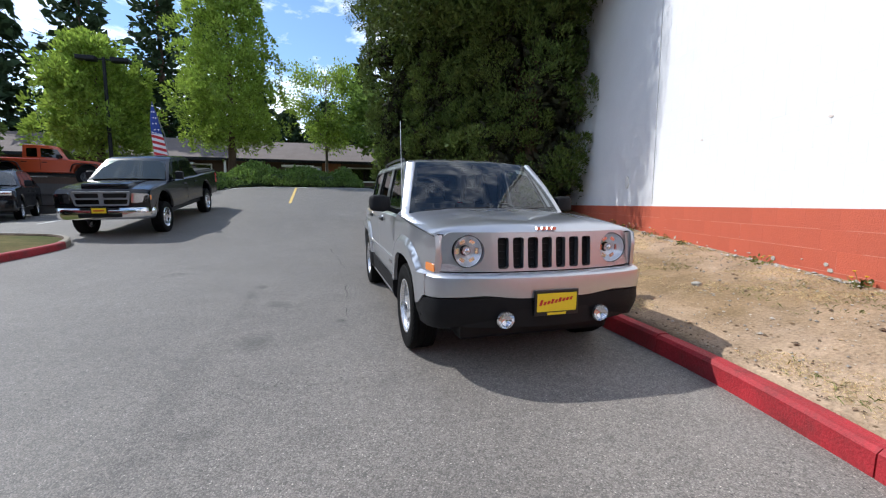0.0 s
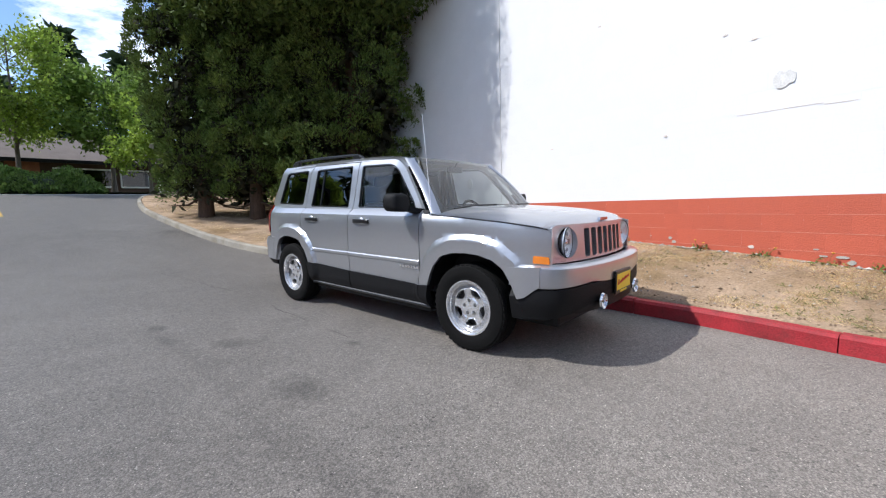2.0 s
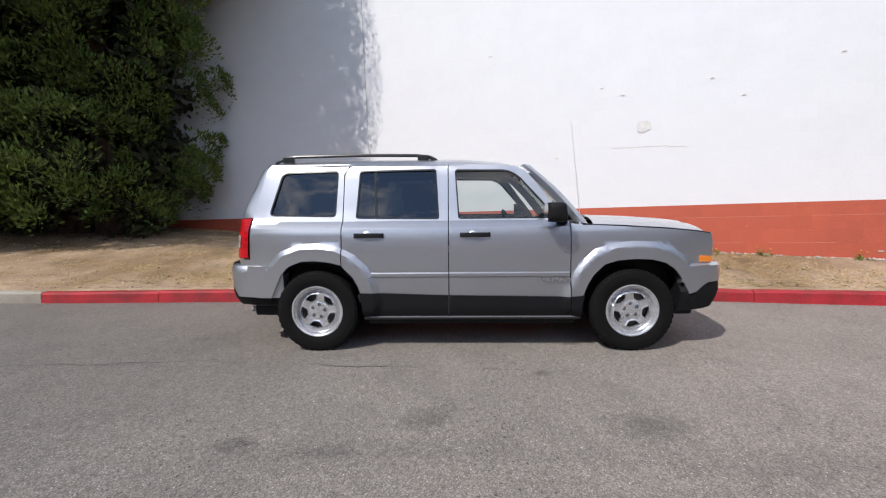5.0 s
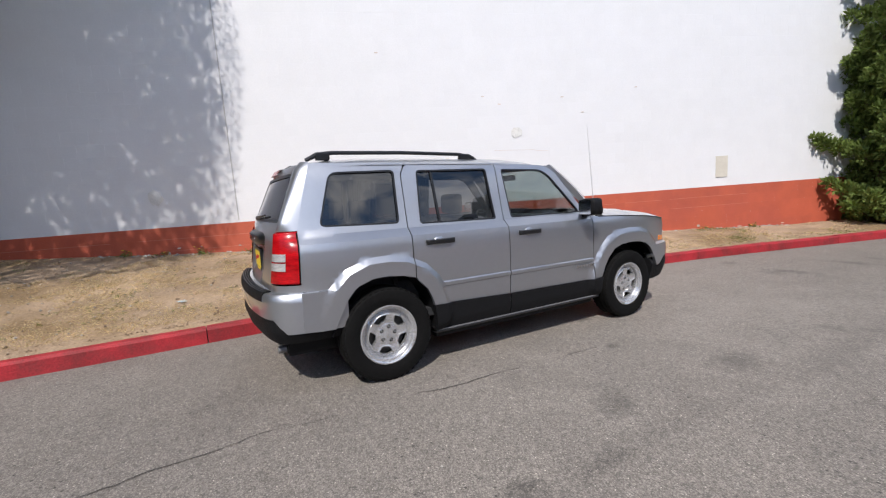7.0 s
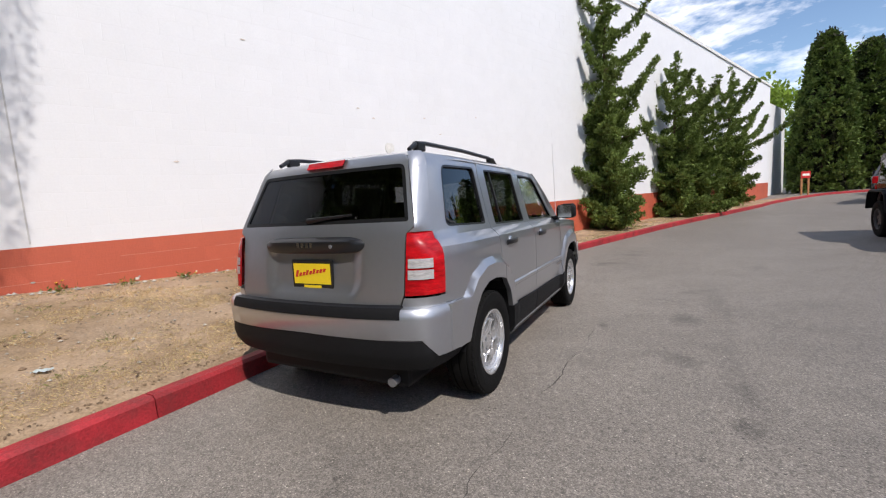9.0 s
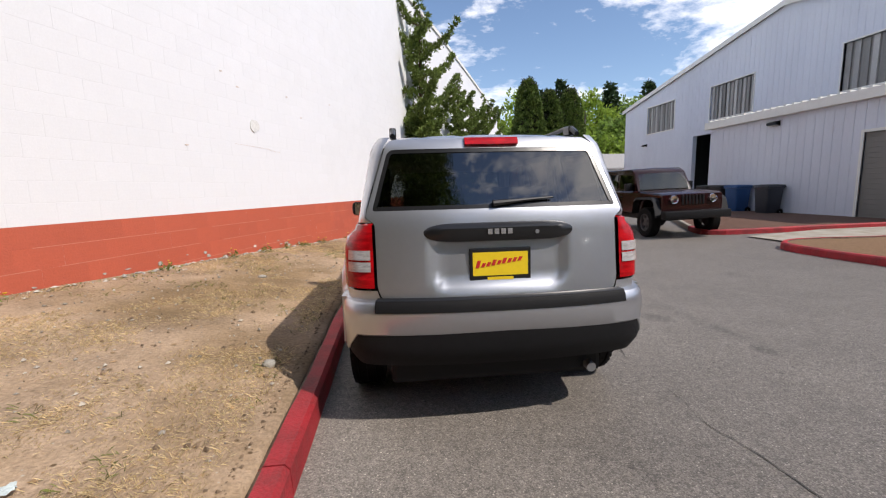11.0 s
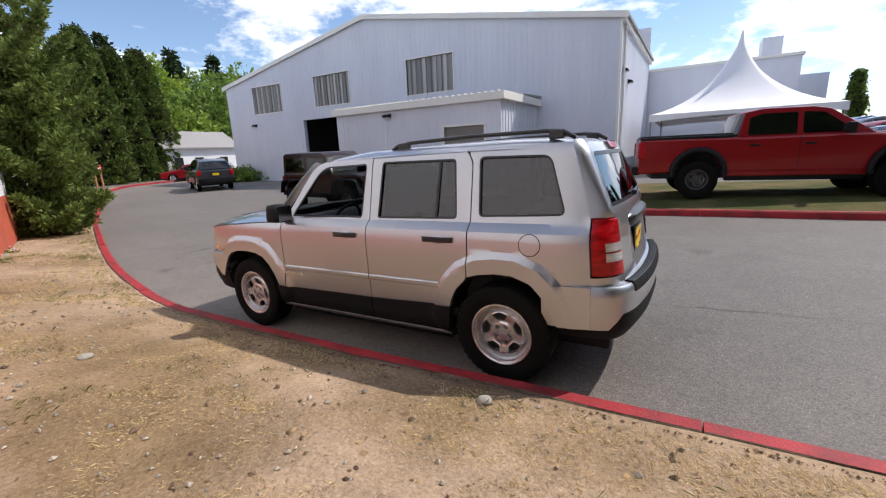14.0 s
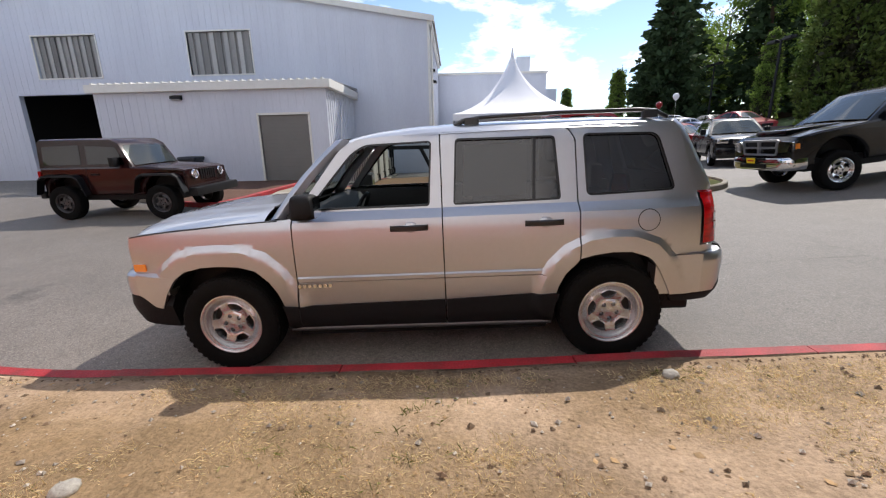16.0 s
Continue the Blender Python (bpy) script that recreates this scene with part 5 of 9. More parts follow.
for s in (-1, 1):
    zs = [1.137, 1.16, 1.2, 1.3, 1.4, 1.5, 1.55, 1.585, 1.6]
    part("rear_pillar", loft([corner_row(z, s, inner_edge(z)) for z in zs]), M_PAINT, car, smooth=40)
    lamp = part("tail_lamp", loft([[v + Vector((s * 0.008, 0.012, 0)) * (1 if 0 < i < 11 else -1) for v in corner_row(z, s, inner_edge(min(z, 1.12)))] for i, z in enumerate((0.79, 0.80, 0.84, 0.88, 0.92, 0.96, 1.0, 1.04, 1.08, 1.1, 1.125, 1.135))]), M_RED_LENS, car, "red and clear tail lamp", smooth=40)
    for z0, z1 in ((0.885, 0.935), (0.945, 0.995)):
        part("reversing_lens", loft([[v + Vector((s * 0.012, 0.016, 0)) for v in corner_row(z, s, 0.668)[3:]] for z in (z0, z1)]), M_WHITE_LENS, lamp, "clear reversing lens", smooth=True)
    part("lamp_ledge", loft([corner_row(z, s, inner_edge(z)) for z in (0.72, 0.74, 0.785)]), M_PAINT, car, smooth=True)

R_PATH = spline([(-0.84, 1.60), (-0.846, 1.75), (-0.84, 1.90), (-0.79, 2.04), (-0.66, 2.115), (-0.35, 2.165), (0.0, 2.178), (0.35, 2.165), (0.66, 2.115), (0.79, 2.04), (0.84, 1.90), (0.846, 1.75), (0.84, 1.60)], 0.05)
R_PATH = R_PATH[::-1]
part("rear_bumper", sweep_plan(R_PATH, lambda t: [(-0.12, 0.735), (-0.07, 0.738), (-0.012, 0.735), (0.004, 0.72), (0.012, 0.67), (0.006, lerp_table([(0, 0.46), (0.16, 0.47), (0.2, 0.57), (0.5, 0.585), (0.8, 0.57), (0.84, 0.47), (1, 0.46)], t)), (-0.06, 0.5), (-0.12, 0.6)]), M_PAINT, car, smooth=38)
part("rear_bumper_lower", sweep_plan(R_PATH, lambda t: [(-0.08, 0.60), (-0.002, lerp_table([(0, 0.48), (0.16, 0.49), (0.2, 0.585), (0.5, 0.60), (0.8, 0.585), (0.84, 0.49), (1, 0.48)], t)), (0.004, 0.5), (-0.01, 0.45), (-0.05, 0.39), (-0.2, 0.345), (-0.2, 0.44)]), M_PLASTIC, car, "black lower bumper", smooth=38)
pad_path = [p for p in R_PATH if abs(p.x) < 0.69]
part("bumper_pad", sweep_plan(pad_path, [(-0.06, 0.738), (-0.05, 0.748), (-0.004, 0.744), (0.01, 0.72), (0.014, 0.685), (0.0, 0.68), (-0.06, 0.7)]), M_PLASTIC, car, "black ribbed step pad", smooth=30)
for k in range(3):
    part("pad_rib", sweep_plan(pad_path, [(-0.046 + 0.016 * k, 0.745), (-0.043 + 0.016 * k, 0.752 - 0.001 * k), (-0.037 + 0.016 * k, 0.745)]), M_TRIM_BLACK, car)
part("exhaust_pipe", tube([(-0.52, 1.7, 0.3), (-0.52, 1.92, 0.292), (-0.52, 2.035, 0.288)], 0.027, 16), M_STEEL, car, "round exhaust tailpipe", smooth=40)

# underside, engine box and cabin
part("underbody", box((-0.6, -1.95, 0.24), (0.6, 1.98, 0.42), 0.03), M_BLACK, car)
part("underbody_middle", box((-0.79, -0.86, 0.215), (0.79, 0.9, 0.4), 0.02), M_BLACK, car)
part("engine_bay", box((-0.62, -1.93, 0.4), (0.62, -1.0, 0.96), 0.02), M_BLACK, car)
part("boot_box", box((-0.6, 1.1, 0.4), (0.6, 1.95, 0.8), 0.02), M_CABIN, car)
part("cabin_floor", box((-0.78, -0.9, 0.4), (0.78, 1.2, 0.46)), M_CABIN, car)
for s in (-1, 1):
    bm = bmesh.new()
    for a, b in ((-0.85, 0.18), (0.22, 1.06), (1.1, 1.82)):
        xo = min(side_x(a, 1.0), side_x(b, 1.0))
        add_box(bm, (min(s * (xo - 0.12), s * (xo - 0.065)), a, 0.44 if b < 0.5 else 0.74), (max(s * (xo - 0.12), s * (xo - 0.065)), b, 1.095), 0.02)
    part("door_lining", bm, M_CABIN, car, "dark inner door lining", smooth=40)
    for y0, y1, xx in ((0.2, 0.26, 0.66), (1.04, 1.1, 0.655)):
        part("pillar_lining", box((min(s * (xx - 0.05), s * (xx - 0.005)), y0, 1.05), (max(s * (xx - 0.05), s * (xx - 0.005)), y1, 1.54), 0.012), M_CABIN, car)
dash = loft([[Vector((x, y + 0.03 * math.cos(x * 3), z)) for x in np.linspace(-0.72, 0.72, 13)] for y, z in ((-0.93, 1.05), (-0.78, 1.09), (-0.66, 1.07), (-0.6, 1.0), (-0.6, 0.8), (-0.68, 0.62), (-0.85, 0.5))])
part("dashboard", dash, M_CABIN, car, "dark grey dashboard", smooth=40)
part("headliner", loft([[Vector((x, y, lerp_table(ROOF_Z, y) - 0.05 - 0.02 * (x / 0.6) ** 2)) for x in np.linspace(-0.6, 0.6, 7)] for y in (-0.4, 0.2, 0.9, 1.5, 1.7)]), mat("grey_headliner", (0.28, 0.27, 0.25), 0.9), car, "pale grey headliner")
st = bmesh.new()
c0 = Vector((0.37, -0.46, 1.0))
ringpts = [c0 + Vector((0.185 * math.cos(a), 0.185 * math.sin(a) * 0.42, 0.185 * math.sin(a) * 0.9)) for a in np.linspace(0, 2 * math.pi, 33)]
add_tube(st, ringpts, 0.015, 8)
for a in (0.1, math.pi - 0.1, 1.5 * math.pi):
    add_tube(st, [c0 + Vector((0, -0.03, 0)), c0 + Vector((0.18 * math.cos(a), 0.18 * math.sin(a) * 0.42, 0.18 * math.sin(a) * 0.9))], 0.016, 6)
add_tube(st, [c0, c0 + Vector((0, -0.22, -0.1))], [0.06, 0.04], 10)
part("steering_wheel", st, M_BLACK, car, "black steering wheel", smooth=40)


def car_seat(parent, x, y, w, headrests, back_z=1.14):
    bm = bmesh.new()
    add_box(bm, (x - w, y - 0.3, 0.5), (x + w, y + 0.22, 0.68), 0.05)
    st_ = part("seat", bm, M_SEAT, parent, "dark grey cloth seat", smooth=45)
    rows = [[Vector((x + w * cx * (1 - 0.12 * t), y + 0.16 + 0.2 * t + o, 0.62 + (back_z - 0.62) * t)) for cx, o in ((-1, 0.03), (-0.9, -0.04), (-0.5, -0.06), (0.5, -0.06), (0.9, -0.04), (1, 0.03), (0.8, 0.1), (-0.8, 0.1))] for t in (0, 0.3, 0.6, 0.9, 1)]
    part("backrest", loft(rows, closed=True, caps=True), M_SEAT, st_, smooth=45)
    for hx in headrests:
        part("headrest", box((hx - 0.12, y + 0.31, back_z + 0.03), (hx + 0.12, y + 0.41, back_z + 0.2), 0.035), M_SEAT, st_, smooth=45)


car_seat(car, 0.37, 0.1, 0.26, [0.37])
car_seat(car, -0.37, 0.1, 0.26, [-0.37])
car_seat(car, 0.0, 0.95, 0.62, [-0.36, 0.36], 1.12)
mir = box((-0.11, -0.5, 1.455), (0.11, -0.47, 1.515), 0.012)
part("inner_mirror", mir, M_BLACK, car, "black inside mirror")
part("mirror_stalk", tube([(0, -0.48, 1.5), (0, -0.52, 1.56)], 0.008, 6), M_BLACK, car)
# price sheet behind the rear side glass, seen pale through the tint
sh = panel([(0.34, 1.16), (0.36, 1.49), (0.78, 1.49), (0.76, 1.16)], [], lambda y, z, d: Vector((side_x(y, z) - 0.026, y, z)), 0.2, 0)
part("price_sheet", sh, M_STICKER, car, "paper price sheet inside the rear side glass")
part("aerial", tube([(-0.80, -0.885, 1.05), (-0.80, -0.89, 1.10), (-0.80, -0.80, 1.90)], [0.012, 0.003, 0.0021], 6), M_REFLECTOR, car, "thin whip aerial")

SUV_WHEEL = wheel_meshes(0.345, 0.212, 0.215)
for x, y, spin in ((-0.765, -1.3175, 8), (0.765, -1.3175, 20), (-0.765, 1.3175, -11), (0.765, 1.3175, 41)):
    put_wheel(SUV_WHEEL, car, x, y, 0.343, spin, M_ALLOY)

# ---------------------------------------------------------------- metal building across the yard
BX, BY0, BY1, EAVE, RIDGE, BMID = -17.6, -29.0, -0.8, 6.95, 9.4, -15.0
BBACK = BX - 12.0
bldg = thing("metal_building", "large white ribbed metal building with a low gable", "building")
face_out = [(BY0, -0.4), (BY1, -0.4), (BY1, EAVE), (BMID, RIDGE), (BY0, EAVE)]
WINS = [(-12.15, -9.15, 4.88, 6.75), (-19.58, -16.53, 4.9, 6.75), (-25.9, -22.85, 4.9, 6.73)]
DOORY = (-20.9, -15.6)
door_hole = [(DOORY[0], -0.35), (DOORY[1], -0.35), (DOORY[1], 4.15), (DOORY[0], 4.15)]


def face_at(x0):
    return lambda y, z, d: Vector((x0 - d, y, z))


part("front_wall", panel(face_out, [[(a, z0), (b, z0), (b, z1), (a, z1)] for a, b, z0, z1 in WINS] + [door_hole], face_at(BX), 3.0, 0.25), M_METAL_WALL, bldg)
part("side_wall", box((BBACK, BY1 - 0.24, -0.4), (BX - 0.002, BY1 - 0.002, EAVE - 0.02)), M_METAL_WALL, bldg)
part("side_wall", box((BBACK, BY0 + 0.002, -0.4), (BX - 0.002, BY0 + 0.24, EAVE - 0.02)), M_METAL_WALL, bldg)
part("back_wall", box((BBACK, BY0, -0.4), (BBACK + 0.2, BY1, RIDGE - 0.4)), M_METAL_WALL, bldg)
for ya, za, yb, zb in ((BY0 - 0.25, EAVE, BMID, RIDGE + 0.05), (BMID, RIDGE + 0.05, BY1 + 0.25, EAVE)):
    rows = [[Vector((x, ya, za)), Vector((x, yb, zb)), Vector((x, yb, zb + 0.14)), Vector((x, ya, za + 0.14))] for x in (BX + 0.12, BBACK - 0.2)]
    part("roof", loft(rows, closed=True, caps=True), M_ROOF, bldg)
    rows = [[Vector((x, ya, za - 0.1)), Vector((x, yb, zb - 0.1)), Vector((x, yb, zb + 0.16)), Vector((x, ya, za + 0.16))] for x in (BX + 0.13, BX + 0.16)]
    part("verge_trim", loft(rows, closed=True, caps=True), M_TRIM, bldg)
part("corner_trim", box((BX - 0.05, BY1 - 0.08, -0.3), (BX + 0.05, BY1 + 0.03, EAVE)), M_TRIM, bldg)
part("downpipe", tube([(BX - 0.6, BY1 + 0.07, EAVE - 0.1), (BX - 0.6, BY1 + 0.07, 0.2)], 0.06, 8), M_TRIM, bldg)
part("gutter", box((BBACK, BY1, EAVE - 0.2), (BX + 0.1, BY1 + 0.16, EAVE)), M_TRIM, bldg)
# ribs of the siding
vs, fs = [], []


def rib(lo, hi):
    k = len(vs)
    vs.extend(Vector((x, y, z)) for x in (lo[0], hi[0]) for y in (lo[1], hi[1]) for z in (lo[2], hi[2]))
    fs.extend([(k, k + 1, k + 3, k + 2), (k + 4, k + 6, k + 7, k + 5), (k, k + 4, k + 5, k + 1), (k + 2, k + 3, k + 7, k + 6), (k + 1, k + 5, k + 7, k + 3)])


y = BY0 + 0.15
while y < BY1 - 0.1:
    top = EAVE + (RIDGE - EAVE) * (1 - abs(y - BMID) / 14.1) - 0.15
    spans = [(-0.3, top)]
    for a, b, z0, z1 in WINS + [(*DOORY, -1, 4.15)]:
        if a - 0.12 < y < b + 0.12:
            spans = [(p, q) for s0, s1 in spans for p, q in ((s0, min(s1, z0 - 0.1)), (max(s0, z1 + 0.1), s1)) if q - p > 0.05]
    for p, q in spans:
        rib((BX - 0.001, y, p), (BX + 0.008, y + 0.035, q))
    y += 0.305
x = BBACK + 0.2
while x < BX - 0.1:
    rib((x, BY1 - 0.003, -0.3), (x + 0.035, BY1 + 0.007, EAVE - 0.2))
    x += 0.305
mesh_from("siding_ribs", vs, fs, M_METAL_WALL, bldg, "upright ribs of the siding")["kind"] = "stuff"
M_SLAT = mat("weathered_translucent_panel", (0.24, 0.23, 0.215), 0.5, var=0.2, scale=2, stretch=(1, 1, 0.2), per_piece=0.3)
M_SLAT2 = mat("pale_translucent_panel", (0.42, 0.41, 0.39), 0.5, var=0.2, scale=2, stretch=(1, 1, 0.2), per_piece=0.25)
for wi, (a, b, z0, z1) in enumerate(WINS):
    win = part("window", box((BX - 0.16, a, z0), (BX - 0.12, b, z1)), M_SLAT, bldg, "high window of corrugated translucent panels")
    for lo, hi in (((a - 0.06, z0 - 0.06), (b + 0.06, z0)), ((a - 0.06, z1), (b + 0.06, z1 + 0.06)), ((a - 0.06, z0), (a, z1)), ((b, z0), (b + 0.06, z1))):
        part("window_frame", box((BX - 0.1, lo[0], lo[1]), (BX + 0.035, hi[0], hi[1])), M_TRIM, win)
    n = 11 if wi else 9
    for k in range(n):
        yy = a + (b - a) * (k + 0.15) / n
        part("slat", box((BX - 0.13, yy, z0 + 0.01), (BX - 0.06 - 0.01 * (k % 3), yy + (b - a) / n * 0.62, z1 - 0.01)), M_SLAT2 if (k + wi) % 2 else M_SLAT, win)
# workshop behind the open door; near-black walls put its dimness into their colour
room = thing("workshop_room", "dim workshop behind the open building door", "room", kind="structure")
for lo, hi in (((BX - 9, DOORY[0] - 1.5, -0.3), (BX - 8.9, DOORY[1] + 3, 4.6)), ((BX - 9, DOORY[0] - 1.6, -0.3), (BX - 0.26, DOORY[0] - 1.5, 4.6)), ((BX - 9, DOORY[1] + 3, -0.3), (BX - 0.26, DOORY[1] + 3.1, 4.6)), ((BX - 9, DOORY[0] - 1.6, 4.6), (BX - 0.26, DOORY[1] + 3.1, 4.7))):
    part("room_wall", box(lo, hi), M_INTERIOR_SHADE, room)
M_TUBE = mat("fluorescent_tube", (0.9, 0.9, 0.9), 0.5, var=0, emit=(1.0, 0.98, 0.9), emit_strength=4.0)
for k in range(3):
    fix = thing("strip_light", "hanging fluorescent strip light in the workshop", "light", group="workshop lights")
    part("housing", box((BX - 3 - 2 * k, -19.2, 3.78), (BX - 2.8 - 2 * k, -17.8, 3.86)), M_TRIM, fix)
    part("tube", box((BX - 2.95 - 2 * k, -19.1, 3.74), (BX - 2.85 - 2 * k, -17.9, 3.78)), M_TUBE, fix)


def wall_lamp(at):
    w = thing("wall_lamp", "small dark bulkhead lamp on the metal wall", "lamp", at, group="wall lamps")
    part("back_plate", box((-0.02, -0.16, -0.08), (0.03, 0.16, 0.1), 0.01), M_BLACK, w)
    part("hood", loft([[Vector((x, yy, z)) for x, z in ((0.02, 0.1), (0.2, 0.05), (0.22, -0.04), (0.02, -0.06))] for yy in (-0.19, -0.16, 0.16, 0.19)], closed=True, caps=True), M_BLACK, w)
    part("lens", box((0.03, -0.14, -0.085), (0.17, 0.14, -0.055), 0.01), M_WHITE_LINE, w)


wall_lamp(pose(-12.995, -10.15, 3.35))
wall_lamp(pose(BX + 0.02, -26.0, 4.1))
wall_lamp(pose(BX - 2.5, BY1 + 0.02, 4.6, 0, 0, 90))
wall_lamp(pose(BX - 0.8, BY1 + 0.02, 4.9, 0, 0, 90))

# lean-to
SX, SY0, SY1, SZ = -13.0, -13.4, -4.5, 3.62
shed = thing("lean_to", "low white ribbed metal lean-to with a pale fascia", "building")
dh = [(-7.14, -0.2), (-5.25, -0.2), (-5.25, 2.66), (-7.14, 2.66)]
part("front_wall", panel([(SY0, -0.3), (SY1, -0.3), (SY1, SZ), (SY0, SZ)], [dh], face_at(SX), 2.0, 0.15), M_METAL_WALL, shed)
part("side_wall", box((BX, SY1 - 0.15, -0.3), (SX - 0.002, SY1 - 0.002, SZ)), M_METAL_WALL, shed)
part("side_wall", box((BX, SY0 + 0.002, -0.3), (SX - 0.002, SY0 + 0.15, SZ)), M_METAL_WALL, shed)
part("roof", loft([[Vector((x, y, z)) for x, z in ((BX, SZ + 0.45), (SX + 0.15, SZ + 0.26), (SX + 0.15, SZ + 0.18), (BX, SZ + 0.36))] for y in (SY0 - 0.15, SY1 + 0.2)], closed=True, caps=True), M_ROOF, shed)
part("fascia", box((SX + 0.02, SY0 - 0.16, SZ - 0.04), (SX + 0.2, SY1 + 0.22, SZ + 0.26), 0.02), M_TRIM, shed)
part("fascia", box((BX, SY1 + 0.02, SZ - 0.04), (SX + 0.02, SY1 + 0.22, SZ + 0.28), 0.02), M_TRIM, shed)
for k in range(30):
    yy = SY0 + 0.1 + k * 0.3
    part("roof_rib", box((SX - 0.6, yy, SZ + 0.26), (SX + 0.2, yy + 0.09, SZ + 0.31)), M_TRIM, shed)
vs, fs = [], []
y = SY0 + 0.1
while y < SY1 - 0.05:
    if -7.25 < y < -5.2:
        rib((SX - 0.001, y, 2.75), (SX + 0.008, y + 0.035, SZ - 0.04))
    else:
        rib((SX - 0.001, y, -0.2), (SX + 0.008, y + 0.035, SZ - 0.04))
    y += 0.305
x = BX + 0.1
while x < SX - 0.05:
    rib((x, SY1 - 0.003, -0.2), (x + 0.05, SY1 + 0.028, SZ - 0.04))
    x += 0.305
mesh_from("siding_ribs", vs, fs, M_METAL_WALL, shed, "upright ribs of the siding")["kind"] = "stuff"
rd_ = part("roller_door", box((SX - 0.1, -7.14, -0.2), (SX - 0.06, -5.25, 2.66)), M_GREY_DOOR, shed, "grey closed roller door")
for k in range(18):
    z = 0.0 + 0.148 * k
    part("door_slat", box((SX - 0.061, -7.13, z), (SX - 0.048, -5.26, z + 0.135), 0.004), M_GREY_DOOR, rd_)
for lo, hi in (((-7.22, -0.1), (-7.14, 2.74)), ((-5.25, -0.1), (-5.17, 2.74)), ((-7.14, 2.66), (-5.25, 2.74))):
    part("door_frame", box((SX - 0.05, lo[0], lo[1]), (SX + 0.03, hi[0], hi[1])), M_TRIM, shed)

# grey extension behind and its higher blocks
ext = thing("rear_extension", "plain grey-white rear extension of the building", "building")
part("wall", box((-40, -3.0, -0.3), (-29.8, 7.2, 6.3)), M_METAL_WALL, ext)
part("roof_edge", box((-40.1, -3.1, 6.3), (-29.7, 7.3, 6.45)), M_TRIM, ext)
part("stair_head", box((-36, 5.6, 6.45), (-34, 6.7, 8.2)), M_METAL_WALL, ext)
part("wall", box((-52, 7.4, 0), (-41, 10.6, 6.4)), M_METAL_WALL, ext)

# ---------------------------------------------------------------- yard things by the lean-to
M_BIN_BLACK = mat("black_bin", (0.02, 0.02, 0.022), 0.6, var=0.15)
M_BIN_BLUE = mat("blue_bin", (0.02, 0.08, 0.22), 0.55, var=0.12)
M_BIN_GREY = mat("dark_grey_bin", (0.035, 0.04, 0.05), 0.6, var=0.12)


def wheeled_bin(at, m, label):
    b = thing("wheeled_bin", label, "bin", at, group="bins beside the lean-to")
    rows = [[Vector((x, y, z)) for x, y in rounded([(-w, -d), (w, -d), (w, d), (-w, d)], 0.06, 3)] for w, d, z in ((0.24, 0.24, 0.03), (0.26, 0.26, 0.06), (0.31, 0.31, 0.92), (0.34, 0.34, 0.93), (0.34, 0.34, 0.98))]
    part("body", loft(rows, closed=True, caps=True), m, b, smooth=40)
    rows = [[Vector((x * k, y * k, z)) for x, y in rounded([(-0.35, -0.35), (0.35, -0.35), (0.35, 0.36), (-0.35, 0.36)], 0.07, 3)] for k, z in ((1, 0.985), (1.0, 1.02), (0.93, 1.05), (0.5, 1.065))]
    part("lid", loft(rows, closed=True, caps=True), m, b, smooth=40)
    part("handle", tube([(-0.36, -0.26, 0.96), (-0.42, -0.26, 0.97), (-0.42, 0.26, 0.97), (-0.36, 0.26, 0.96)], 0.016, 8), M_BLACK, b)
    for s in (-1, 1):
        wb = lathe([(0.03, -0.02), (0.1, -0.025), (0.1, 0.025), (0.03, 0.02)], 20)
        wb.transform(Matrix.Translation((-0.22, s * 0.29, 0.1)) @ Matrix.Rotation(radians(90), 4, "Z"))
        part("wheel", wb, M_RUBBER, b)


for y, m, l in ((-12.75, M_BIN_BLACK, "black wheeled refuse bin against the lean-to"), (-11.98, M_BIN_BLACK, "black wheeled refuse bin against the lean-to"), (-11.15, M_BIN_BLUE, "blue wheeled recycling bin against the lean-to"), (-9.75, M_BIN_GREY, "dark grey wheeled bin standing apart")):
    wheeled_bin(pose(-12.55, y, 0.14 if y < -9 else 0.13), m, l)

M_AC = mat("beige_condenser_metal", (0.50, 0.48, 0.42), 0.55, var=0.08)
pad = tagged(finish(box((-16.4, -3.75, -0.1), (-10.75, -2.35, 0.16), 0.02), "condenser_pad", M_CONCRETE), "pale concrete pad under the condensers", "slab", kind="structure")


def condenser(at, h=1.1):
    c = thing("condenser", "beige outdoor air-conditioning condenser with louvred grille", "condenser", at, group="air-conditioning condensers")
    part("case", box((-0.38, -0.5, 0.06), (0.38, 0.5, h), 0.02), M_AC, c)
    for k in range(15):
        part("louvre", box((0.375, -0.45 + 0.062 * k, 0.12), (0.395, -0.45 + 0.062 * k + 0.03, h - 0.08)), M_BLACK, c)
    part("fan_guard", lathe([(0.05, h + 0.02), (0.3, h + 0.03), (0.33, h)], 24, axis="z"), M_STEEL, c)
    part("pipe", tube([(-0.2, 0.5, 0.3), (-0.2, 0.6, 0.3), (-0.2, 0.6, 0.08)], 0.025, 8), M_BLACK, c)
    for s in (-1, 1):
        part("foot", box((-0.36, s * 0.42 - 0.05, 0), (0.36, s * 0.42 + 0.05, 0.06)), M_STEEL, c)


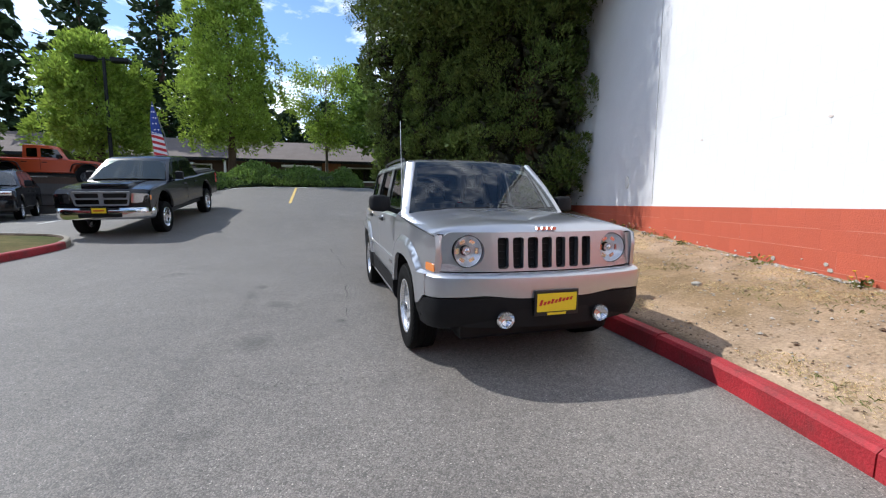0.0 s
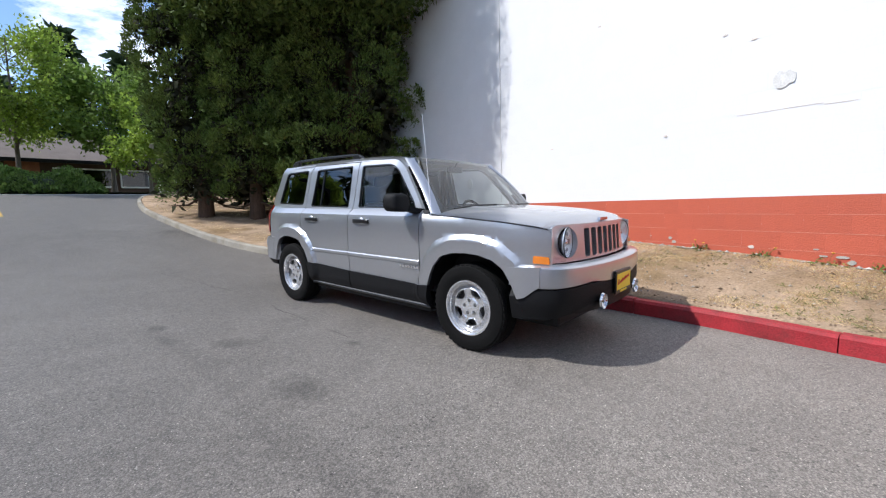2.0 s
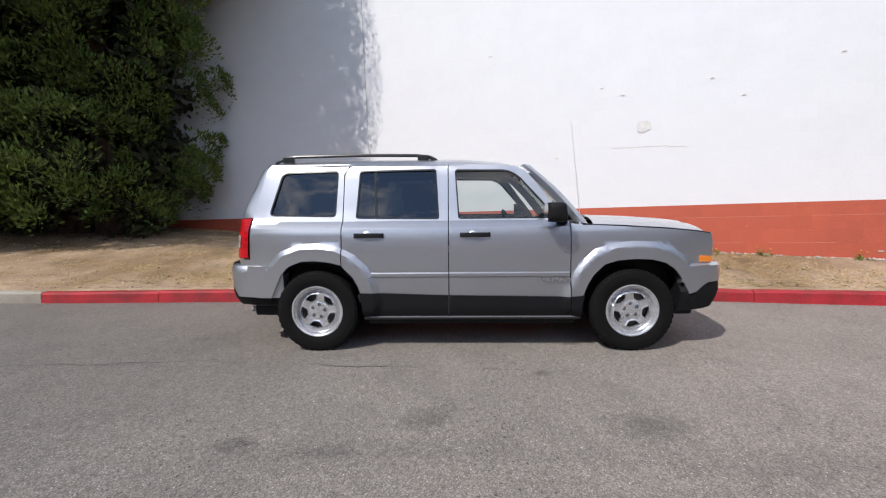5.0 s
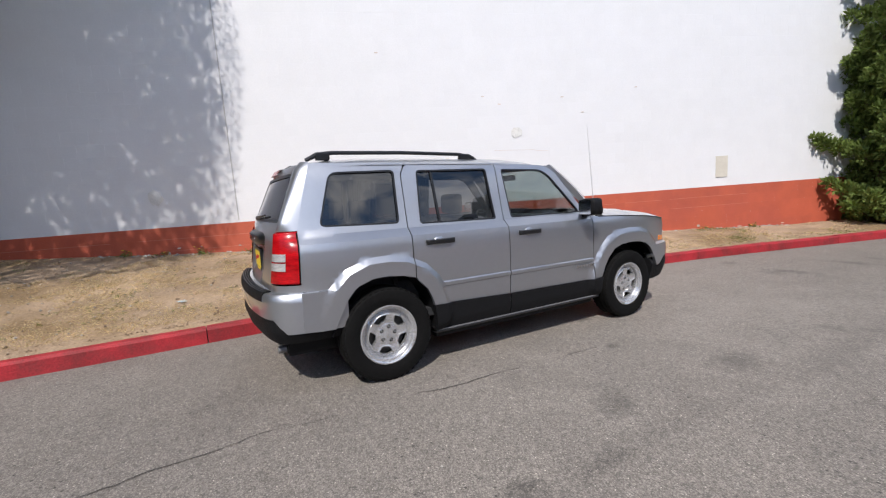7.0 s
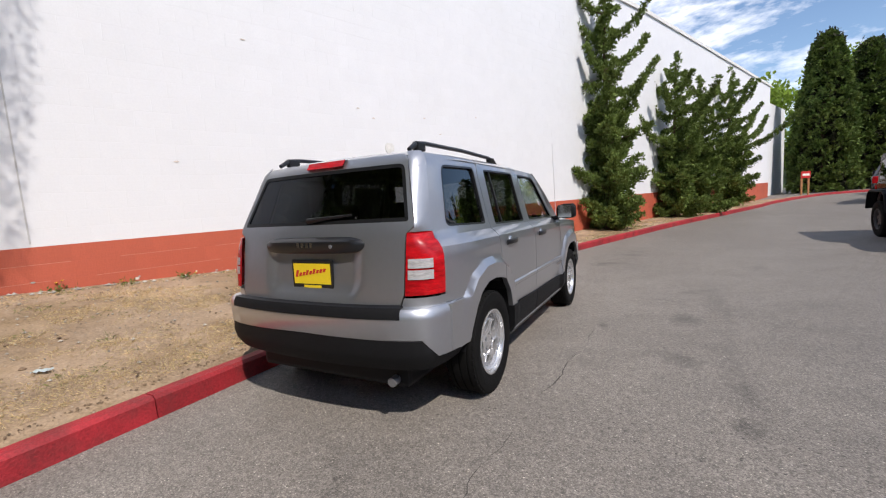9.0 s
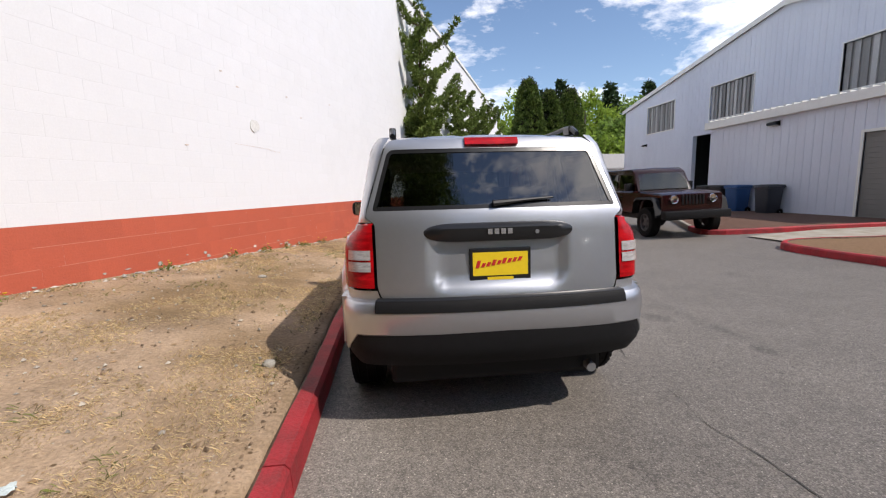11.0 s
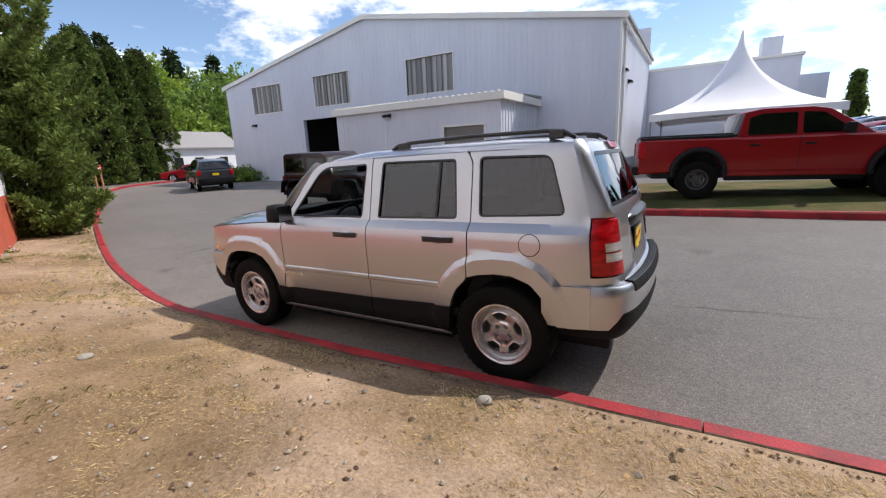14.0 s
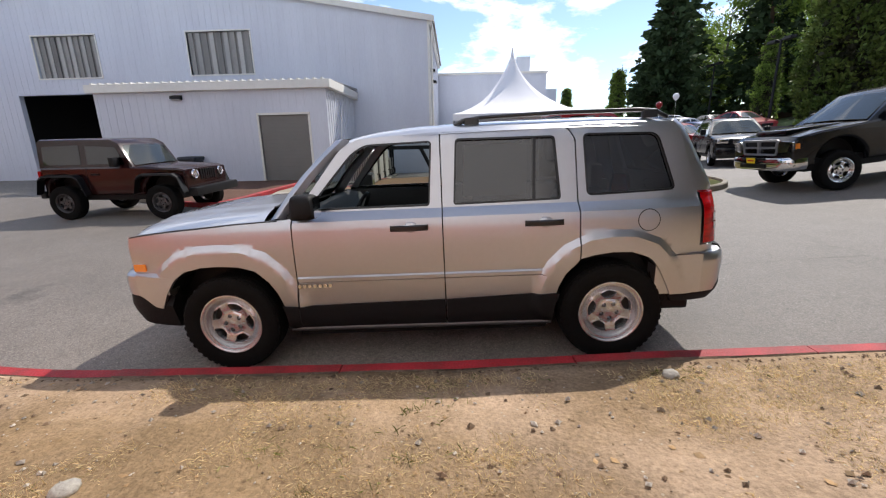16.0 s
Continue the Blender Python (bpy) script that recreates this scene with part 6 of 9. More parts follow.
for k in range(4):
    condenser(pose(-11.35 - 1.32 * k, -2.98, 0.16), 1.1 if k < 3 else 0.75)
M_POT = mat("weathered_planter", (0.36, 0.30, 0.24), 0.9, var=0.2)
pot = thing("planter_tub", "weathered square planter tub with dry soil", "planter", pose(-11.6, 0.1, 0.2))
part("tub", loft([[Vector((x, y, z)) for x, y in rounded([(-w, -w), (w, -w), (w, w), (-w, w)], 0.05, 3)] for w, z in ((0.3, 0), (0.38, 0.55), (0.42, 0.56), (0.42, 0.64), (0.36, 0.64), (0.36, 0.55))], closed=True, caps=True), M_POT, pot, smooth=30)
rack = thing("dark_rack", "dark steel frame leaning by the building", "rack", pose(-15.8, -1.6, 0.1))
for a, b in (((0, -0.9, 0), (0, -0.9, 1.2)), ((0.0, 1.0, 0.0), (0, 0.4, 1.2)), ((0, -1.0, 1.2), (0, 1.1, 1.2)), ((0.6, -0.9, 0), (0.6, -0.9, 1.2)), ((0.6, 1.0, 0), (0.6, 0.4, 1.2)), ((0.6, -1.0, 1.2), (0.6, 1.1, 1.2))):
    part("bar", tube([a, b], 0.06, 6), M_BLACK, rack)
part("shelf", box((-0.05, -1.0, 1.2), (0.65, 1.1, 1.3), 0.02), M_BLACK, rack)

# ---------------------------------------------------------------- islands and their kerbs
def closed_island(name, line, top, label, material, kerb_label, mat_of):
    """A kerbed bed: its kerb stones round a raised sheet."""
    k = thing("kerb", kerb_label, "kerb", kind="structure")
    kerb_run("kerb", line, ground_z, k, mat_of, piece=1.6, height=0.14, width=0.15)
    inner = []
    for i, p in enumerate(line):
        d = (line[min(i + 1, len(line) - 1)] - line[max(i - 1, 0)]).normalized()
        inner.append(p + Vector((d.y, -d.x)) * 0.12)
    c = sum(inner, Vector((0, 0))) / len(inner)
    verts, faces = [], []
    rings = 8
    for r in range(rings + 1):
        for p in inner:
            q = p.lerp(c, r / rings)
            verts.append((q.x, q.y, ground_z(q.x, q.y) + 0.11 + top * (1 - (1 - r / rings) ** 2) + 0.02 * noise.noise(Vector((q.x, q.y, 0)))))
    n = len(inner)
    for r in range(rings):
        for i in range(n):
            j = (i + 1) % n
            faces.append((r * n + i, r * n + j, (r + 1) * n + j, (r + 1) * n + i))
    return tagged(mesh_from(name, verts, faces, material, smooth=True), label, "ground", kind="structure")


isl_a = spline([(-13.0, -2.4), (-9.9, -3.4), (-8.0, -3.95), (-7.15, -3.6), (-6.9, -2.5), (-6.85, -1.0), (-6.9, 2.0), (-6.7, 5.0), (-6.75, 6.3), (-7.3, 7.2), (-8.4, 7.5), (-10.5, 7.4), (-13.0, 7.0)], 0.25)
isl_a = isl_a[::-1]
lawn = closed_island("lawn_island", isl_a, 0.08, "patchy lawn with bare bark-strewn soil at one end", M_LAWN_ISLAND, "red-painted kerb round the lawn island", lambda p: M_CONCRETE if p.y > 6.6 else M_KERB_RED)
isl_b = spline([(-13.0, -14.0), (-11.7, -13.7), (-10.2, -12.2), (-8.4, -8.6), (-7.5, -6.6), (-7.7, -6.0), (-9.0, -5.7), (-13.0, -5.2)], 0.25)[::-1]
M_BARKBED = mat("bark_mulch", (0.11, 0.055, 0.035), 0.95, var=0.4, scale=6, fine=40, bump=0.8)
bed = closed_island("mulch_bed", isl_b, 0.02, "bed of dark bark mulch before the lean-to", M_BARKBED, "kerb round the mulch bed with a red end", lambda p: M_KERB_RED if p.y > -7.6 else M_CONCRETE)
path_ = tagged(finish(loft([[Vector((x, y0 + (x + 13) * 0.12, ground_z(x, y0) + 0.035)) for x in np.linspace(-13.0, -7.9, 8)] for y0 in (-5.9, -4.45)]), "concrete_path", M_CONCRETE), "pale concrete path to the roller door", "path", kind="structure")

# painted bay lines on the asphalt
def road_line(a, b, w, m, label):
    a, b = Vector(a), Vector(b)
    n = Vector((-(b - a).y, (b - a).x)).normalized() * w / 2
    rows = []
    for k in range(13):
        p = a.lerp(b, k / 12)
        rows.append([Vector((q.x, q.y, ground_z(q.x, q.y) + 0.006)) for q in (p + n, p - n)])
    return tagged(finish(loft(rows), "bay_line", m), label, "road marking", group="bay lines", kind="structure")


road_line((-2.72, 14.0), (-2.75, 20.2), 0.11, M_YELLOW, "worn yellow parking bay line")
road_line((-14.0, 20.15), (2.4, 20.2), 0.12, M_WHITE_LINE, "pale edge line below the hedge")
for k in range(4):
    road_line((-9.5 - 2.6 * k, 10.5), (-9.0 - 2.6 * k, 15.5), 0.1, M_WHITE_LINE, "worn white parking bay line")

# ---------------------------------------------------------------- party tent
M_TENT = mat("white_tent_fabric", (0.82, 0.82, 0.84), 0.7, var=0.03, scale=2)
tent = thing("marquee_tent", "white high-peak marquee tent beside the building", "tent", pose(-23.6, 3.85, 0.2))
H, E0, PK = 3.6, 2.75, 6.55
rows = []
for r in range(13):
    t = r / 12
    half = H * (1 - t) ** 1.35 + 0.06 * t
    z = E0 + (PK - 0.2 - E0) * (t ** 1.45 * 0.85 + 0.15 * t) - 0.0
    ring = []
    for k in range(32):
        a = k / 32 * 4
        side, f = int(a), a - int(a)
        p = [(-1 + 2 * f, -1), (1, -1 + 2 * f), (1 - 2 * f, 1), (-1, 1 - 2 * f)][side]
        rr = 1 + t * (1 / max(1e-6, math.hypot(*p)) - 1)
        sag = 0.1 * (1 - (2 * f - 1) ** 2) * (1 - t) * t * 3
        ring.append(Vector((p[0] * half * rr * (1 - sag), p[1] * half * rr * (1 - sag), z)))
    rows.append(ring)
part("canopy", loft(rows, closed=True, caps=False), M_TENT, tent, smooth=60)
part("peak_cap", tube([(0, 0, PK - 0.3), (0, 0, PK + 0.1)], [0.09, 0.03], 10), M_TENT, tent)
for k, (sx, sy) in enumerate(((1, 0), (-1, 0), (0, 1), (0, -1))):
    if sx:
        row = [[Vector((sx * (H + 0.01), y, E0 - 0.34 * (0.55 + 0.45 * abs(2 * i / 16 - 1) ** 2) * t)) for i, y in enumerate(np.linspace(-H, H, 17))] for t in (0, 1)]
    else:
        row = [[Vector((x, sy * (H + 0.01), E0 - 0.34 * (0.55 + 0.45 * abs(2 * i / 16 - 1) ** 2) * t)) for i, x in enumerate(np.linspace(-H, H, 17))] for t in (0, 1)]
    part("valance", loft(row), M_TENT, tent)
for sx in (-1, 1):
    for sy in (-1, 1):
        part("leg", tube([(sx * (H - 0.08), sy * (H - 0.08), 0.05), (sx * (H - 0.08), sy * (H - 0.08), E0)], 0.045, 8), M_STEEL, tent)

# ---------------------------------------------------------------- trees
def mesh_np(name, verts, quads, material, parent=None, label=""):
    me = bpy.data.meshes.new(name)
    me.vertices.add(len(verts))
    me.vertices.foreach_set("co", np.ascontiguousarray(verts, dtype=np.float32).ravel())
    n = len(quads)
    me.loops.add(n * 4)
    me.loops.foreach_set("vertex_index", np.ascontiguousarray(quads, dtype=np.int32).ravel())
    me.polygons.add(n)
    me.polygons.foreach_set("loop_start", np.arange(0, n * 4, 4, dtype=np.int32))
    me.update(calc_edges=True)
    me.materials.append(material)
    ob = new(name, me)
    if parent is not None:
        ob.parent = parent
    if label:
        ob["label"] = label
    return ob


def sprays(centres, count, spread, size, rng, outward=None, lift=0.25, long=2.2):
    """Small folded leaf shards scattered round each centre; outward: the way each clump faces."""
    c = np.repeat(np.asarray(centres, float), count, axis=0)
    n = len(c)
    spread = np.repeat(np.broadcast_to(spread, (len(centres),)), count)[:, None]
    size = np.repeat(np.broadcast_to(size, (len(centres),)), count)[:, None] * rng.uniform(0.6, 1.3, (n, 1))
    c = c + rng.normal(0, 1, (n, 3)) * spread * (1, 1, 0.8)
    d = rng.normal(0, 1, (n, 3))
    if outward is not None:
        d = d * 0.75 + np.repeat(np.asarray(outward, float), count, axis=0) * 1.1
    d[:, 2] += lift
    d /= np.linalg.norm(d, axis=1, keepdims=True)
    a = np.cross(d, rng.normal(0, 1, (n, 3)))
    a /= np.linalg.norm(a, axis=1, keepdims=True)
    up = np.cross(a, d)
    v = np.stack([c, c + d * size * long * 0.5 + a * size * 0.5 + up * size * 0.12, c + d * size * long, c + d * size * long * 0.5 - a * size * 0.5 + up * size * 0.12], 1).reshape(-1, 3)
    return v, np.arange(len(v)).reshape(-1, 4)


def join_sprays(parts):
    vs, qs, k = [], [], 0
    for v, q in parts:
        vs.append(v)
        qs.append(q + k)
        k += len(v)
    return np.concatenate(vs), np.concatenate(qs)


def trunk_mesh(height, r0, lean, rng, limbs=(), sides=10, flare=1.5):
    bm = bmesh.new()
    pts = [Vector((lean[0] * t * t + 0.06 * math.sin(3 * t + lean[1]), lean[1] * t * t, height * t - 0.15)) for t in np.linspace(0, 1, 9)]
    add_tube(bm, pts, [r0 * (1 + (flare - 1) * max(0, 1 - 9 * t)) * (1 - 0.85 * t) for t in np.linspace(0, 1, 9)], sides)
    for a, b, r in limbs:
        mid = (Vector(a) + Vector(b)) / 2 + Vector((0, 0, 0.12 * (Vector(b) - Vector(a)).length * (1 if b[2] > a[2] else -1)))
        add_tube(bm, [a, mid, b], [r, r * 0.7, r * 0.25], 6)
    return bm


def tree(name, label, x, y, z, trunk, crown_parts, bark, leaf, group=""):
    t = thing(name, label, "tree", pose(x, y, z), group)
    part("trunk", trunk, bark, t, smooth=50)
    v, q = join_sprays(crown_parts)
    mesh_np("crown", v, q, leaf, t)
    return t


def tufts(centres, outs, rad, per, size, rng, long=2.0, lift=0.3):
    """Rounded foliage pads: shards that radiate from each centre, mostly to its outer side."""
    n = len(centres)
    c = np.repeat(np.asarray(centres, float), per, axis=0)
    o = np.repeat(np.asarray(outs, float), per, axis=0)
    r = np.repeat(np.broadcast_to(rad, (n,)), per)[:, None]
    d = rng.normal(0, 1, (n * per, 3)) * 0.62 + o * 0.85
    d /= np.linalg.norm(d, axis=1, keepdims=True)
    c = c + d * r * rng.uniform(0.25, 1.0, (n * per, 1)) ** 0.5
    d2 = d + rng.normal(0, 0.4, d.shape) + (0, 0, lift)
    d2 /= np.linalg.norm(d2, axis=1, keepdims=True)
    a = np.cross(d2, rng.normal(0, 1, d.shape))
    a /= np.linalg.norm(a, axis=1, keepdims=True)
    up = np.cross(a, d2)
    sz = size * rng.uniform(0.6, 1.3, (n * per, 1))
    v = np.stack([c, c + d2 * sz * long * 0.5 + a * sz * 0.5 + up * sz * 0.12, c + d2 * sz * long, c + d2 * sz * long * 0.5 - a * sz * 0.5 + up * sz * 0.12], 1).reshape(-1, 3)
    return v, np.arange(len(v)).reshape(-1, 4)


# inner twig shards, coloured near-black so shade is painted into the crown's hollows
M_TWIG_SHADE = mat("shaded_twigs", (0.035, 0.036, 0.016), 0.95, var=0.3, per_piece=0.3)


def columnar_conifer(x, y, z, height, radius, base, seed, label, clumps=900, per=16, size=0.13, leaf=None, bulge=0.35, group="conifers by the wall", low_limbs=0, pad=0.3, kind_name="conifer", limb_len=1.1, inner=True, skirt=0.72, taper=1.7, ragged=0.0, lumps=1.0, long=2.0, lift=0.3):
    """A dense conifer: rounded pads of foliage over a tall cone with dark hollows between them."""
    rng = np.random.default_rng(seed)
    lobes = rng.uniform(0, 2 * math.pi, 9)
    h = base + (height - base) * rng.uniform(0, 1, clumps)
    t = (h - base) / (height - base)
    prof = np.sqrt(np.clip(1 - t ** taper, 0, 1)) * np.clip(skirt + t / bulge * (1 - skirt), 0, 1)
    ang = rng.uniform(0, 2 * math.pi, clumps)
    lump = 1 + lumps * (0.14 * np.sin(ang * 3 + lobes[0] + h * 0.8) + 0.1 * np.sin(ang * 5 + lobes[1] - h * 1.9) + 0.07 * np.sin(h * 3.1 + lobes[2] + ang * 2))
    r = radius * prof * lump * rng.choice([1.0, 0.87, 0.72], clumps, p=[0.5, 0.28, 0.22])
    r = r * rng.uniform(1 - ragged, 1 + ragged * 0.6, clumps)
    c = np.stack([r * np.cos(ang), r * np.sin(ang), h], 1)
    out = np.stack([np.cos(ang), np.sin(ang), np.full(clumps, 0.45)], 1)
    parts_ = [tufts(c, out, pad * rng.uniform(0.6, 1.3, clumps), per, size, rng, long, lift)]
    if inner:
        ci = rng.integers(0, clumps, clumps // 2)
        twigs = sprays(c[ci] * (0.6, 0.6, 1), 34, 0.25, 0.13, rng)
    else:
        ci = rng.integers(0, clumps, clumps // 2)
        parts_.append(sprays(c[ci] * (0.6, 0.6, 1), 14, 0.5, size, rng))
    limbs = []
    for k in range(low_limbs):
        a = rng.uniform(0, 6.28)
        limbs.append(((0, 0, rng.uniform(0.5, 0.9)), (limb_len * math.cos(a), limb_len * math.sin(a), rng.uniform(0.25, 0.9)), 0.045))
    t_ = tree(kind_name, label, x, y, z, trunk_mesh(height * 0.9, 0.16 * radius ** 0.5, (0.1, -0.1), rng, limbs, 10, 1.35), parts_, M_BARK, leaf or M_LEAF_DARK, group)
    # dark inner shards put shade between the pads into the colour
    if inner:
        mesh_np("inner_crown", *twigs, M_TWIG_SHADE, t_, "dead brown twigs inside the crown")
    return t_


def fir(x, y, z, height, radius, seed, label, leaf, levels=26, size=0.3, per=9, group="far firs"):
    """A ragged fir: whorls of drooping branches with gaps between them."""
    rng = np.random.default_rng(seed)
    cs, outs, limbs = [], [], []
    for k in range(levels):
        t = (k + rng.uniform(-0.3, 0.3)) / levels
        hz = height * (0.1 + 0.88 * t)
        n = int(rng.integers(5, 9))
        a0 = rng.uniform(0, 6.28)
        for j in range(n):
            a = a0 + 6.28 * j / n + rng.uniform(-0.3, 0.3)
            ln = radius * (1 - t) ** 0.85 * rng.uniform(0.55, 1.15) + 0.15
            steps = max(2, int(ln / (size * 1.3)))
            for s_ in range(1, steps + 1):
                f = s_ / steps
                cs.append((math.cos(a) * ln * f, math.sin(a) * ln * f, hz - 0.22 * ln * f + 0.1 * ln * f * f))
                outs.append((math.cos(a), math.sin(a), -0.1))
            if j % 2 == 0:
                limbs.append(((0, 0, hz), (math.cos(a) * ln * 0.8, math.sin(a) * ln * 0.8, hz - 0.15 * ln), 0.05))
    v = sprays(np.array(cs), per, size * 0.42, size, rng, np.array(outs), -0.05, 1.9)
    return tree("fir", label, x, y, z, trunk_mesh(height, 0.02 * height + 0.05, (0, 0), rng, limbs[:30], 8), [v], M_BARK, leaf, group)


def broadleaf(x, y, z, height, radius, base, seed, label, leaf, clumps=420, per=14, size=0.16, trunk_r=0.16, group="leafy trees", slim=1.0, gaps=0.0):
    """A leafy tree: limbs fork from the trunk and carry leaf clumps with gaps and an uneven outline."""
    rng = np.random.default_rng(seed)
    limbs, cs, outs = [], [], []
    mid = (height + base) / 2
    for k in range(26):
        t = rng.uniform(0.05, 0.95)
        a = rng.uniform(0, 6.28)
        hz = base + (height - base) * t
        ln = radius * slim * math.sqrt(max(0.04, 1 - (2 * t - 0.85) ** 2 / 1.4)) * rng.uniform(0.75, 1.08)
        tip = (math.cos(a) * ln, math.sin(a) * ln, hz)
        root = (0, 0, max(base * 0.6, hz - ln * rng.uniform(0.5, 0.95)))
        limbs.append((root, tip, trunk_r * 0.35 * (1 - 0.6 * t)))
        for _ in range(clumps // 26):
            f = rng.uniform(0.35, 1.0) ** 0.7
            p = np.array(root) * (1 - f) + np.array(tip) * f + rng.normal(0, 0.13 * radius, 3)
            cs.append(p)
            d = p - np.array((0, 0, mid))
            outs.append(d / (np.linalg.norm(d) + 1e-6))
    v = sprays(np.array(cs), per, 0.1 * radius ** 0.8, size, rng, np.array(outs), 0.1, 1.6)
    return tree("leafy_tree", label, x, y, z, trunk_mesh(height * 0.9, trunk_r, (0.15, 0.1), rng, limbs, 9), [v], M_BARK_GREY, leaf, group)


def juniper(x, y, z, height, seed, label, lean=0.0, radius=1.0):
    """An upright twisted juniper: a full layered skirt, and above it separate thick plumes that sweep out and up to pointed tips."""
    rng = np.random.default_rng(seed)
    cs, outs, limbs, rads = [], [], [], []

    def plume(hz, a, ln, rise, r0, r1, droop):
        root = np.array((0.0, 0.0, hz))
        steps = max(3, int(ln / 0.085))
        turn = rng.uniform(-0.5, 0.5)
        for s_ in range(1, steps + 1):
            f = s_ / steps
            aa = a + turn * f
            p_ = root + np.array((math.cos(aa) * ln * f, math.sin(aa) * ln * f, rise * f ** 1.8 - droop * ln * math.sin(math.pi * f)))
            rr = r0 + (r1 - r0) * f
            for j in range(2):
                cs.append(p_ + rng.normal(0, 0.35, 3) * rr * (1, 1, 0.5))
                outs.append((math.cos(aa) * 0.75, math.sin(aa) * 0.75, 0.55))
                rads.append(rr * rng.uniform(0.75, 1.15))
        limbs.append((tuple(root - (0, 0, 0.12)), tuple(root + np.array((math.cos(a + turn * 0.5) * ln * 0.8, math.sin(a + turn * 0.5) * ln * 0.8, rise * 0.6 - droop * ln * 0.5))), 0.035))

    n = int(9 * height)
    for k in range(n):
        t = k / n
        hz = 0.08 + height * 0.5 * t
        ln = radius * (1.0 - 0.25 * t) * (0.78 + 0.3 * math.sin(hz * 5.2 + seed)) * rng.uniform(0.8, 1.15)
        plume(hz, k * 2.4 + rng.uniform(-0.4, 0.4), ln, ln * rng.uniform(0.05, 0.3), 0.2, 0.11, 0.1)
    m = int(3.0 * height)
    for k in range(m):
        t = (k + rng.uniform(-0.3, 0.3)) / m
        hz = height * (0.42 + 0.5 * t)
        ln = radius * (1.5 - 1.05 * t) * rng.choice([0.45, 0.7, 1.0, 1.45])
        plume(hz, k * 2.4 + rng.uniform(-0.5, 0.5), ln, ln * rng.uniform(0.35, 0.75), 0.2 - 0.07 * t, 0.07, 0.12)
    for s_ in range(70):
        f = s_ / 70
        cs.append((rng.normal(0, 0.06), rng.normal(0, 0.06), height * (0.3 + 0.72 * f)))
        outs.append((rng.normal(0, 0.5), rng.normal(0, 0.5), 0.8))
        rads.append(0.26 - 0.2 * f)
    v = tufts(np.array(cs), np.array(outs), np.array(rads), 34, 0.046, rng, 2.5, 0.45)
    t_ = tree("juniper", label, x, y, z, trunk_mesh(height * 0.97, 0.13, (lean, 0), rng, (), 8), [v], M_BARK, M_LEAF_PINE, "junipers along the wall")
    for a, b, r in limbs[::3]:
        part("limb", tube([a, (Vector(a) + Vector(b)) / 2 - Vector((0, 0, 0.04)), b], [r, r * 0.7, r * 0.3], 6), M_BARK, t_)
    return t_


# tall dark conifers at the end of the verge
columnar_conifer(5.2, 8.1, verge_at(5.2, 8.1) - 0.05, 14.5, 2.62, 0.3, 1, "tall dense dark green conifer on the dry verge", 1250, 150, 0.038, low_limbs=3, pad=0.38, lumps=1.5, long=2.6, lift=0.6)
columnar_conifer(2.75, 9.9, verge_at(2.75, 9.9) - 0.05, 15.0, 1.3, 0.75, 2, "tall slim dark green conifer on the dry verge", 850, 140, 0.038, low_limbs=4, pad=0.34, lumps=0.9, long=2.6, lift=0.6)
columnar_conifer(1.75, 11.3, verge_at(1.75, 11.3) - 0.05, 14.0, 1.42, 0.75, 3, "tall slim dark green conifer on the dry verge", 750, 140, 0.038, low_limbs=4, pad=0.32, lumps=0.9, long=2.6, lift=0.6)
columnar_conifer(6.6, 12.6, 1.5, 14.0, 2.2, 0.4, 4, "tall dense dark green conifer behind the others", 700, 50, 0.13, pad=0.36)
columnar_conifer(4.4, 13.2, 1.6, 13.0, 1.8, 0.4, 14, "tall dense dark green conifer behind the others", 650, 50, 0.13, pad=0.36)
# an unseen conifer added among them: bare below, its wide high crown shades the wall
rng = np.random.default_rng(15)
shade_parts = []
for n_, r0_, r1_, size_ in ((90000, 0.3, 3.85, 0.085), (90000, 3.1, 4.2, 0.02)):
    a_ = rng.uniform(0, 2 * math.pi, n_) if size_ > 0.05 else rng.uniform(2.6, 5.3, n_)
    h_ = rng.uniform(5.0, 14.5, n_)
    r_ = (r0_ + (r1_ - r0_) * rng.uniform(0, 1, n_) ** 0.8) * np.sqrt(np.clip(1 - ((h_ - 5.0) / 10.2) ** 3, 0, 1)) * (1 + 0.05 * np.sin(3 * a_ + h_))
    h_ = np.maximum(h_, 5.2 + 0.5 * np.clip((a_ > 2.4) * (r_ / 4.3), 0, 1))
    shade_parts.append(sprays(np.stack([r_ * np.cos(a_) - 1.7, r_ * np.sin(a_) - 1.4, h_], 1), 1, 0.03, size_, rng))
tree("conifer", "added conifer with a bare stem and a high crown to shade the wall", 5.3, 9.0, verge_at(5.3, 9.0) - 0.05, trunk_mesh(14.0, 0.3, (-1.7, -1.4), rng), shade_parts, M_BARK, M_LEAF_DARK, "conifers by the wall")
# twisted junipers against the wall
juniper(-0.30, -10.5, verge_at(-0.3, -10.5) - 0.03, 7.4, 5, "twisted green juniper close to the white wall", radius=1.2)
juniper(-2.3, -16.0, verge_at(-2.3, -16.0) - 0.03, 6.4, 6, "twisted green juniper close to the white wall", radius=1.1)
juniper(-3.3, -18.6, verge_at(-3.3, -18.6) - 0.03, 5.9, 7, "twisted green juniper close to the white wall", radius=1.15)
juniper(-5.0, -23.8, verge_at(-5.0, -23.8) - 0.03, 7.2, 8, "twisted green juniper close to the white wall", radius=1.35)
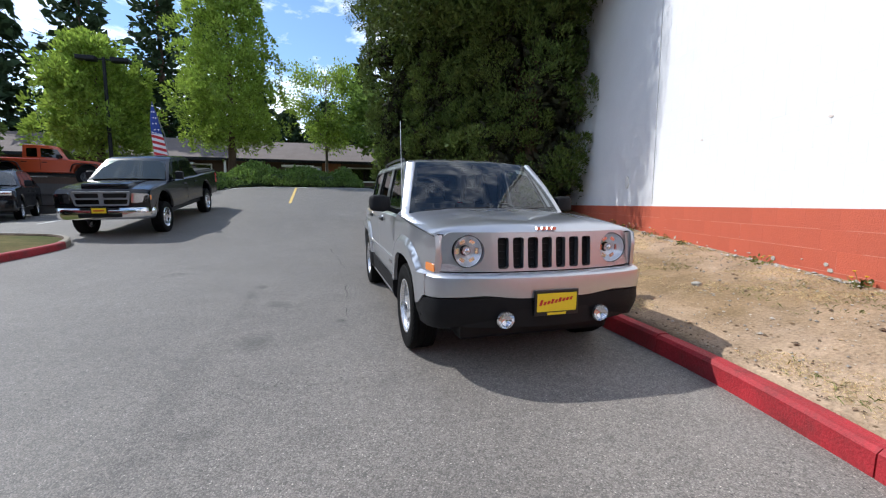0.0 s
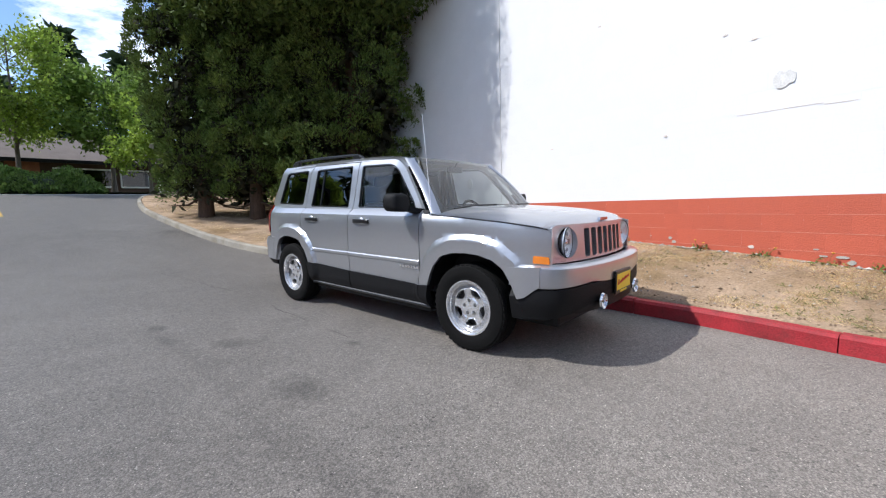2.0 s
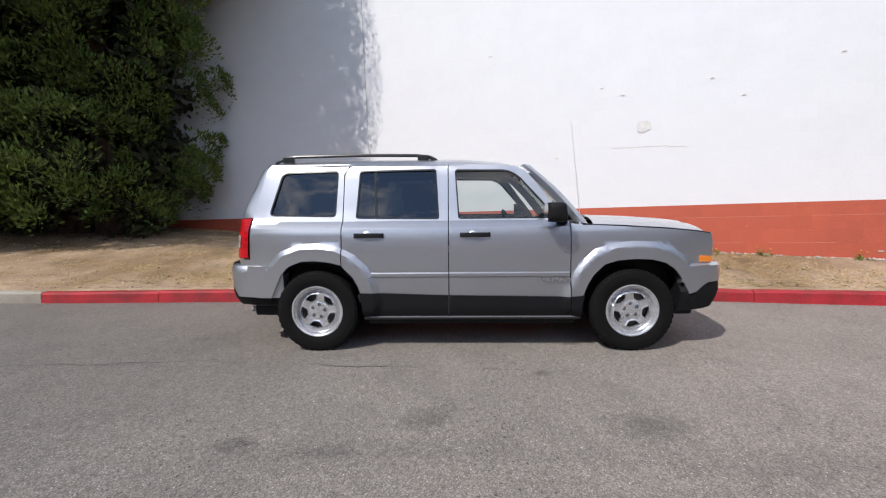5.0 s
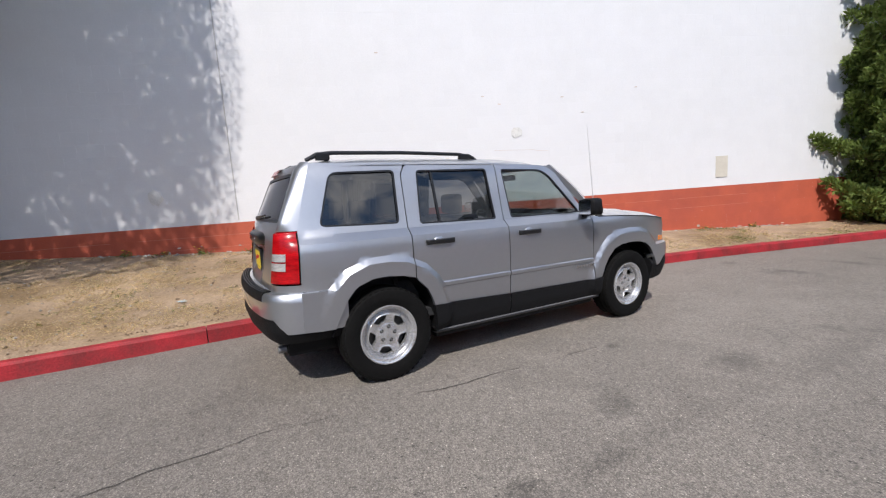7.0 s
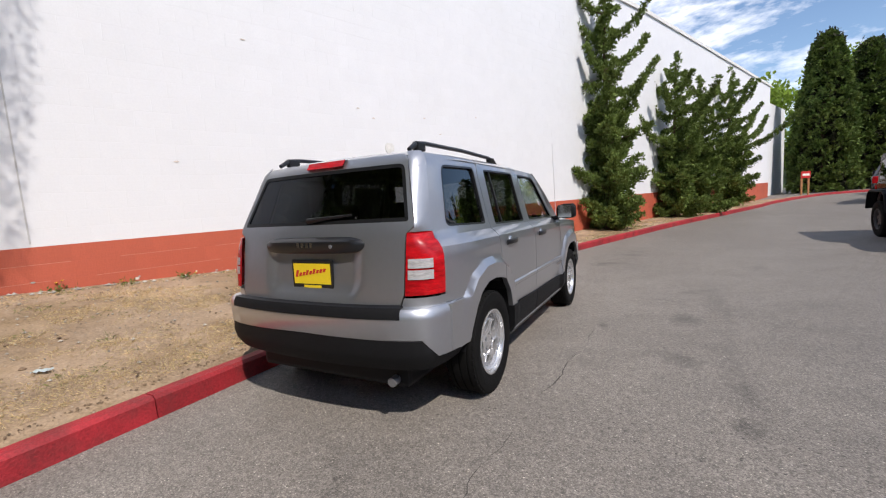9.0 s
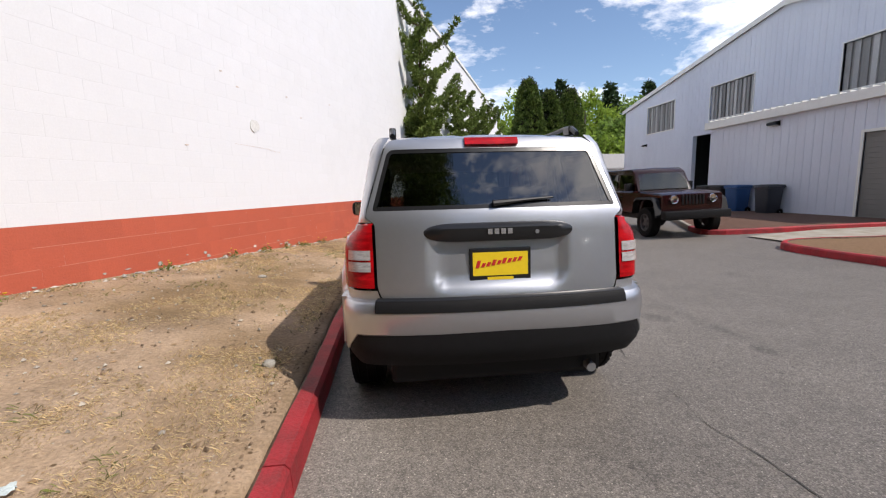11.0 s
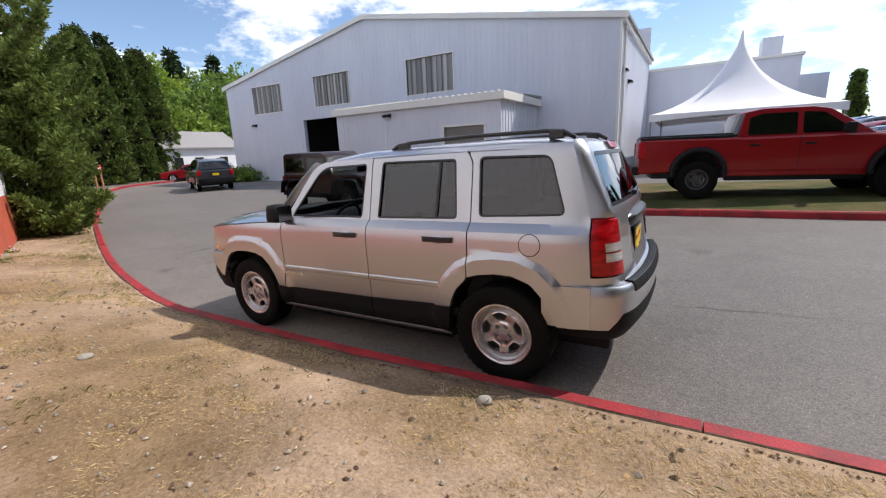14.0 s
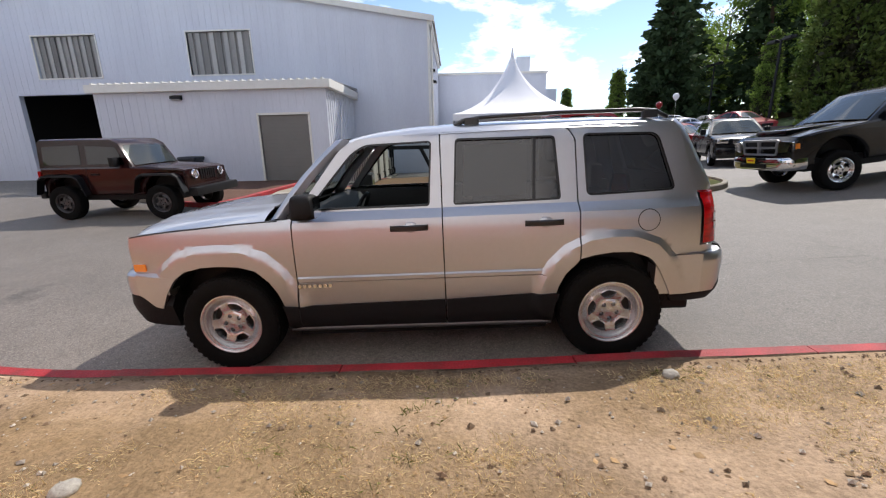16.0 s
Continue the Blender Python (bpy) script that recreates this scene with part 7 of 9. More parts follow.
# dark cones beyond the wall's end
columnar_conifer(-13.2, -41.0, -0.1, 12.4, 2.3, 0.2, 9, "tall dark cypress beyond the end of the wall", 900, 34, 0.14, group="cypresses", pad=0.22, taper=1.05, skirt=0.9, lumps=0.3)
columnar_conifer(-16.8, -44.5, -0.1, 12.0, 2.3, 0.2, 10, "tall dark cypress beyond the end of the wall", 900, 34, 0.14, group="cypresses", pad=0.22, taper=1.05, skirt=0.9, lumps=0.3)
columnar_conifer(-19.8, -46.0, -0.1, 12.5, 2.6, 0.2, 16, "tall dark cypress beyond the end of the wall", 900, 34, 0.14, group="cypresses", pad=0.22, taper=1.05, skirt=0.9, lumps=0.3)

# beyond the hedge
columnar_conifer(-7.3, 27.8, 2.2, 16.5, 3.1, 2.7, 20, "tall light green leafy tree behind the hedge", 620, 75, 0.11, M_LEAF_LIGHT, 0.15, "leafy trees", pad=0.7, kind_name="leafy_tree", inner=False, skirt=0.6, taper=0.9, ragged=0.45)
broadleaf(-0.9, 34.5, 2.4, 11.0, 3.4, 4.0, 21, "thin yellow-green young tree behind the hedge", M_LEAF_LIGHT, 800, 14, 0.14, 0.16)
columnar_conifer(-13.4, 24.0, 2.1, 7.8, 2.5, 1.8, 22, "rounded light green tree behind the hedge", 380, 60, 0.12, M_LEAF_LIGHT, 0.35, "leafy trees", pad=0.6, kind_name="leafy_tree", inner=False, ragged=0.4)
broadleaf(3.6, 33.0, 2.4, 10.0, 3.0, 2.6, 23, "green tree beside the low house", M_LEAF_MID, 500, 14, 0.18, 0.16)
broadleaf(4.5, 28.0, 2.3, 6.0, 2.0, 1.6, 24, "small yellow-green tree beside the low house", M_LEAF_LIGHT, 520, 16, 0.13, 0.12)
for k, (x, y, h, r) in enumerate(((-26, 52, 27, 5.5), (-33, 50, 25, 4.5), (-20, 57, 28, 6), (-15, 60, 25, 5.5), (-39, 46, 26, 5), (-10, 62, 16, 4), (-6, 66, 13, 4.5), (0, 62, 14, 4.5), (5, 58, 19, 4.2), (9.5, 52, 16, 4), (-45, 42, 24, 5), (-2, 70, 12, 5), (-52, 38, 22, 5), (-58, 30, 24, 5))):
    fir(x, y, 2.6, h, r, 30 + k, "tall dark fir far behind the houses", M_LEAF_FAR, 20, 0.6, 6)
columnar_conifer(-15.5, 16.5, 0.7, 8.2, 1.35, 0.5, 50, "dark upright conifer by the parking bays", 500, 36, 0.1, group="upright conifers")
# wooded bank beyond the parking lot
for k, (x, y, h, r) in enumerate(((-46, 40, 15, 5), (-54, 46, 17, 6), (-60, 38, 17, 6), (-66, 48, 19, 7), (-38, 46, 13, 5), (-72, 40, 18, 6.5))):
    broadleaf(x, y, 3.2, h, r, 2.5, 60 + k, "full green tree on the bank beyond the lot", M_LEAF_MID, 700, 14, 0.28, 0.3, "trees on the bank")
fir(-50, 25.5, 2.0, 17, 4.6, 70, "broad dark fir beyond the lot", M_LEAF_FAR, 24, 0.5, 8)
fir(-57, 28.5, 2.0, 15, 4.4, 71, "broad dark fir beyond the lot", M_LEAF_FAR, 22, 0.5, 8)
for k, (x, y, h) in enumerate(((-36.5, 28, 8.5), (-34, 33, 9.5), (-46, 18.5, 7.0), (-62, 17, 7))):
    columnar_conifer(x, y, 1.5, h, 0.8, 1.2, 80 + k, "slim upright green tree in the lot", 240, 50, 0.09, M_LEAF_MID, ragged=0.4, group="slim trees in the lot")
# wooded hill past the metal building
for k, (x, y, z, h, r) in enumerate(((-30, -62, 0, 9, 6), (-38, -66, 1, 11, 6), (-46, -68, 2, 14, 7), (-36, -78, 5, 14, 7), (-24, -72, 2, 12, 6), (-52, -84, 7, 14, 8), (-28, -90, 7, 15, 7), (-42, -92, 8, 14, 7), (-60, -72, 4, 14, 7), (-18, -80, 3, 13, 6), (-66, -92, 8, 14, 8))):
    broadleaf(x, y, z, h, r, 1.5, 100 + k, "full green tree on the far hill", M_LEAF_MID if k % 3 else M_LEAF_LIGHT, 400, 12, 0.45, 0.3, "trees on the far hill")
for k, (x, y, z, h) in enumerate(((-34, -86, 7, 17), (-44, -84, 7, 16), (-29, -82, 5, 16), (-56, -90, 8, 17), (-13, -90, 3, 15))):
    fir(x, y, z, h, 3.4, 120 + k, "dark fir on the far hill", M_LEAF_FAR, 18, 0.5, 6)
M_HILL = mat("far_scrub", (0.07, 0.105, 0.03), 0.95, var=0.4, scale=0.15, fine=1.5, bump=0.6)
hill = sheet("hill", list(np.linspace(-140, 20, 33)), list(np.linspace(-190, -56, 28)), lambda x, y: -0.4 + 9.5 * smoothstep(-54, -95, y) * smoothstep(-6, -40, x) + 0.7 * noise.noise(Vector((x / 9, y / 9, 0))) * smoothstep(-58, -75, y), M_HILL, label="green scrub slope of the far hill", category="hill")
bank = sheet("bank", list(np.linspace(-140, -30, 30)), list(np.linspace(22, 110, 24)), lambda x, y: 0.2 + 3.6 * smoothstep(22, 40, y + 0.3 * (x + 40)) + 0.2 * noise.noise(Vector((x / 5, y / 5, 0))), M_HILL, label="dark green grass bank beyond the lot", category="bank")
lawn2 = sheet("back_garden", list(np.linspace(-60, 40, 30)), list(np.linspace(20.4, 70, 20)), lambda x, y: ground_z(x, y) + 0.1 + 0.05 * noise.noise(Vector((x / 3, y / 3, 0))), M_LAWN, label="lawn behind the hedge and round the house", category="ground")

# hedge
rng = np.random.default_rng(7)
hc, ho = [], []
for _ in range(4200):
    x = rng.uniform(-13.5, 0.9)
    d = rng.uniform(0, 1)
    top = (1.0 + 0.22 * math.sin(x * 0.9) + 0.18 * math.sin(x * 2.3 + 1) + 0.25 * math.exp(-((x + 1.8) / 1.2) ** 2)) * min(1, (0.9 - x + 0.35) / 1.2)
    yy = 20.5 + 3.2 * d
    zz = ground_z(x, 20.4) + top * math.sin(min(1, d * 1.6 + 0.08) * math.pi / 2) * rng.uniform(0.75, 1.05)
    hc.append((x, yy, zz))
    ho.append((0, -0.6, 0.8))
v, q = sprays(np.array(hc), 10, 0.09, 0.085, rng, np.array(ho), 0.2, 1.5)
hedge = mesh_np("hedge", v, q, leafy("ivy_leaves", (0.15, 0.235, 0.05), 0.35, rough=0.6, var=0.3, scale=1, fine=8, per_piece=0.4))
tagged(hedge, "low spreading ivy hedge above the drive", "hedge", kind="stuff")
# dark green sheet behind the leaves: the hedge's inner shade as colour
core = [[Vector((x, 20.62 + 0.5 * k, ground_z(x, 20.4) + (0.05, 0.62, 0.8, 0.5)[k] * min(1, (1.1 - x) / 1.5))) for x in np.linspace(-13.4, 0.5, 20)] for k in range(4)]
tagged(finish(loft(core), "hedge_core", mat("hedge_shade", (0.03, 0.045, 0.015), 0.9)), "dark sheet inside the ivy hedge, its colour the shade between the leaves", "hedge", kind="stuff")

# low bush by the building corner
rng = np.random.default_rng(8)
b_c = rng.normal(0, 1, (220, 3)) * (0.45, 0.8, 0.28) + (0, 0, 0.45)
bush = thing("bush", "small dark green bush at the building corner", "bush", pose(-16.6, -27.3, 0.05))
v, q = sprays(b_c, 14, 0.1, 0.1, rng)
mesh_np("leaves", v, q, M_LEAF_MID, bush)
part("stems", tube([(0, 0, 0), (0.05, 0.1, 0.5)], [0.05, 0.02], 6), M_BARK, bush)

# ---------------------------------------------------------------- other vehicles
def paint(name, rgb, metal=0.3, rough=0.3):
    return mat(name, rgb, rough, metal, var=0.03, scale=20, fine=400, coat=1.0)


M_RED_PAINT = mat("deep_red_paint", (0.26, 0.004, 0.007), 0.28, 0.1, var=0.04, scale=20, spec=0.35, coat=0.4)
M_BLACK_PAINT = mat("black_paint", (0.006, 0.0065, 0.008), 0.2, 0.0, var=0.05, scale=20, spec=0.35, coat=0.25)
M_ORANGE_PAINT = paint("orange_paint", (0.55, 0.075, 0.02), 0.1)
M_DARKGREY_PAINT = paint("dark_grey_paint", (0.05, 0.055, 0.065), 0.4)
M_WHITE_PAINT = paint("white_paint", (0.75, 0.75, 0.75), 0.0)
M_BLUE_PAINT = paint("blue_paint", (0.03, 0.06, 0.18), 0.3)
M_BROWN_PAINT = mat("dark_maroon_paint", (0.02, 0.005, 0.005), 0.22, 0.0, var=0.05, scale=20, spec=0.3, coat=0.25)
M_GLASS_DARK = glass("dark_car_glass", (0.10, 0.11, 0.11))
M_DARK_RIM = mat("dark_wheel", (0.09, 0.09, 0.095), 0.4, 0.6, var=0.08)
W_TRUCK = wheel_meshes(0.41, 0.25, 0.27)
W_CAR = wheel_meshes(0.335, 0.215, 0.21, steps=28)
W_DARKTRUCK = wheel_meshes(0.43, 0.23, 0.29)
W_JEEP = wheel_meshes(0.4, 0.225, 0.26, steps=32)


def with_arches(top, zb, yf, yr, axles, ra):
    """A side outline: the given top line from front to rear, and a floor line with round wheel arches."""
    pts = [Vector(p) for p in top]
    pts.append(Vector((yr, zb)))
    for a in sorted(axles, reverse=True):
        pts.append(Vector((a + ra, zb)))
        for k in range(1, 12):
            t = math.pi * k / 12
            pts.append(Vector((a + ra * math.cos(t), zb + (ra * 1.02) * math.sin(t))))
        pts.append(Vector((a - ra, zb)))
    pts.append(Vector((yf, zb)))
    return pts


def vehicle(name, label, at, body_top, zb, yf, yr, axles, ra, hw, cab, hw_top, windows, colour, wheels, rim, wheel_r, group="", category="car", flare=None,
            screen_i=(0, 1), rear_i=None, glass_side=None, lamps=True, bumper=None, track=None, plate_z=0.6):
    v = thing(name, label, category, at, group)
    outline = with_arches(body_top, zb, yf, yr, axles, ra)
    rows = []
    for x, ins in ((-hw, 0.05), (-hw + 0.03, 0.012), (-hw + 0.1, 0.0), (0, -0.012), (hw - 0.1, 0.0), (hw - 0.03, 0.012), (hw, 0.05)):
        rows.append([Vector((x, p.x, p.y)) for p in grown(outline, -ins)])
    part("body", loft(rows, closed=True, caps=True), colour, v, smooth=35)
    z0, z1 = min(p[1] for p in cab), max(p[1] for p in cab)

    def cab_w(z):
        return hw * 0.965 + (hw_top - hw * 0.965) * max(0, min(1, (z - z0) / (z1 - z0)))

    rows = []
    for f, ins in ((-1, 0.0), (-0.94, -0.018), (0, -0.035), (0.94, -0.018), (1, 0.0)):
        rows.append([Vector((f * cab_w(p.y), p.x, p.y)) for p in grown([Vector(q) for q in cab], -ins)])
    cb = part("cabin", loft(rows, closed=True, caps=True), colour, v, smooth=35)
    gs = glass_side or M_GLASS_DARK
    # near-black sheets close behind the glass stand in for the shaded cabin
    inner = M_INTERIOR_SHADE
    for s in (-1, 1):
        for w in windows:
            part("window_recess", panel(rounded([Vector(p) for p in w], 0.04, 3), [], lambda y, z, d, s=s: Vector((s * (cab_w(z) + 0.003 - d), y, z)), 0.5, 0.004), inner, cb, "dark sheet behind the glass in place of the cabin's shade")
            part("window_pane", panel(rounded([Vector(p) for p in w], 0.04, 3), [], lambda y, z, d, s=s: Vector((s * (cab_w(z) + 0.008 - d), y, z)), 0.4, 0.004), gs, cb, "dark side glass", smooth=True)
        for w in windows[:2]:
            ym = (w[0][0] + w[-1][0]) / 2 + 0.2
            part("door_handle", box((s * (hw + 0.0) - 0.025, ym, z0 - 0.17), (s * hw + 0.025, ym + 0.2, z0 - 0.13), 0.01), M_BLACK, v)
        part("door_seam", box((s * hw - 0.004, windows[0][-1][0] + 0.03, zb + 0.12), (s * hw + 0.003, windows[0][-1][0] + 0.042, z0)), M_BLACK, v)
        mx = windows[0][0][0] + 0.15
        part("door_mirror", box((s * (hw + 0.09) - 0.1, mx - 0.07, z0 + 0.02), (s * (hw + 0.09) + 0.1, mx + 0.06, z0 + 0.24), 0.04), M_BLACK, v, smooth=40)

    def across(i, j, name_, g):
        a, b = Vector(cab[i]), Vector(cab[j])
        d = (b - a).normalized()
        n = Vector((-d.y, d.x))
        mid = sum((Vector(q) for q in cab), Vector((0, 0))) / len(cab)
        if n.dot(a - mid) < 0:
            n = -n
        rows_, rows2 = [], []
        for t in (0.07, 0.35, 0.65, 0.93):
            p = a.lerp(b, t) + n * 0.045
            rows_.append([Vector((f * (cab_w(p.y) - 0.07), p.x - (0.0 if abs(f) < 0.99 else 0) + n.x * -0.03 * f * f, p.y + n.y * -0.03 * f * f)) for f in (-1, -0.5, 0, 0.5, 1)])
            rows2.append([q - Vector((0, n.x, n.y)) * 0.008 for q in rows_[-1]])
        part("window_recess", loft(rows2), inner, cb, "dark sheet behind the glass in place of the cabin's shade")
        part(name_, loft(rows_), g, cb, "curved glass", smooth=True)

    across(*screen_i, "windscreen", M_GLASS)
    if rear_i:
        across(*rear_i, "rear_window", M_GLASS_DARK)
    for s in (-1, 1):
        for a in axles:
            put_wheel(wheels, v, s * ((track or hw) - 0.13), a, wheel_r, 17 * a + 9 * s, rim, nuts=False)
            arc = [Vector((s * (hw - 0.005), a + (ra + 0.03) * math.cos(t), zb + (ra + 0.03) * math.sin(t))) for t in np.linspace(-0.12, math.pi + 0.12, 15)]
            if flare:
                bm = bmesh.new()
                add_tube(bm, [p + Vector((s * 0.03, 0, 0)) for p in arc], 0.062, 8)
                part("wheel_arch_flare", bm, flare, v, "wheel-arch flare", smooth=40)
    part("underbody", box((-hw + 0.12, yf + 0.3, zb - 0.12), (hw - 0.12, yr - 0.3, zb + 0.12)), M_BLACK, v)
    ww = hw - 0.33
    part("wheel_tunnel", box((-ww, yf + 0.25, zb), (ww, yr - 0.2, zb + ra)), M_BLACK, v)
    return v


def lamp_pair(v, y, z, x, w, h, m, name, out, slant=0.0):
    for s in (-1, 1):
        part(name, box((s * x - w / 2, min(y, y + out), z - h / 2), (s * x + w / 2, max(y, y + out), z + h / 2), min(w, h) * 0.18, None), m, v, smooth=40)


def pickup(at, colour, label, wheels, rim, flare, dark_trim, wheel_r):
    top = [(-2.72, 0.62), (-2.76, 0.85), (-2.74, 1.1), (-2.62, 1.22), (-2.2, 1.28), (-1.2, 1.345), (0.98, 1.345), (1.05, 1.36), (3.0, 1.385), (3.04, 1.3)]
    cab = [(-1.32, 1.32), (-0.58, 1.86), (-0.3, 1.92), (0.6, 1.93), (0.92, 1.87), (1.06, 1.32)]
    wins = [[(-0.98, 1.38), (-0.48, 1.80), (-0.12, 1.83), (-0.10, 1.38)], [(0.0, 1.38), (-0.02, 1.83), (0.62, 1.83), (0.84, 1.75), (0.88, 1.38)]]
    v = vehicle("pickup_truck", label, at, top, 0.58, -2.72, 3.04, (-1.79, 1.79), 0.5, 1.0, cab, 0.76, wins, colour, wheels, rim, wheel_r, "pickup trucks", "truck", flare, (0, 1), (4, 5), glass_side=glass(label[:3] + "_glass", (0.3, 0.32, 0.32)))
    m = M_BLACK if dark_trim else M_CHROME
    part("front_bumper", sweep_plan(spline([(0.98, -2.45), (0.97, -2.68), (0.8, -2.84), (0.0, -2.9), (-0.8, -2.84), (-0.97, -2.68), (-0.98, -2.45)], 0.12)[::-1], [(-0.1, 0.8), (0.0, 0.8), (0.03, 0.74), (0.03, 0.6), (0.0, 0.53), (-0.1, 0.53)]), m, v, "front bumper", smooth=40)
    part("bumper_slot", box((-0.45, -2.935, 0.58), (0.45, -2.9, 0.68), 0.02), M_BLACK, v)
    gr = part("grille", panel(rounded([(-0.56, 0.84), (0.56, 0.84), (0.62, 1.18), (-0.62, 1.18)], 0.06), [rounded([(sx * 0.04, z0), (sx * 0.53, z0), (sx * 0.56, z1), (sx * 0.04, z1)], 0.03) for sx in (-1, 1) for z0, z1 in ((0.88, 0.99), (1.03, 1.14))], lambda x, z, d: Vector((x, -2.80 + 0.05 * x * x + d, z)), 0.12, 0.05), M_BLACK if dark_trim else M_STEEL, v, "crossbar grille", smooth=30)
    part("grille_mesh", panel([(-0.55, 0.85), (0.55, 0.85), (0.6, 1.17), (-0.6, 1.17)], [], lambda x, z, d: Vector((x, -2.76 + 0.05 * x * x, z)), 0.3, 0), M_BLACK, gr)
    for s in (-1, 1):
        hl = part("headlamp", panel(rounded([(s * 0.62, 0.9), (s * 0.97, 0.93), (s * 0.99, 1.12), (s * 0.65, 1.15)], 0.04), [], lambda x, z, d: Vector((x, -2.79 + 0.28 * max(0, abs(x) - 0.6) ** 1.5 + d, z)), 0.1, 0.05), M_CHROME, v, "clear headlamp", smooth=True)
        part("lens", panel(rounded([(s * 0.62, 0.9), (s * 0.97, 0.93), (s * 0.99, 1.12), (s * 0.65, 1.15)], 0.04), [], lambda x, z, d: Vector((x, -2.81 + 0.28 * max(0, abs(x) - 0.6) ** 1.5 + d, z)), 0.1, 0.02), M_LENS, hl, smooth=True)
        part("amber_marker", box((s * 0.985 - 0.02, -2.69, 0.97), (s * 0.985 + 0.02, -2.6, 1.08), 0.01), M_AMBER, v)
        part("tail_lamp", box((s * 0.92 - 0.09, 2.9, 0.95), (s * 0.92 + 0.09, 3.06, 1.32), 0.03), M_RED_LENS, v, "red tail lamp")
        part("bed_rail", box((s * 0.93 - 0.05, 1.1, 1.36), (s * 0.93 + 0.05, 3.02, 1.42), 0.02), M_BLACK, v)
        if dark_trim:
            part("rock_rail", box((s * 0.9 - 0.06, -1.22, 0.4), (s * 0.9 + 0.06, 1.24, 0.62), 0.03), M_BLACK, v, "black side rail below the doors", smooth=40)
            part("lower_door", box((s * 0.965 - 0.03, -1.24, 0.5), (s * 0.965 + 0.03, 1.26, 0.66), 0.02), colour, v, smooth=40)
    part("bonnet_bulge", box((-0.5, -2.55, 1.2), (0.5, -1.35, 1.36), 0.06, None), colour, v, smooth=40)
    part("bed_cover", box((-0.88, 1.12, 1.37), (0.88, 3.0, 1.46), 0.03), M_BLACK, v, "black bed cover")
    part("rear_bumper", box((-0.95, 3.0, 0.55), (0.95, 3.18, 0.76), 0.04), m, v, "rear bumper", smooth=40)
    part("bumper_pad", box((-0.4, -2.93, 0.76), (0.4, -2.86, 0.8), 0.01), M_BLACK, v)
    pl = part("plate_frame", box((-0.17, -2.955, 0.66), (0.17, -2.93, 0.83), 0.006), M_BLACK, v)
    part("plate_sheet", box((-0.15, -2.962, 0.69), (0.15, -2.953, 0.81)), M_PLATE_YELLOW, pl, "yellow dealer plate")
    part("print_bar", box((-0.11, -2.966, 0.735), (0.11, -2.96, 0.765)), M_PLATE_RED, pl)
    for k in (-1, 0, 1):
        part("roof_marker", box((k * 0.1 - 0.02, -0.36, 1.93), (k * 0.1 + 0.02, -0.28, 1.96), 0.008), M_AMBER, v) if dark_trim else None
    return v


def suv(at, colour, label, rim=None, rear_spare=False, group="parked cars"):
    top = [(-2.3, 0.6), (-2.36, 0.78), (-2.3, 1.0), (-2.1, 1.08), (-1.05, 1.16), (2.2, 1.18), (2.3, 1.1)]
    cab = [(-1.18, 1.13), (-0.35, 1.66), (0.2, 1.73), (1.6, 1.71), (2.0, 1.6), (2.24, 1.15)]
    wins = [[(-0.85, 1.2), (-0.28, 1.58), (0.12, 1.62), (0.1, 1.2)], [(0.2, 1.2), (0.22, 1.63), (1.0, 1.62), (1.02, 1.2)], [(1.12, 1.22), (1.12, 1.62), (1.62, 1.58), (1.9, 1.28)]]
    v = vehicle("suv", label, at, top, 0.42, -2.33, 2.32, (-1.42, 1.42), 0.42, 0.95, cab, 0.68, wins, colour, W_CAR, rim or M_ALLOY, 0.335, group, "car", None, (0, 1), (4, 5))
    part("front_bumper", sweep_plan(spline([(0.93, -2.0), (0.92, -2.25), (0.7, -2.42), (0.0, -2.48), (-0.7, -2.42), (-0.92, -2.25), (-0.93, -2.0)], 0.12)[::-1], [(-0.1, 0.7), (0.0, 0.7), (0.02, 0.6), (0.0, 0.36), (-0.1, 0.33)]), colour, v, smooth=40)
    for k in range(7):
        part("grille_slot", box((-0.36 + 0.11 * k, -2.4, 0.82), (-0.29 + 0.11 * k, -2.34, 1.0), 0.01), M_CHROME, v)
    lamp_pair(v, -2.36, 0.92, 0.68, 0.36, 0.14, M_CHROME, "headlamp", 0.2)
    lamp_pair(v, 2.2, 1.0, 0.82, 0.2, 0.3, M_RED_LENS, "tail_lamp", 0.14)
    part("rear_bumper", box((-0.9, 2.2, 0.42), (0.9, 2.42, 0.75), 0.06), M_BLACK, v, smooth=40)
    part("plate_sheet", box((-0.16, 2.33, 0.85), (0.16, 2.345, 0.98)), M_PLATE_YELLOW, v, "yellow dealer plate")
    part("front_plate", box((-0.16, -2.5, 0.52), (0.16, -2.485, 0.64)), M_PLATE_YELLOW, v, "yellow dealer plate")
    for s in (-1, 1):
        part("roof_rail", tube([(s * 0.6, -0.1, 1.71), (s * 0.6, 0.0, 1.77), (s * 0.6, 1.5, 1.77), (s * 0.6, 1.6, 1.71)], 0.018, 6), M_STEEL, v)
    return v


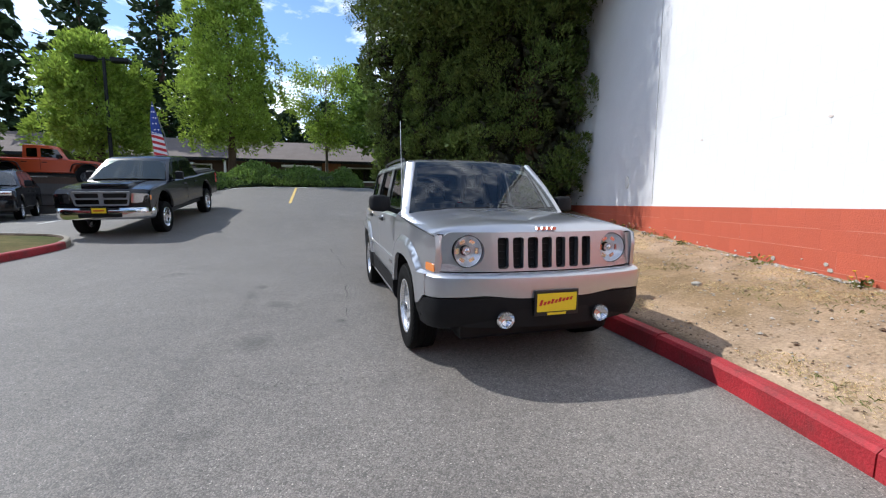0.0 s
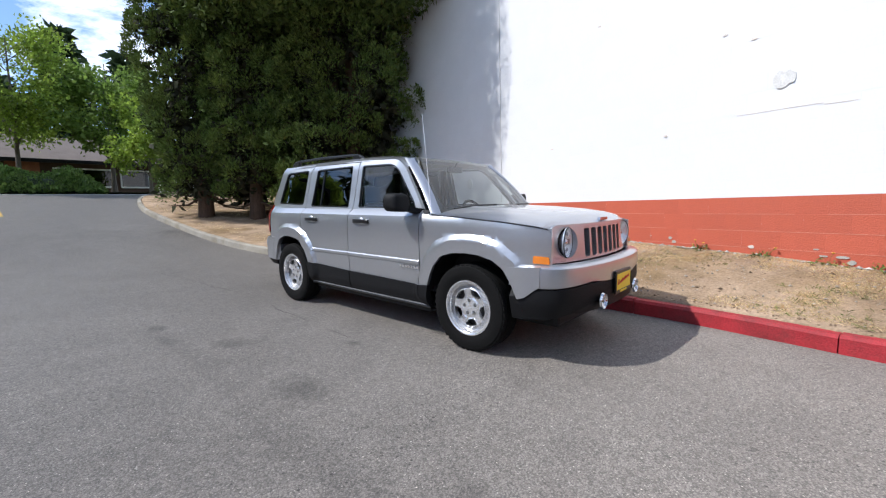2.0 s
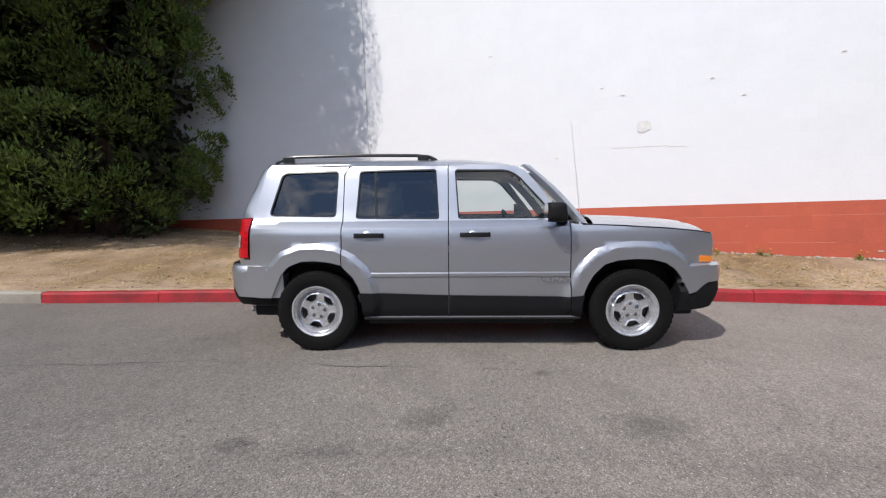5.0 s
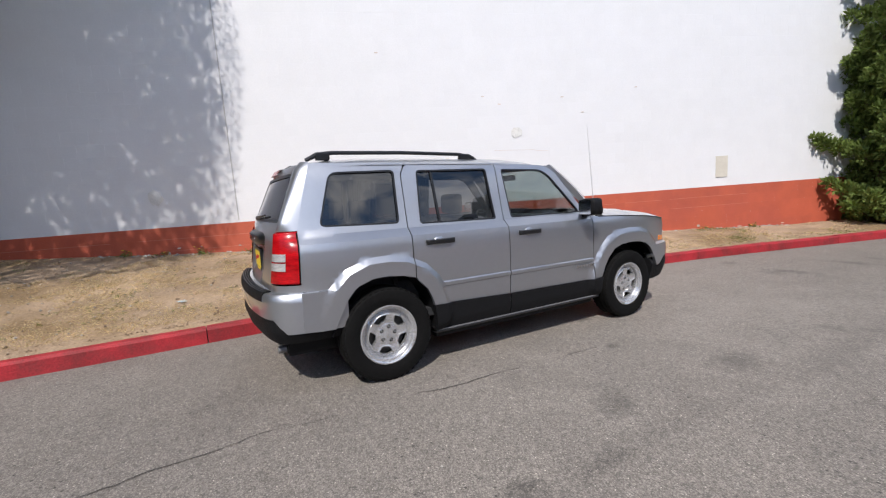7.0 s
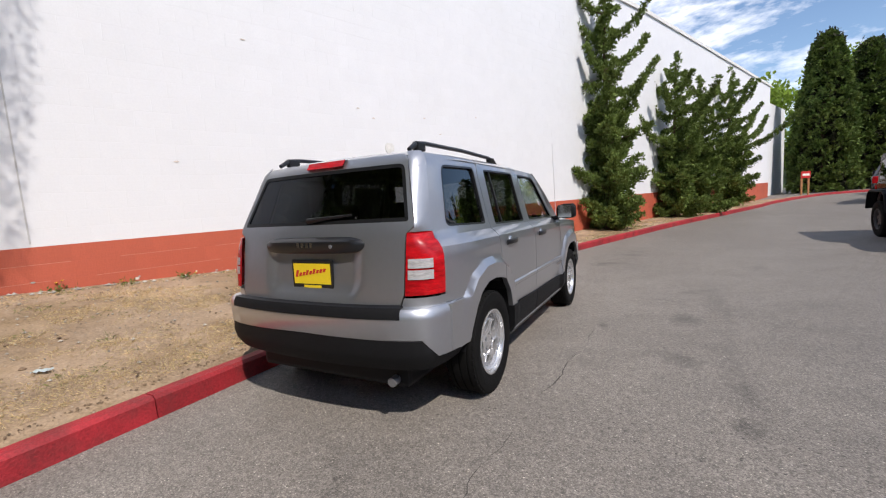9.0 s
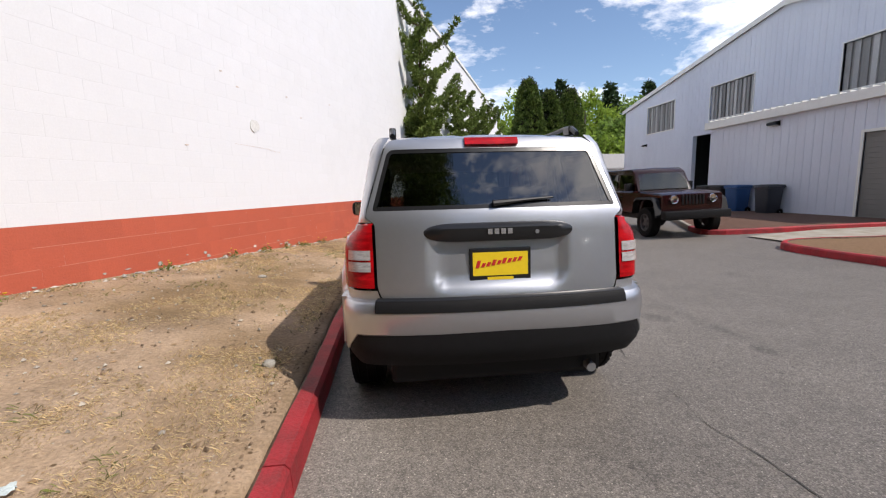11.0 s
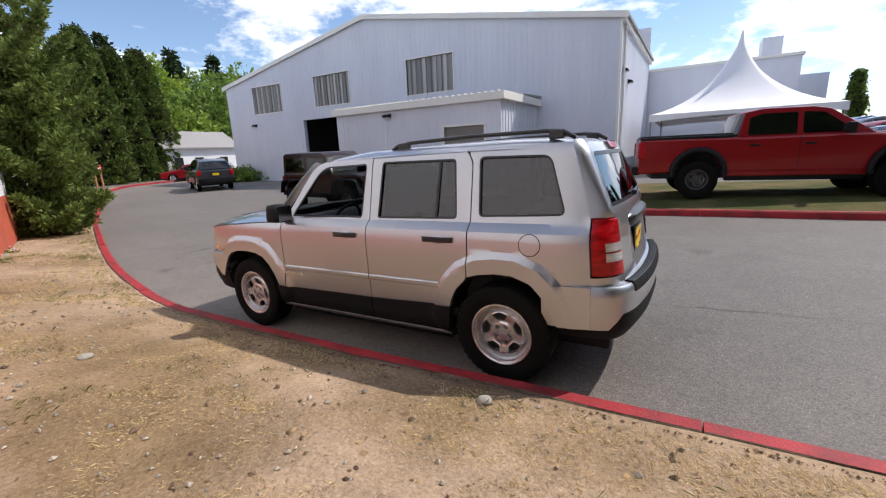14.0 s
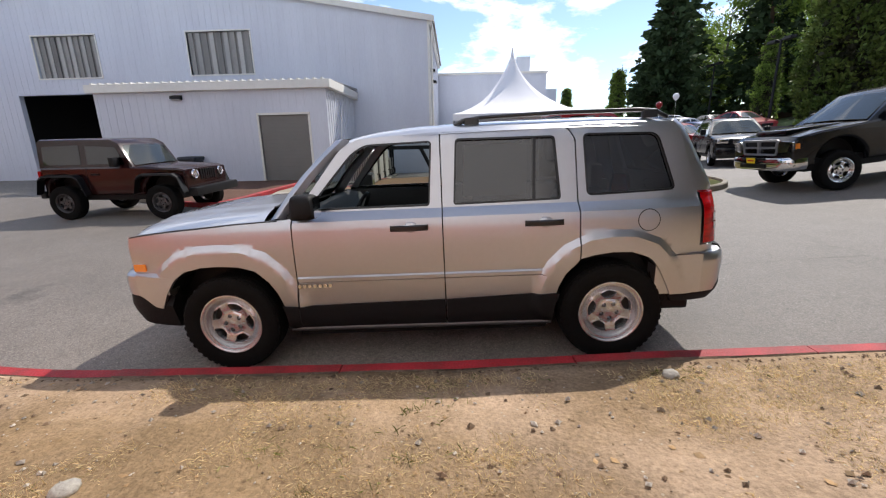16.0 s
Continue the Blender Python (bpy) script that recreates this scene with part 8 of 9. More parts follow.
def sedan(at, colour, label, group="parked cars"):
    top = [(-2.2, 0.45), (-2.28, 0.6), (-2.2, 0.76), (-1.1, 0.96), (1.5, 1.0), (2.3, 0.98), (2.36, 0.8)]
    cab = [(-1.05, 0.94), (-0.2, 1.38), (0.3, 1.44), (0.9, 1.41), (1.75, 1.0)]
    wins = [[(-0.75, 1.0), (-0.15, 1.32), (0.2, 1.36), (0.2, 1.0)], [(0.28, 1.0), (0.28, 1.36), (0.85, 1.33), (1.35, 1.05)]]
    v = vehicle("sedan", label, at, top, 0.3, -2.24, 2.36, (-1.38, 1.36), 0.37, 0.89, cab, 0.58, wins, colour, W_CAR, M_ALLOY, 0.335, group, "car", None, (0, 1), (3, 4))
    lamp_pair(v, -2.2, 0.68, 0.66, 0.34, 0.13, M_CHROME, "headlamp", 0.16)
    lamp_pair(v, 2.25, 0.82, 0.68, 0.36, 0.14, M_RED_LENS, "tail_lamp", 0.12)
    part("grille", box((-0.45, -2.3, 0.42), (0.45, -2.24, 0.62), 0.03), M_BLACK, v)
    return v


def off_roader(at, colour, label, orange=False, bed=False, short=False):
    top = [(-2.05, 0.66), (-2.08, 0.9), (-2.06, 1.12), (-1.9, 1.17), (-0.75, 1.23), (2.0 if not bed else 2.5, 1.23), (2.02 if not bed else 2.52, 1.1)]
    yr = 2.02 if not bed else 2.52
    cab = [(-0.82, 1.2), (-0.5, 1.74), (-0.3, 1.82), (1.9 if not bed else 0.7, 1.83), (2.0 if not bed else 0.8, 1.78), (2.02 if not bed else 0.84, 1.2)]
    wins = [[(-0.62, 1.28), (-0.42, 1.66), (0.18, 1.70), (0.18, 1.28)], [(0.3, 1.28), (0.3, 1.70), (0.68, 1.68), (0.68, 1.28)]]
    if not bed:
        wins = [[(-0.62, 1.28), (-0.42, 1.66), (0.18, 1.70), (0.18, 1.28)], [(0.3, 1.28), (0.3, 1.72), (0.98, 1.72), (0.98, 1.28)], [(1.08, 1.28), (1.08, 1.72), (1.9, 1.7), (1.92, 1.28)]]
    ax = 1.5
    if short:
        yr, ax = 1.52, 0.97
        top = [(y if y < 1 else y - 0.5, z) for y, z in top]
        cab = [(-0.82, 1.2), (-0.52, 1.72), (-0.34, 1.82), (1.42, 1.84), (1.5, 1.78), (1.52, 1.2)]
        wins = [[(-0.62, 1.28), (-0.44, 1.66), (0.3, 1.70), (0.3, 1.28)], [(0.46, 1.28), (0.46, 1.72), (1.38, 1.7), (1.4, 1.28)]]
    v = vehicle("off_road_car", label, at, top, 0.56, -2.05, yr, (-1.45, ax), 0.47, 0.8, cab, 0.72, wins, colour, W_JEEP, M_DARK_RIM if not orange else M_ALLOY, 0.4, "off-road cars", "car", None, (0, 1), (4, 5), track=0.93)
    for s in (-1, 1):
        for a in (-1.45, ax):
            pts = [(a - 0.62, 0.62), (a - 0.5, 0.98), (a - 0.38, 1.06), (a + 0.38, 1.06), (a + 0.5, 0.98), (a + 0.6, 0.66)]
            rows = [[Vector((s * x, y, z + dz)) for y, z in pts] for x, dz in ((0.78, 0.0), (0.96, -0.01), (0.97, -0.05), (0.78, -0.05))]
            part("wheel_arch_flare", loft(rows, closed=False), M_BLACK, v, "square wheel-arch flare", smooth=30)
        hl = lathe([(0.0, 0.02), (0.09, 0.01), (0.1, -0.02), (0.11, 0.02)], 24, axis="z")
        hl.transform(Matrix.Translation((s * 0.5, -2.1, 1.0)) @ Matrix.Rotation(radians(-90), 4, "X"))
        part("headlamp", hl, M_CHROME, v, "round headlamp", smooth=40)
        part("tail_lamp", box((s * 0.74 - 0.07, yr - 0.02, 0.95), (s * 0.74 + 0.07, yr + 0.06, 1.15), 0.02), M_RED_LENS, v)
    for k in range(7):
        part("grille_slot", box((-0.29 + 0.088 * k, -2.1, 0.86), (-0.24 + 0.088 * k, -2.07, 1.1), 0.01), M_BLACK, v)
    part("front_bumper", box((-0.85, -2.32, 0.52), (0.85, -2.1, 0.72), 0.04), M_BLACK, v, smooth=40)
    part("rear_bumper", box((-0.8, yr, 0.5), (0.8, yr + 0.15, 0.68), 0.03), M_BLACK, v, smooth=40)
    if not bed:
        sp = new("spare_wheel", W_JEEP["tyre"])
        sp.parent = v
        sp.matrix_basis = pose(0, yr + 0.16, 1.0, 0, 0, 90)
        sr = new("rim", W_JEEP["rim"])
        sr.parent = sp
    return v


def on_ground(x, y, yaw, lift=0.0):
    """A pose on the sloping ground, nose and side following the slope."""
    z = ground_z(x, y) + lift
    gx = (ground_z(x + 1, y) - ground_z(x - 1, y)) / 2
    gy = (ground_z(x, y + 1) - ground_z(x, y - 1)) / 2
    n = Vector((-gx, -gy, 1)).normalized()
    q = Vector((0, 0, 1)).rotation_difference(n).to_matrix().to_4x4()
    return Matrix.Translation((x, y, z)) @ q @ Matrix.Rotation(radians(yaw), 4, "Z")


pickup(on_ground(-6.35, 10.15, -3), M_BLACK_PAINT, "black crew-cab pickup truck with chrome bumper parked facing the drive", W_TRUCK, M_CHROME, None, False, 0.41)
pickup(Matrix.Translation((-9.4, 4.02, ground_z(-9.2, 3.8) + 0.16)) @ Matrix.Rotation(radians(189), 4, "Z"), M_RED_PAINT, "red crew-cab pickup truck with black flares on the lawn island", W_DARKTRUCK, M_DARK_RIM, M_BLACK, True, 0.43)
off_roader(on_ground(-6.95, -7.9, 177), M_BROWN_PAINT, "dark maroon boxy two-door off-road car on the drive", short=True)
TERR = 1.95
off_roader(pose(-14.0, 20.6, TERR + 0.02, 0, 0, 102), M_ORANGE_PAINT, "orange and black off-road pickup on the raised terrace", True, True)
suv(on_ground(-14.2, 11.4, 70), M_BLACK_PAINT, "black family SUV parked in the bays")
suv(on_ground(-12.6, 14.2, 20), M_BLACK_PAINT, "black family SUV nosed towards the island")
suv(on_ground(-11.5, -22.7, 338), M_DARKGREY_PAINT, "dark grey SUV parked by the metal building")
sedan(on_ground(-23.5, 14.2, 120), M_RED_PAINT, "dark red sedan parked in the lot")
for k, (x, y, c, l, yaw) in enumerate(((-27, 15.5, M_DARKGREY_PAINT, "dark grey sedan parked in the lot", 115), (-30.5, 17, M_WHITE_PAINT, "white sedan parked in the lot", 110), (-34, 17.5, M_BLUE_PAINT, "blue sedan parked in the lot", 120), (-38, 19, M_BLACK_PAINT, "black sedan parked in the lot", 115),
                                       (-42, 20, M_WHITE_PAINT, "white sedan parked in the lot", 110), (-30, 22, M_RED_PAINT, "red sedan parked in the lot", 100), (-37, 24, M_DARKGREY_PAINT, "dark grey sedan parked in the lot", 95), (-47, 22, M_BLUE_PAINT, "blue sedan parked in the lot", 110))):
    sedan(on_ground(x, y, yaw), c, l)
for k in range(12):
    x, y = -23.0 - 3.1 * (k % 6) - 1.2 * (k // 6), 9.4 + 0.35 * (k % 6) + 6.6 * (k // 6)
    c, l = ((M_BLACK_PAINT, "black"), (M_DARKGREY_PAINT, "dark grey"), (M_WHITE_PAINT, "white"), (M_RED_PAINT, "red"), (M_BLUE_PAINT, "blue"))[(k * 3 + k // 5) % 5]
    sedan(on_ground(x, y, 30 if k < 6 else 200), c, l + " sedan in a row of parked cars")
sedan(on_ground(-18.0, -36.8, 70), M_RED_PAINT, "red car beyond the building corner")

# ---------------------------------------------------------------- terrace, poles, flag, house
terr = tagged(finish(box((-34, 17.6, -0.2), (-10.0, 32, TERR), 0.0), "terrace_wall", mat("dark_retaining_wall", (0.09, 0.085, 0.08), 0.9, var=0.25, scale=2, fine=30, bump=0.4)), "dark retaining wall of the raised terrace", "wall", kind="structure")
for k in range(3):
    part("wall_course", box((-34.02, 17.55, 0.55 + 0.45 * k), (-9.95, 17.62, 0.57 + 0.45 * k)), M_BLACK, terr)
for x, y, z in ((-12.0, 21.8, TERR), (-30, 24, 1.6), (-44, 27.5, 2.2)):
    p = thing("lamp_post", "dark car park lamp post with twin flat heads", "lamp post", pose(x, y, z), "lamp posts")
    part("base", tube([(0, 0, 0), (0, 0, 0.7)], 0.22, 12), M_CONCRETE, p)
    part("pole", tube([(0, 0, 0.5), (0, 0, 6.6)], [0.1, 0.075], 10), M_BLACK, p)
    part("arm", tube([(-0.5, 0, 6.5), (0.5, 0, 6.5)], 0.035, 8), M_BLACK, p)
    for s in (-1, 1):
        part("lamp_head", box((s * 0.75 - 0.42, -0.22, 6.4), (s * 0.75 + 0.42, 0.22, 6.62), 0.04), M_BLACK, p, "flat dark lamp head")

# feather flag with stars and stripes
M_FLAG_RED, M_FLAG_WHITE, M_FLAG_BLUE = mat("flag_red", (0.5, 0.03, 0.04), 0.8), mat("flag_white", (0.75, 0.75, 0.78), 0.8), mat("flag_blue", (0.03, 0.06, 0.28), 0.8)
fl = thing("feather_flag", "tall feather flag with stars and stripes", "flag", pose(-8.3, 17.0, ground_z(-8.3, 17.0), 0, 0, 20))
part("pole", tube([(0.42, 0, 0), (0.42, 0, 1.4), (0.25, 0, 3.0), (-0.15, 0, 4.35)], [0.025, 0.02, 0.015, 0.01], 8), M_STEEL, fl)


def flag_pt(u, t):
    return Vector((0.42 - 0.55 * t ** 1.5 - (0.55 - 0.15 * t) * u * (1 - t ** 4), 0.03 * math.sin(5 * t + 3 * u), 1.1 + 3.25 * t))


for k in range(26):
    t0, t1 = k / 26, (k + 1) / 26
    if t0 < 0.55:
        m = M_FLAG_RED if k % 2 else M_FLAG_WHITE
        part("stripe", loft([[flag_pt(u, t + 0.03 * u) for u in np.linspace(0, 1, 5)] for t in (t0, t1)]), m, fl)
    else:
        part("blue_field", loft([[flag_pt(u, t) for u in np.linspace(0, 1, 5)] for t in (t0, t1)]), M_FLAG_BLUE, fl)
        if k % 2 == 0:
            for u in (0.25, 0.6):
                c = flag_pt(u + (0.12 if k % 4 else 0), (t0 + t1) / 2)
                star = bmesh.new()
                vs_ = [star.verts.new(c + Vector((0.05 * (1 if j % 2 else 0.42) * math.sin(j * math.pi / 5), -0.012, 0.05 * (1 if j % 2 else 0.42) * math.cos(j * math.pi / 5)))) for j in range(10)]
                star.faces.new(vs_)
                part("star", star, M_FLAG_WHITE, fl)

house = thing("long_house", "long low house with a brown shingle roof behind the hedge", "house")
M_SHINGLE = mat("brown_shingles", (0.16, 0.13, 0.115), 0.95, var=0.2, scale=1, fine=12, bump=0.4)
M_SIDING = mat("dark_brown_siding", (0.085, 0.05, 0.035), 0.85, var=0.2)
M_BRICK_H = mat("orange_brick", (0.32, 0.13, 0.07), 0.9, var=0.25, scale=3, fine=20)
part("wall", box((-52, 40, 2.2), (8, 48, 5.5)), M_SIDING, house)
part("roof", loft([[Vector((x, y, z)) for y, z in ((38.8, 5.3), (44, 7.6), (49, 5.4), (49, 5.2), (44, 7.3), (38.8, 5.1))] for x in (-53, 9)], closed=True, caps=True), M_SHINGLE, house)
part("gutter", box((-53, 38.7, 5.05), (9, 38.85, 5.3)), M_BLACK, house)
for x, w in ((-44, 2.2), (-37, 1.6), (-31, 2.6), (-25.5, 1.4), (-19, 3.0), (-13.5, 2.2), (-8.6, 1.2), (-4.6, 3.2), (1.4, 3.6), (5.5, 2.0)):
    wd = part("window", box((x, 39.9, 3.4), (x + w, 39.98, 4.7)), M_GLASS_DARK, house, "house window with pale frame")
    for lo, hi in (((x - 0.1, 3.3), (x + w + 0.1, 3.42)), ((x - 0.1, 4.68), (x + w + 0.1, 4.8)), ((x - 0.1, 3.4), (x, 4.7)), ((x + w, 3.4), (x + w + 0.1, 4.7))):
        part("window_frame", box((lo[0], 39.85, lo[1]), (hi[0], 40.0, hi[1])), M_TRIM, wd)
for x, w in ((-33, 2.4), (-15.5, 3.0), (-5.0, 3.0)):
    part("awning", box((x, 38.9, 4.65), (x + w, 39.9, 4.82)), M_TRIM, house, "pale awning")
part("brick_panel", box((-1.2, 39.86, 2.2), (0.6, 39.99, 5.2)), M_BRICK_H, house, "orange brick panel")
for x in (-40, -28, -10, 7.8):
    part("post", box((x, 38.9, 2.2), (x + 0.18, 39.1, 5.1)), M_TRIM, house)

# white cottage beyond the metal building
cot = thing("white_cottage", "small white building beyond the yard", "house", pose(-24, -47, 0))
part("wall", box((-4, -3, 0), (4, 3, 3.2)), M_WALL, cot)
part("roof", loft([[Vector((x, y, z)) for y, z in ((-3.4, 3.1), (0, 4.9), (3.4, 3.1), (3.4, 3.25), (0, 5.1), (-3.4, 3.25))] for x in (-4.4, 4.4)], closed=True, caps=True), M_ROOF, cot)
for x in (-2.6, 0.2, 2.4):
    part("window", box((x, 2.98, 1.2), (x + 0.9, 3.02, 2.2)), M_GLASS_DARK, cot)

# small sign on two posts at the bend, and balloons over the lot
sg = thing("notice_board", "small red notice board on two timber posts", "sign", pose(-11.0, -36.2, -0.18, 0, 0, 15))
M_TIMBER = mat("orange_timber", (0.36, 0.17, 0.07), 0.8, var=0.2)
for s in (-1, 1):
    part("post", box((s * 0.22 - 0.05, -0.05, -0.2), (s * 0.22 + 0.05, 0.05, 1.9), 0.01), M_TIMBER, sg)
bd = part("board", box((-0.29, 0.051, 1.45), (0.29, 0.09, 1.95), 0.01), M_PLATE_RED, sg)
part("print_bar", box((-0.22, 0.09, 1.62), (0.22, 0.094, 1.78)), M_TRIM, bd)
for x, y, z, m, l in ((-27.5, 14.6, 3.65, M_RED_PAINT, "red balloon tied over the parked cars"), (-27.7, 15.8, 4.2, M_WHITE_PAINT, "white balloon tied over the parked cars")):
    b = thing("balloon", l, "balloon", pose(x, y, ground_z(x, y)), "balloons over the lot")
    zz = z - ground_z(x, y)
    part("skin", lathe([(0.0, zz - 0.26), (0.03, zz - 0.25), (0.17, zz - 0.1), (0.22, zz + 0.05), (0.18, zz + 0.18), (0.08, zz + 0.25), (0.0, zz + 0.26)], 20, axis="z"), m, b, smooth=True)
    part("string", tube([(0, 0, 0.0), (0.05, 0.02, zz * 0.5), (0, 0, zz - 0.25)], 0.006, 5), M_TRIM, b)

# ---------------------------------------------------------------- loose cover of the verge
def strip_point(rng, y0, y1, lo=0.03, hi=0.99):
    """A random place on the verge between kerb and wall."""
    y = rng.uniform(y0, y1)
    kx = min(KERB_LINE, key=lambda p: abs(p.y - y)).x + 0.2
    f = rng.uniform(lo, hi)
    return kx + (wall_x(y) - 0.02 - kx) * f, y, f


def patchy(x, y, k=0.75, seed=0.0):
    return 0.5 + 0.5 * noise.noise(Vector((x * k, y * k, 5.0 + seed))) + 0.3 * noise.noise(Vector((x * k * 3.4, y * k * 3.4, 9.0 + seed)))


def grass_tufts(name, label, count, ranges, blades, length, material, seed, need, edge=0.0):
    rng = np.random.default_rng(seed)
    cs, sizes = [], []
    while len(cs) < count:
        y0, y1 = ranges[int(rng.integers(0, len(ranges)))]
        x, y, f = strip_point(rng, y0, y1)
        if patchy(x, y, seed=seed) + edge * max(0, abs(f - 0.5) - 0.3) < need + rng.uniform(-0.1, 0.1):
            continue
        cs.append((x, y, verge_at(x, y) - 0.006))
    n = len(cs) * blades
    c = np.repeat(np.array(cs), blades, axis=0) + rng.normal(0, 1, (n, 3)) * (0.028, 0.028, 0.002)
    d = rng.normal(0, 1, (n, 3)) * (1, 1, 0.3) + (0, 0, 0.55)
    d[:, 2] = np.abs(d[:, 2]) + 0.06
    d /= np.linalg.norm(d, axis=1, keepdims=True)
    side = np.cross(d, (0, 0, 1.0))
    side /= np.linalg.norm(side, axis=1, keepdims=True) + 1e-9
    ln = length * rng.uniform(0.4, 1.35, (n, 1))
    w = 0.0012 * rng.uniform(0.7, 1.4, (n, 1))
    bent = d * (1, 1, 0.25)
    v = np.stack([c - side * w, c + side * w, c + d * ln * 0.6 + side * w * 0.7, c + d * ln * 0.6 + bent * ln * 0.45], 1).reshape(-1, 3)
    ob = mesh_np(name, v, np.arange(len(v)).reshape(-1, 4), material)
    return tagged(ob, label, "grass", kind="stuff")


grass_tufts("dry_grass", "patches of short dry yellow grass on the verge", 11000, ((-6.5, 7.0), (-4.0, 4.0), (0.0, 6.0)), 10, 0.034, M_STRAW, 301, 0.52, 0.6)
grass_tufts("dry_grass", "sparse dry grass further along the verge", 2600, ((-24.0, -6.0), (5.0, 16.0)), 8, 0.06, M_STRAW, 302, 0.42, 0.6)
grass_tufts("green_grass", "thin green grass among the dry patches", 900, ((-8.0, 5.0), (-16.0, -6.0)), 9, 0.05, M_GRASS, 303, 0.68, 0.8)


def bits(name, label, category, count, ranges, lo, hi, flat, material, seed, f_lo=0.02, f_hi=0.99):
    """Small uneven lumps lying on the verge."""
    rng = np.random.default_rng(seed)
    base = np.array([(1, 0, 0), (0, 1, 0), (-1, 0, 0), (0, -1, 0), (0, 0, 1), (0, 0, -0.6)], float)
    tri = [(0, 1, 4), (1, 2, 4), (2, 3, 4), (3, 0, 4), (1, 0, 5), (2, 1, 5), (3, 2, 5), (0, 3, 5)]
    verts, faces = [], []
    for k in range(count):
        y0, y1 = ranges[int(rng.integers(0, len(ranges)))]
        x, y, f = strip_point(rng, y0, y1, f_lo, f_hi)
        r = lo + (hi - lo) * rng.uniform(0, 1) ** 2.5
        a = rng.uniform(0, 6.28)
        p = base * rng.uniform(0.65, 1.25, (6, 1)) * (r, r * rng.uniform(0.55, 1), r * flat)
        ca, sa = math.cos(a), math.sin(a)
        p = p @ np.array([(ca, sa, 0), (-sa, ca, 0), (0, 0, 1)])
        b = len(verts)
        zz = verge_at(x, y) + r * flat * 0.35
        verts += [(x + q[0], y + q[1], zz + q[2]) for q in p]
        faces += [tuple(i + b for i in t) for t in tri]
    return tagged(mesh_from(name, verts, faces, material), label, category, kind="stuff")


M_PEBBLE = mat("pale_pebbles", (0.36, 0.32, 0.27), 0.9, var=0.2, per_piece=0.45)
M_CLOD = mat("earth_clods", (0.17, 0.115, 0.072), 0.95, var=0.2, per_piece=0.4)
M_DEAD_LEAF = mat("dead_leaves", (0.30, 0.19, 0.09), 0.85, var=0.2, per_piece=0.5)
bits("pebbles", "scattered pale pebbles on the dirt", "pebbles", 1500, ((-5, 5), (-3, 5)), 0.004, 0.022, 0.7, M_PEBBLE, 311)
bits("earth_clods", "small dark clods of earth on the verge", "earth", 420, ((-5, 6), (-3, 5)), 0.005, 0.03, 0.6, M_CLOD, 312)
bits("dead_leaves", "small dead leaves on the verge", "leaves", 1100, ((-6, 7), (1, 7)), 0.008, 0.024, 0.14, M_DEAD_LEAF, 313)
bits("mortar_rubble", "pale mortar crumbs along the wall foot", "rubble", 520, ((-9, 4),), 0.008, 0.045, 0.55, mat("mortar_crumbs", (0.44, 0.42, 0.38), 0.95, var=0.2, per_piece=0.3), 314, 0.955, 0.998)
bits("kerb_grit", "grit and moss behind the kerb", "grit", 700, ((-6, 6),), 0.004, 0.016, 0.6, M_CLOD, 315, 0.0, 0.012)


def stone(x, y, r, flat, seed, label):
    bm = bmesh.new()
    bmesh.ops.create_icosphere(bm, subdivisions=2, radius=r)
    for v in bm.verts:
        n_ = noise.noise(v.co * (2.2 / r) + Vector((seed, 0, 0)))
        v.co *= 1 + 0.25 * n_
        v.co.z *= flat
    ob = finish(bm, "stone", mat("grey_stone", (0.34, 0.32, 0.28), 0.9, var=0.25, scale=12, bump=0.4), smooth=50)
    ob.location = (x, y, verge_at(x, y) + r * flat * 0.3)
    return tagged(ob, label, "stone", group="stones on the verge")


stone(3.1, -2.75, 0.13, 0.45, 1.0, "flat grey stone half sunk in the dirt")
stone(1.42, 1.45, 0.045, 0.6, 2.0, "small pale stone on the dirt by the kerb")
stone(2.3, -1.2, 0.05, 0.5, 3.0, "small pale stone on the dry grass")

# weeds with yellow flowers at the wall foot
rng = np.random.default_rng(321)
for k, y in enumerate((-5.6, -4.55, -3.9, -3.45, -2.9, -2.2, -1.1, 0.5, 1.15, 1.75, 2.45, 3.1, 3.6, -6.8, -8.0)):
    x = wall_x(y) - rng.uniform(0.06, 0.16)
    w = thing("weed", "small green weed with yellow flowers at the wall foot", "plant", pose(x, y, verge_at(x, y) - 0.01), "weeds along the wall")
    hgt = rng.uniform(0.05, 0.13)
    v, q = sprays(rng.normal(0, 1, (10, 3)) * (0.05, 0.07, 0.015) + (0, 0, 0.03), 7, 0.02, 0.018, rng, None, 0.4, 2.4)
    mesh_np("leaves", v, q, M_GRASS, w)
    bm = bmesh.new()
    fb = bmesh.new()
    for j in range(int(rng.integers(1, 4))):
        tip = Vector((rng.normal(0, 0.04), rng.normal(0, 0.06), hgt * rng.uniform(0.7, 1.3)))
        add_tube(bm, [(0, 0, 0), tip * 0.5 + Vector((0.005, 0, 0)), tip], 0.0018, 5)
        bmesh.ops.create_cone(fb, cap_ends=True, segments=8, radius1=0.006, radius2=0.017, depth=0.01, matrix=Matrix.Translation(tip))
    part("stem", bm, M_GRASS, w)
    part("flower", fb, M_PLATE_YELLOW, w, "yellow flower heads")

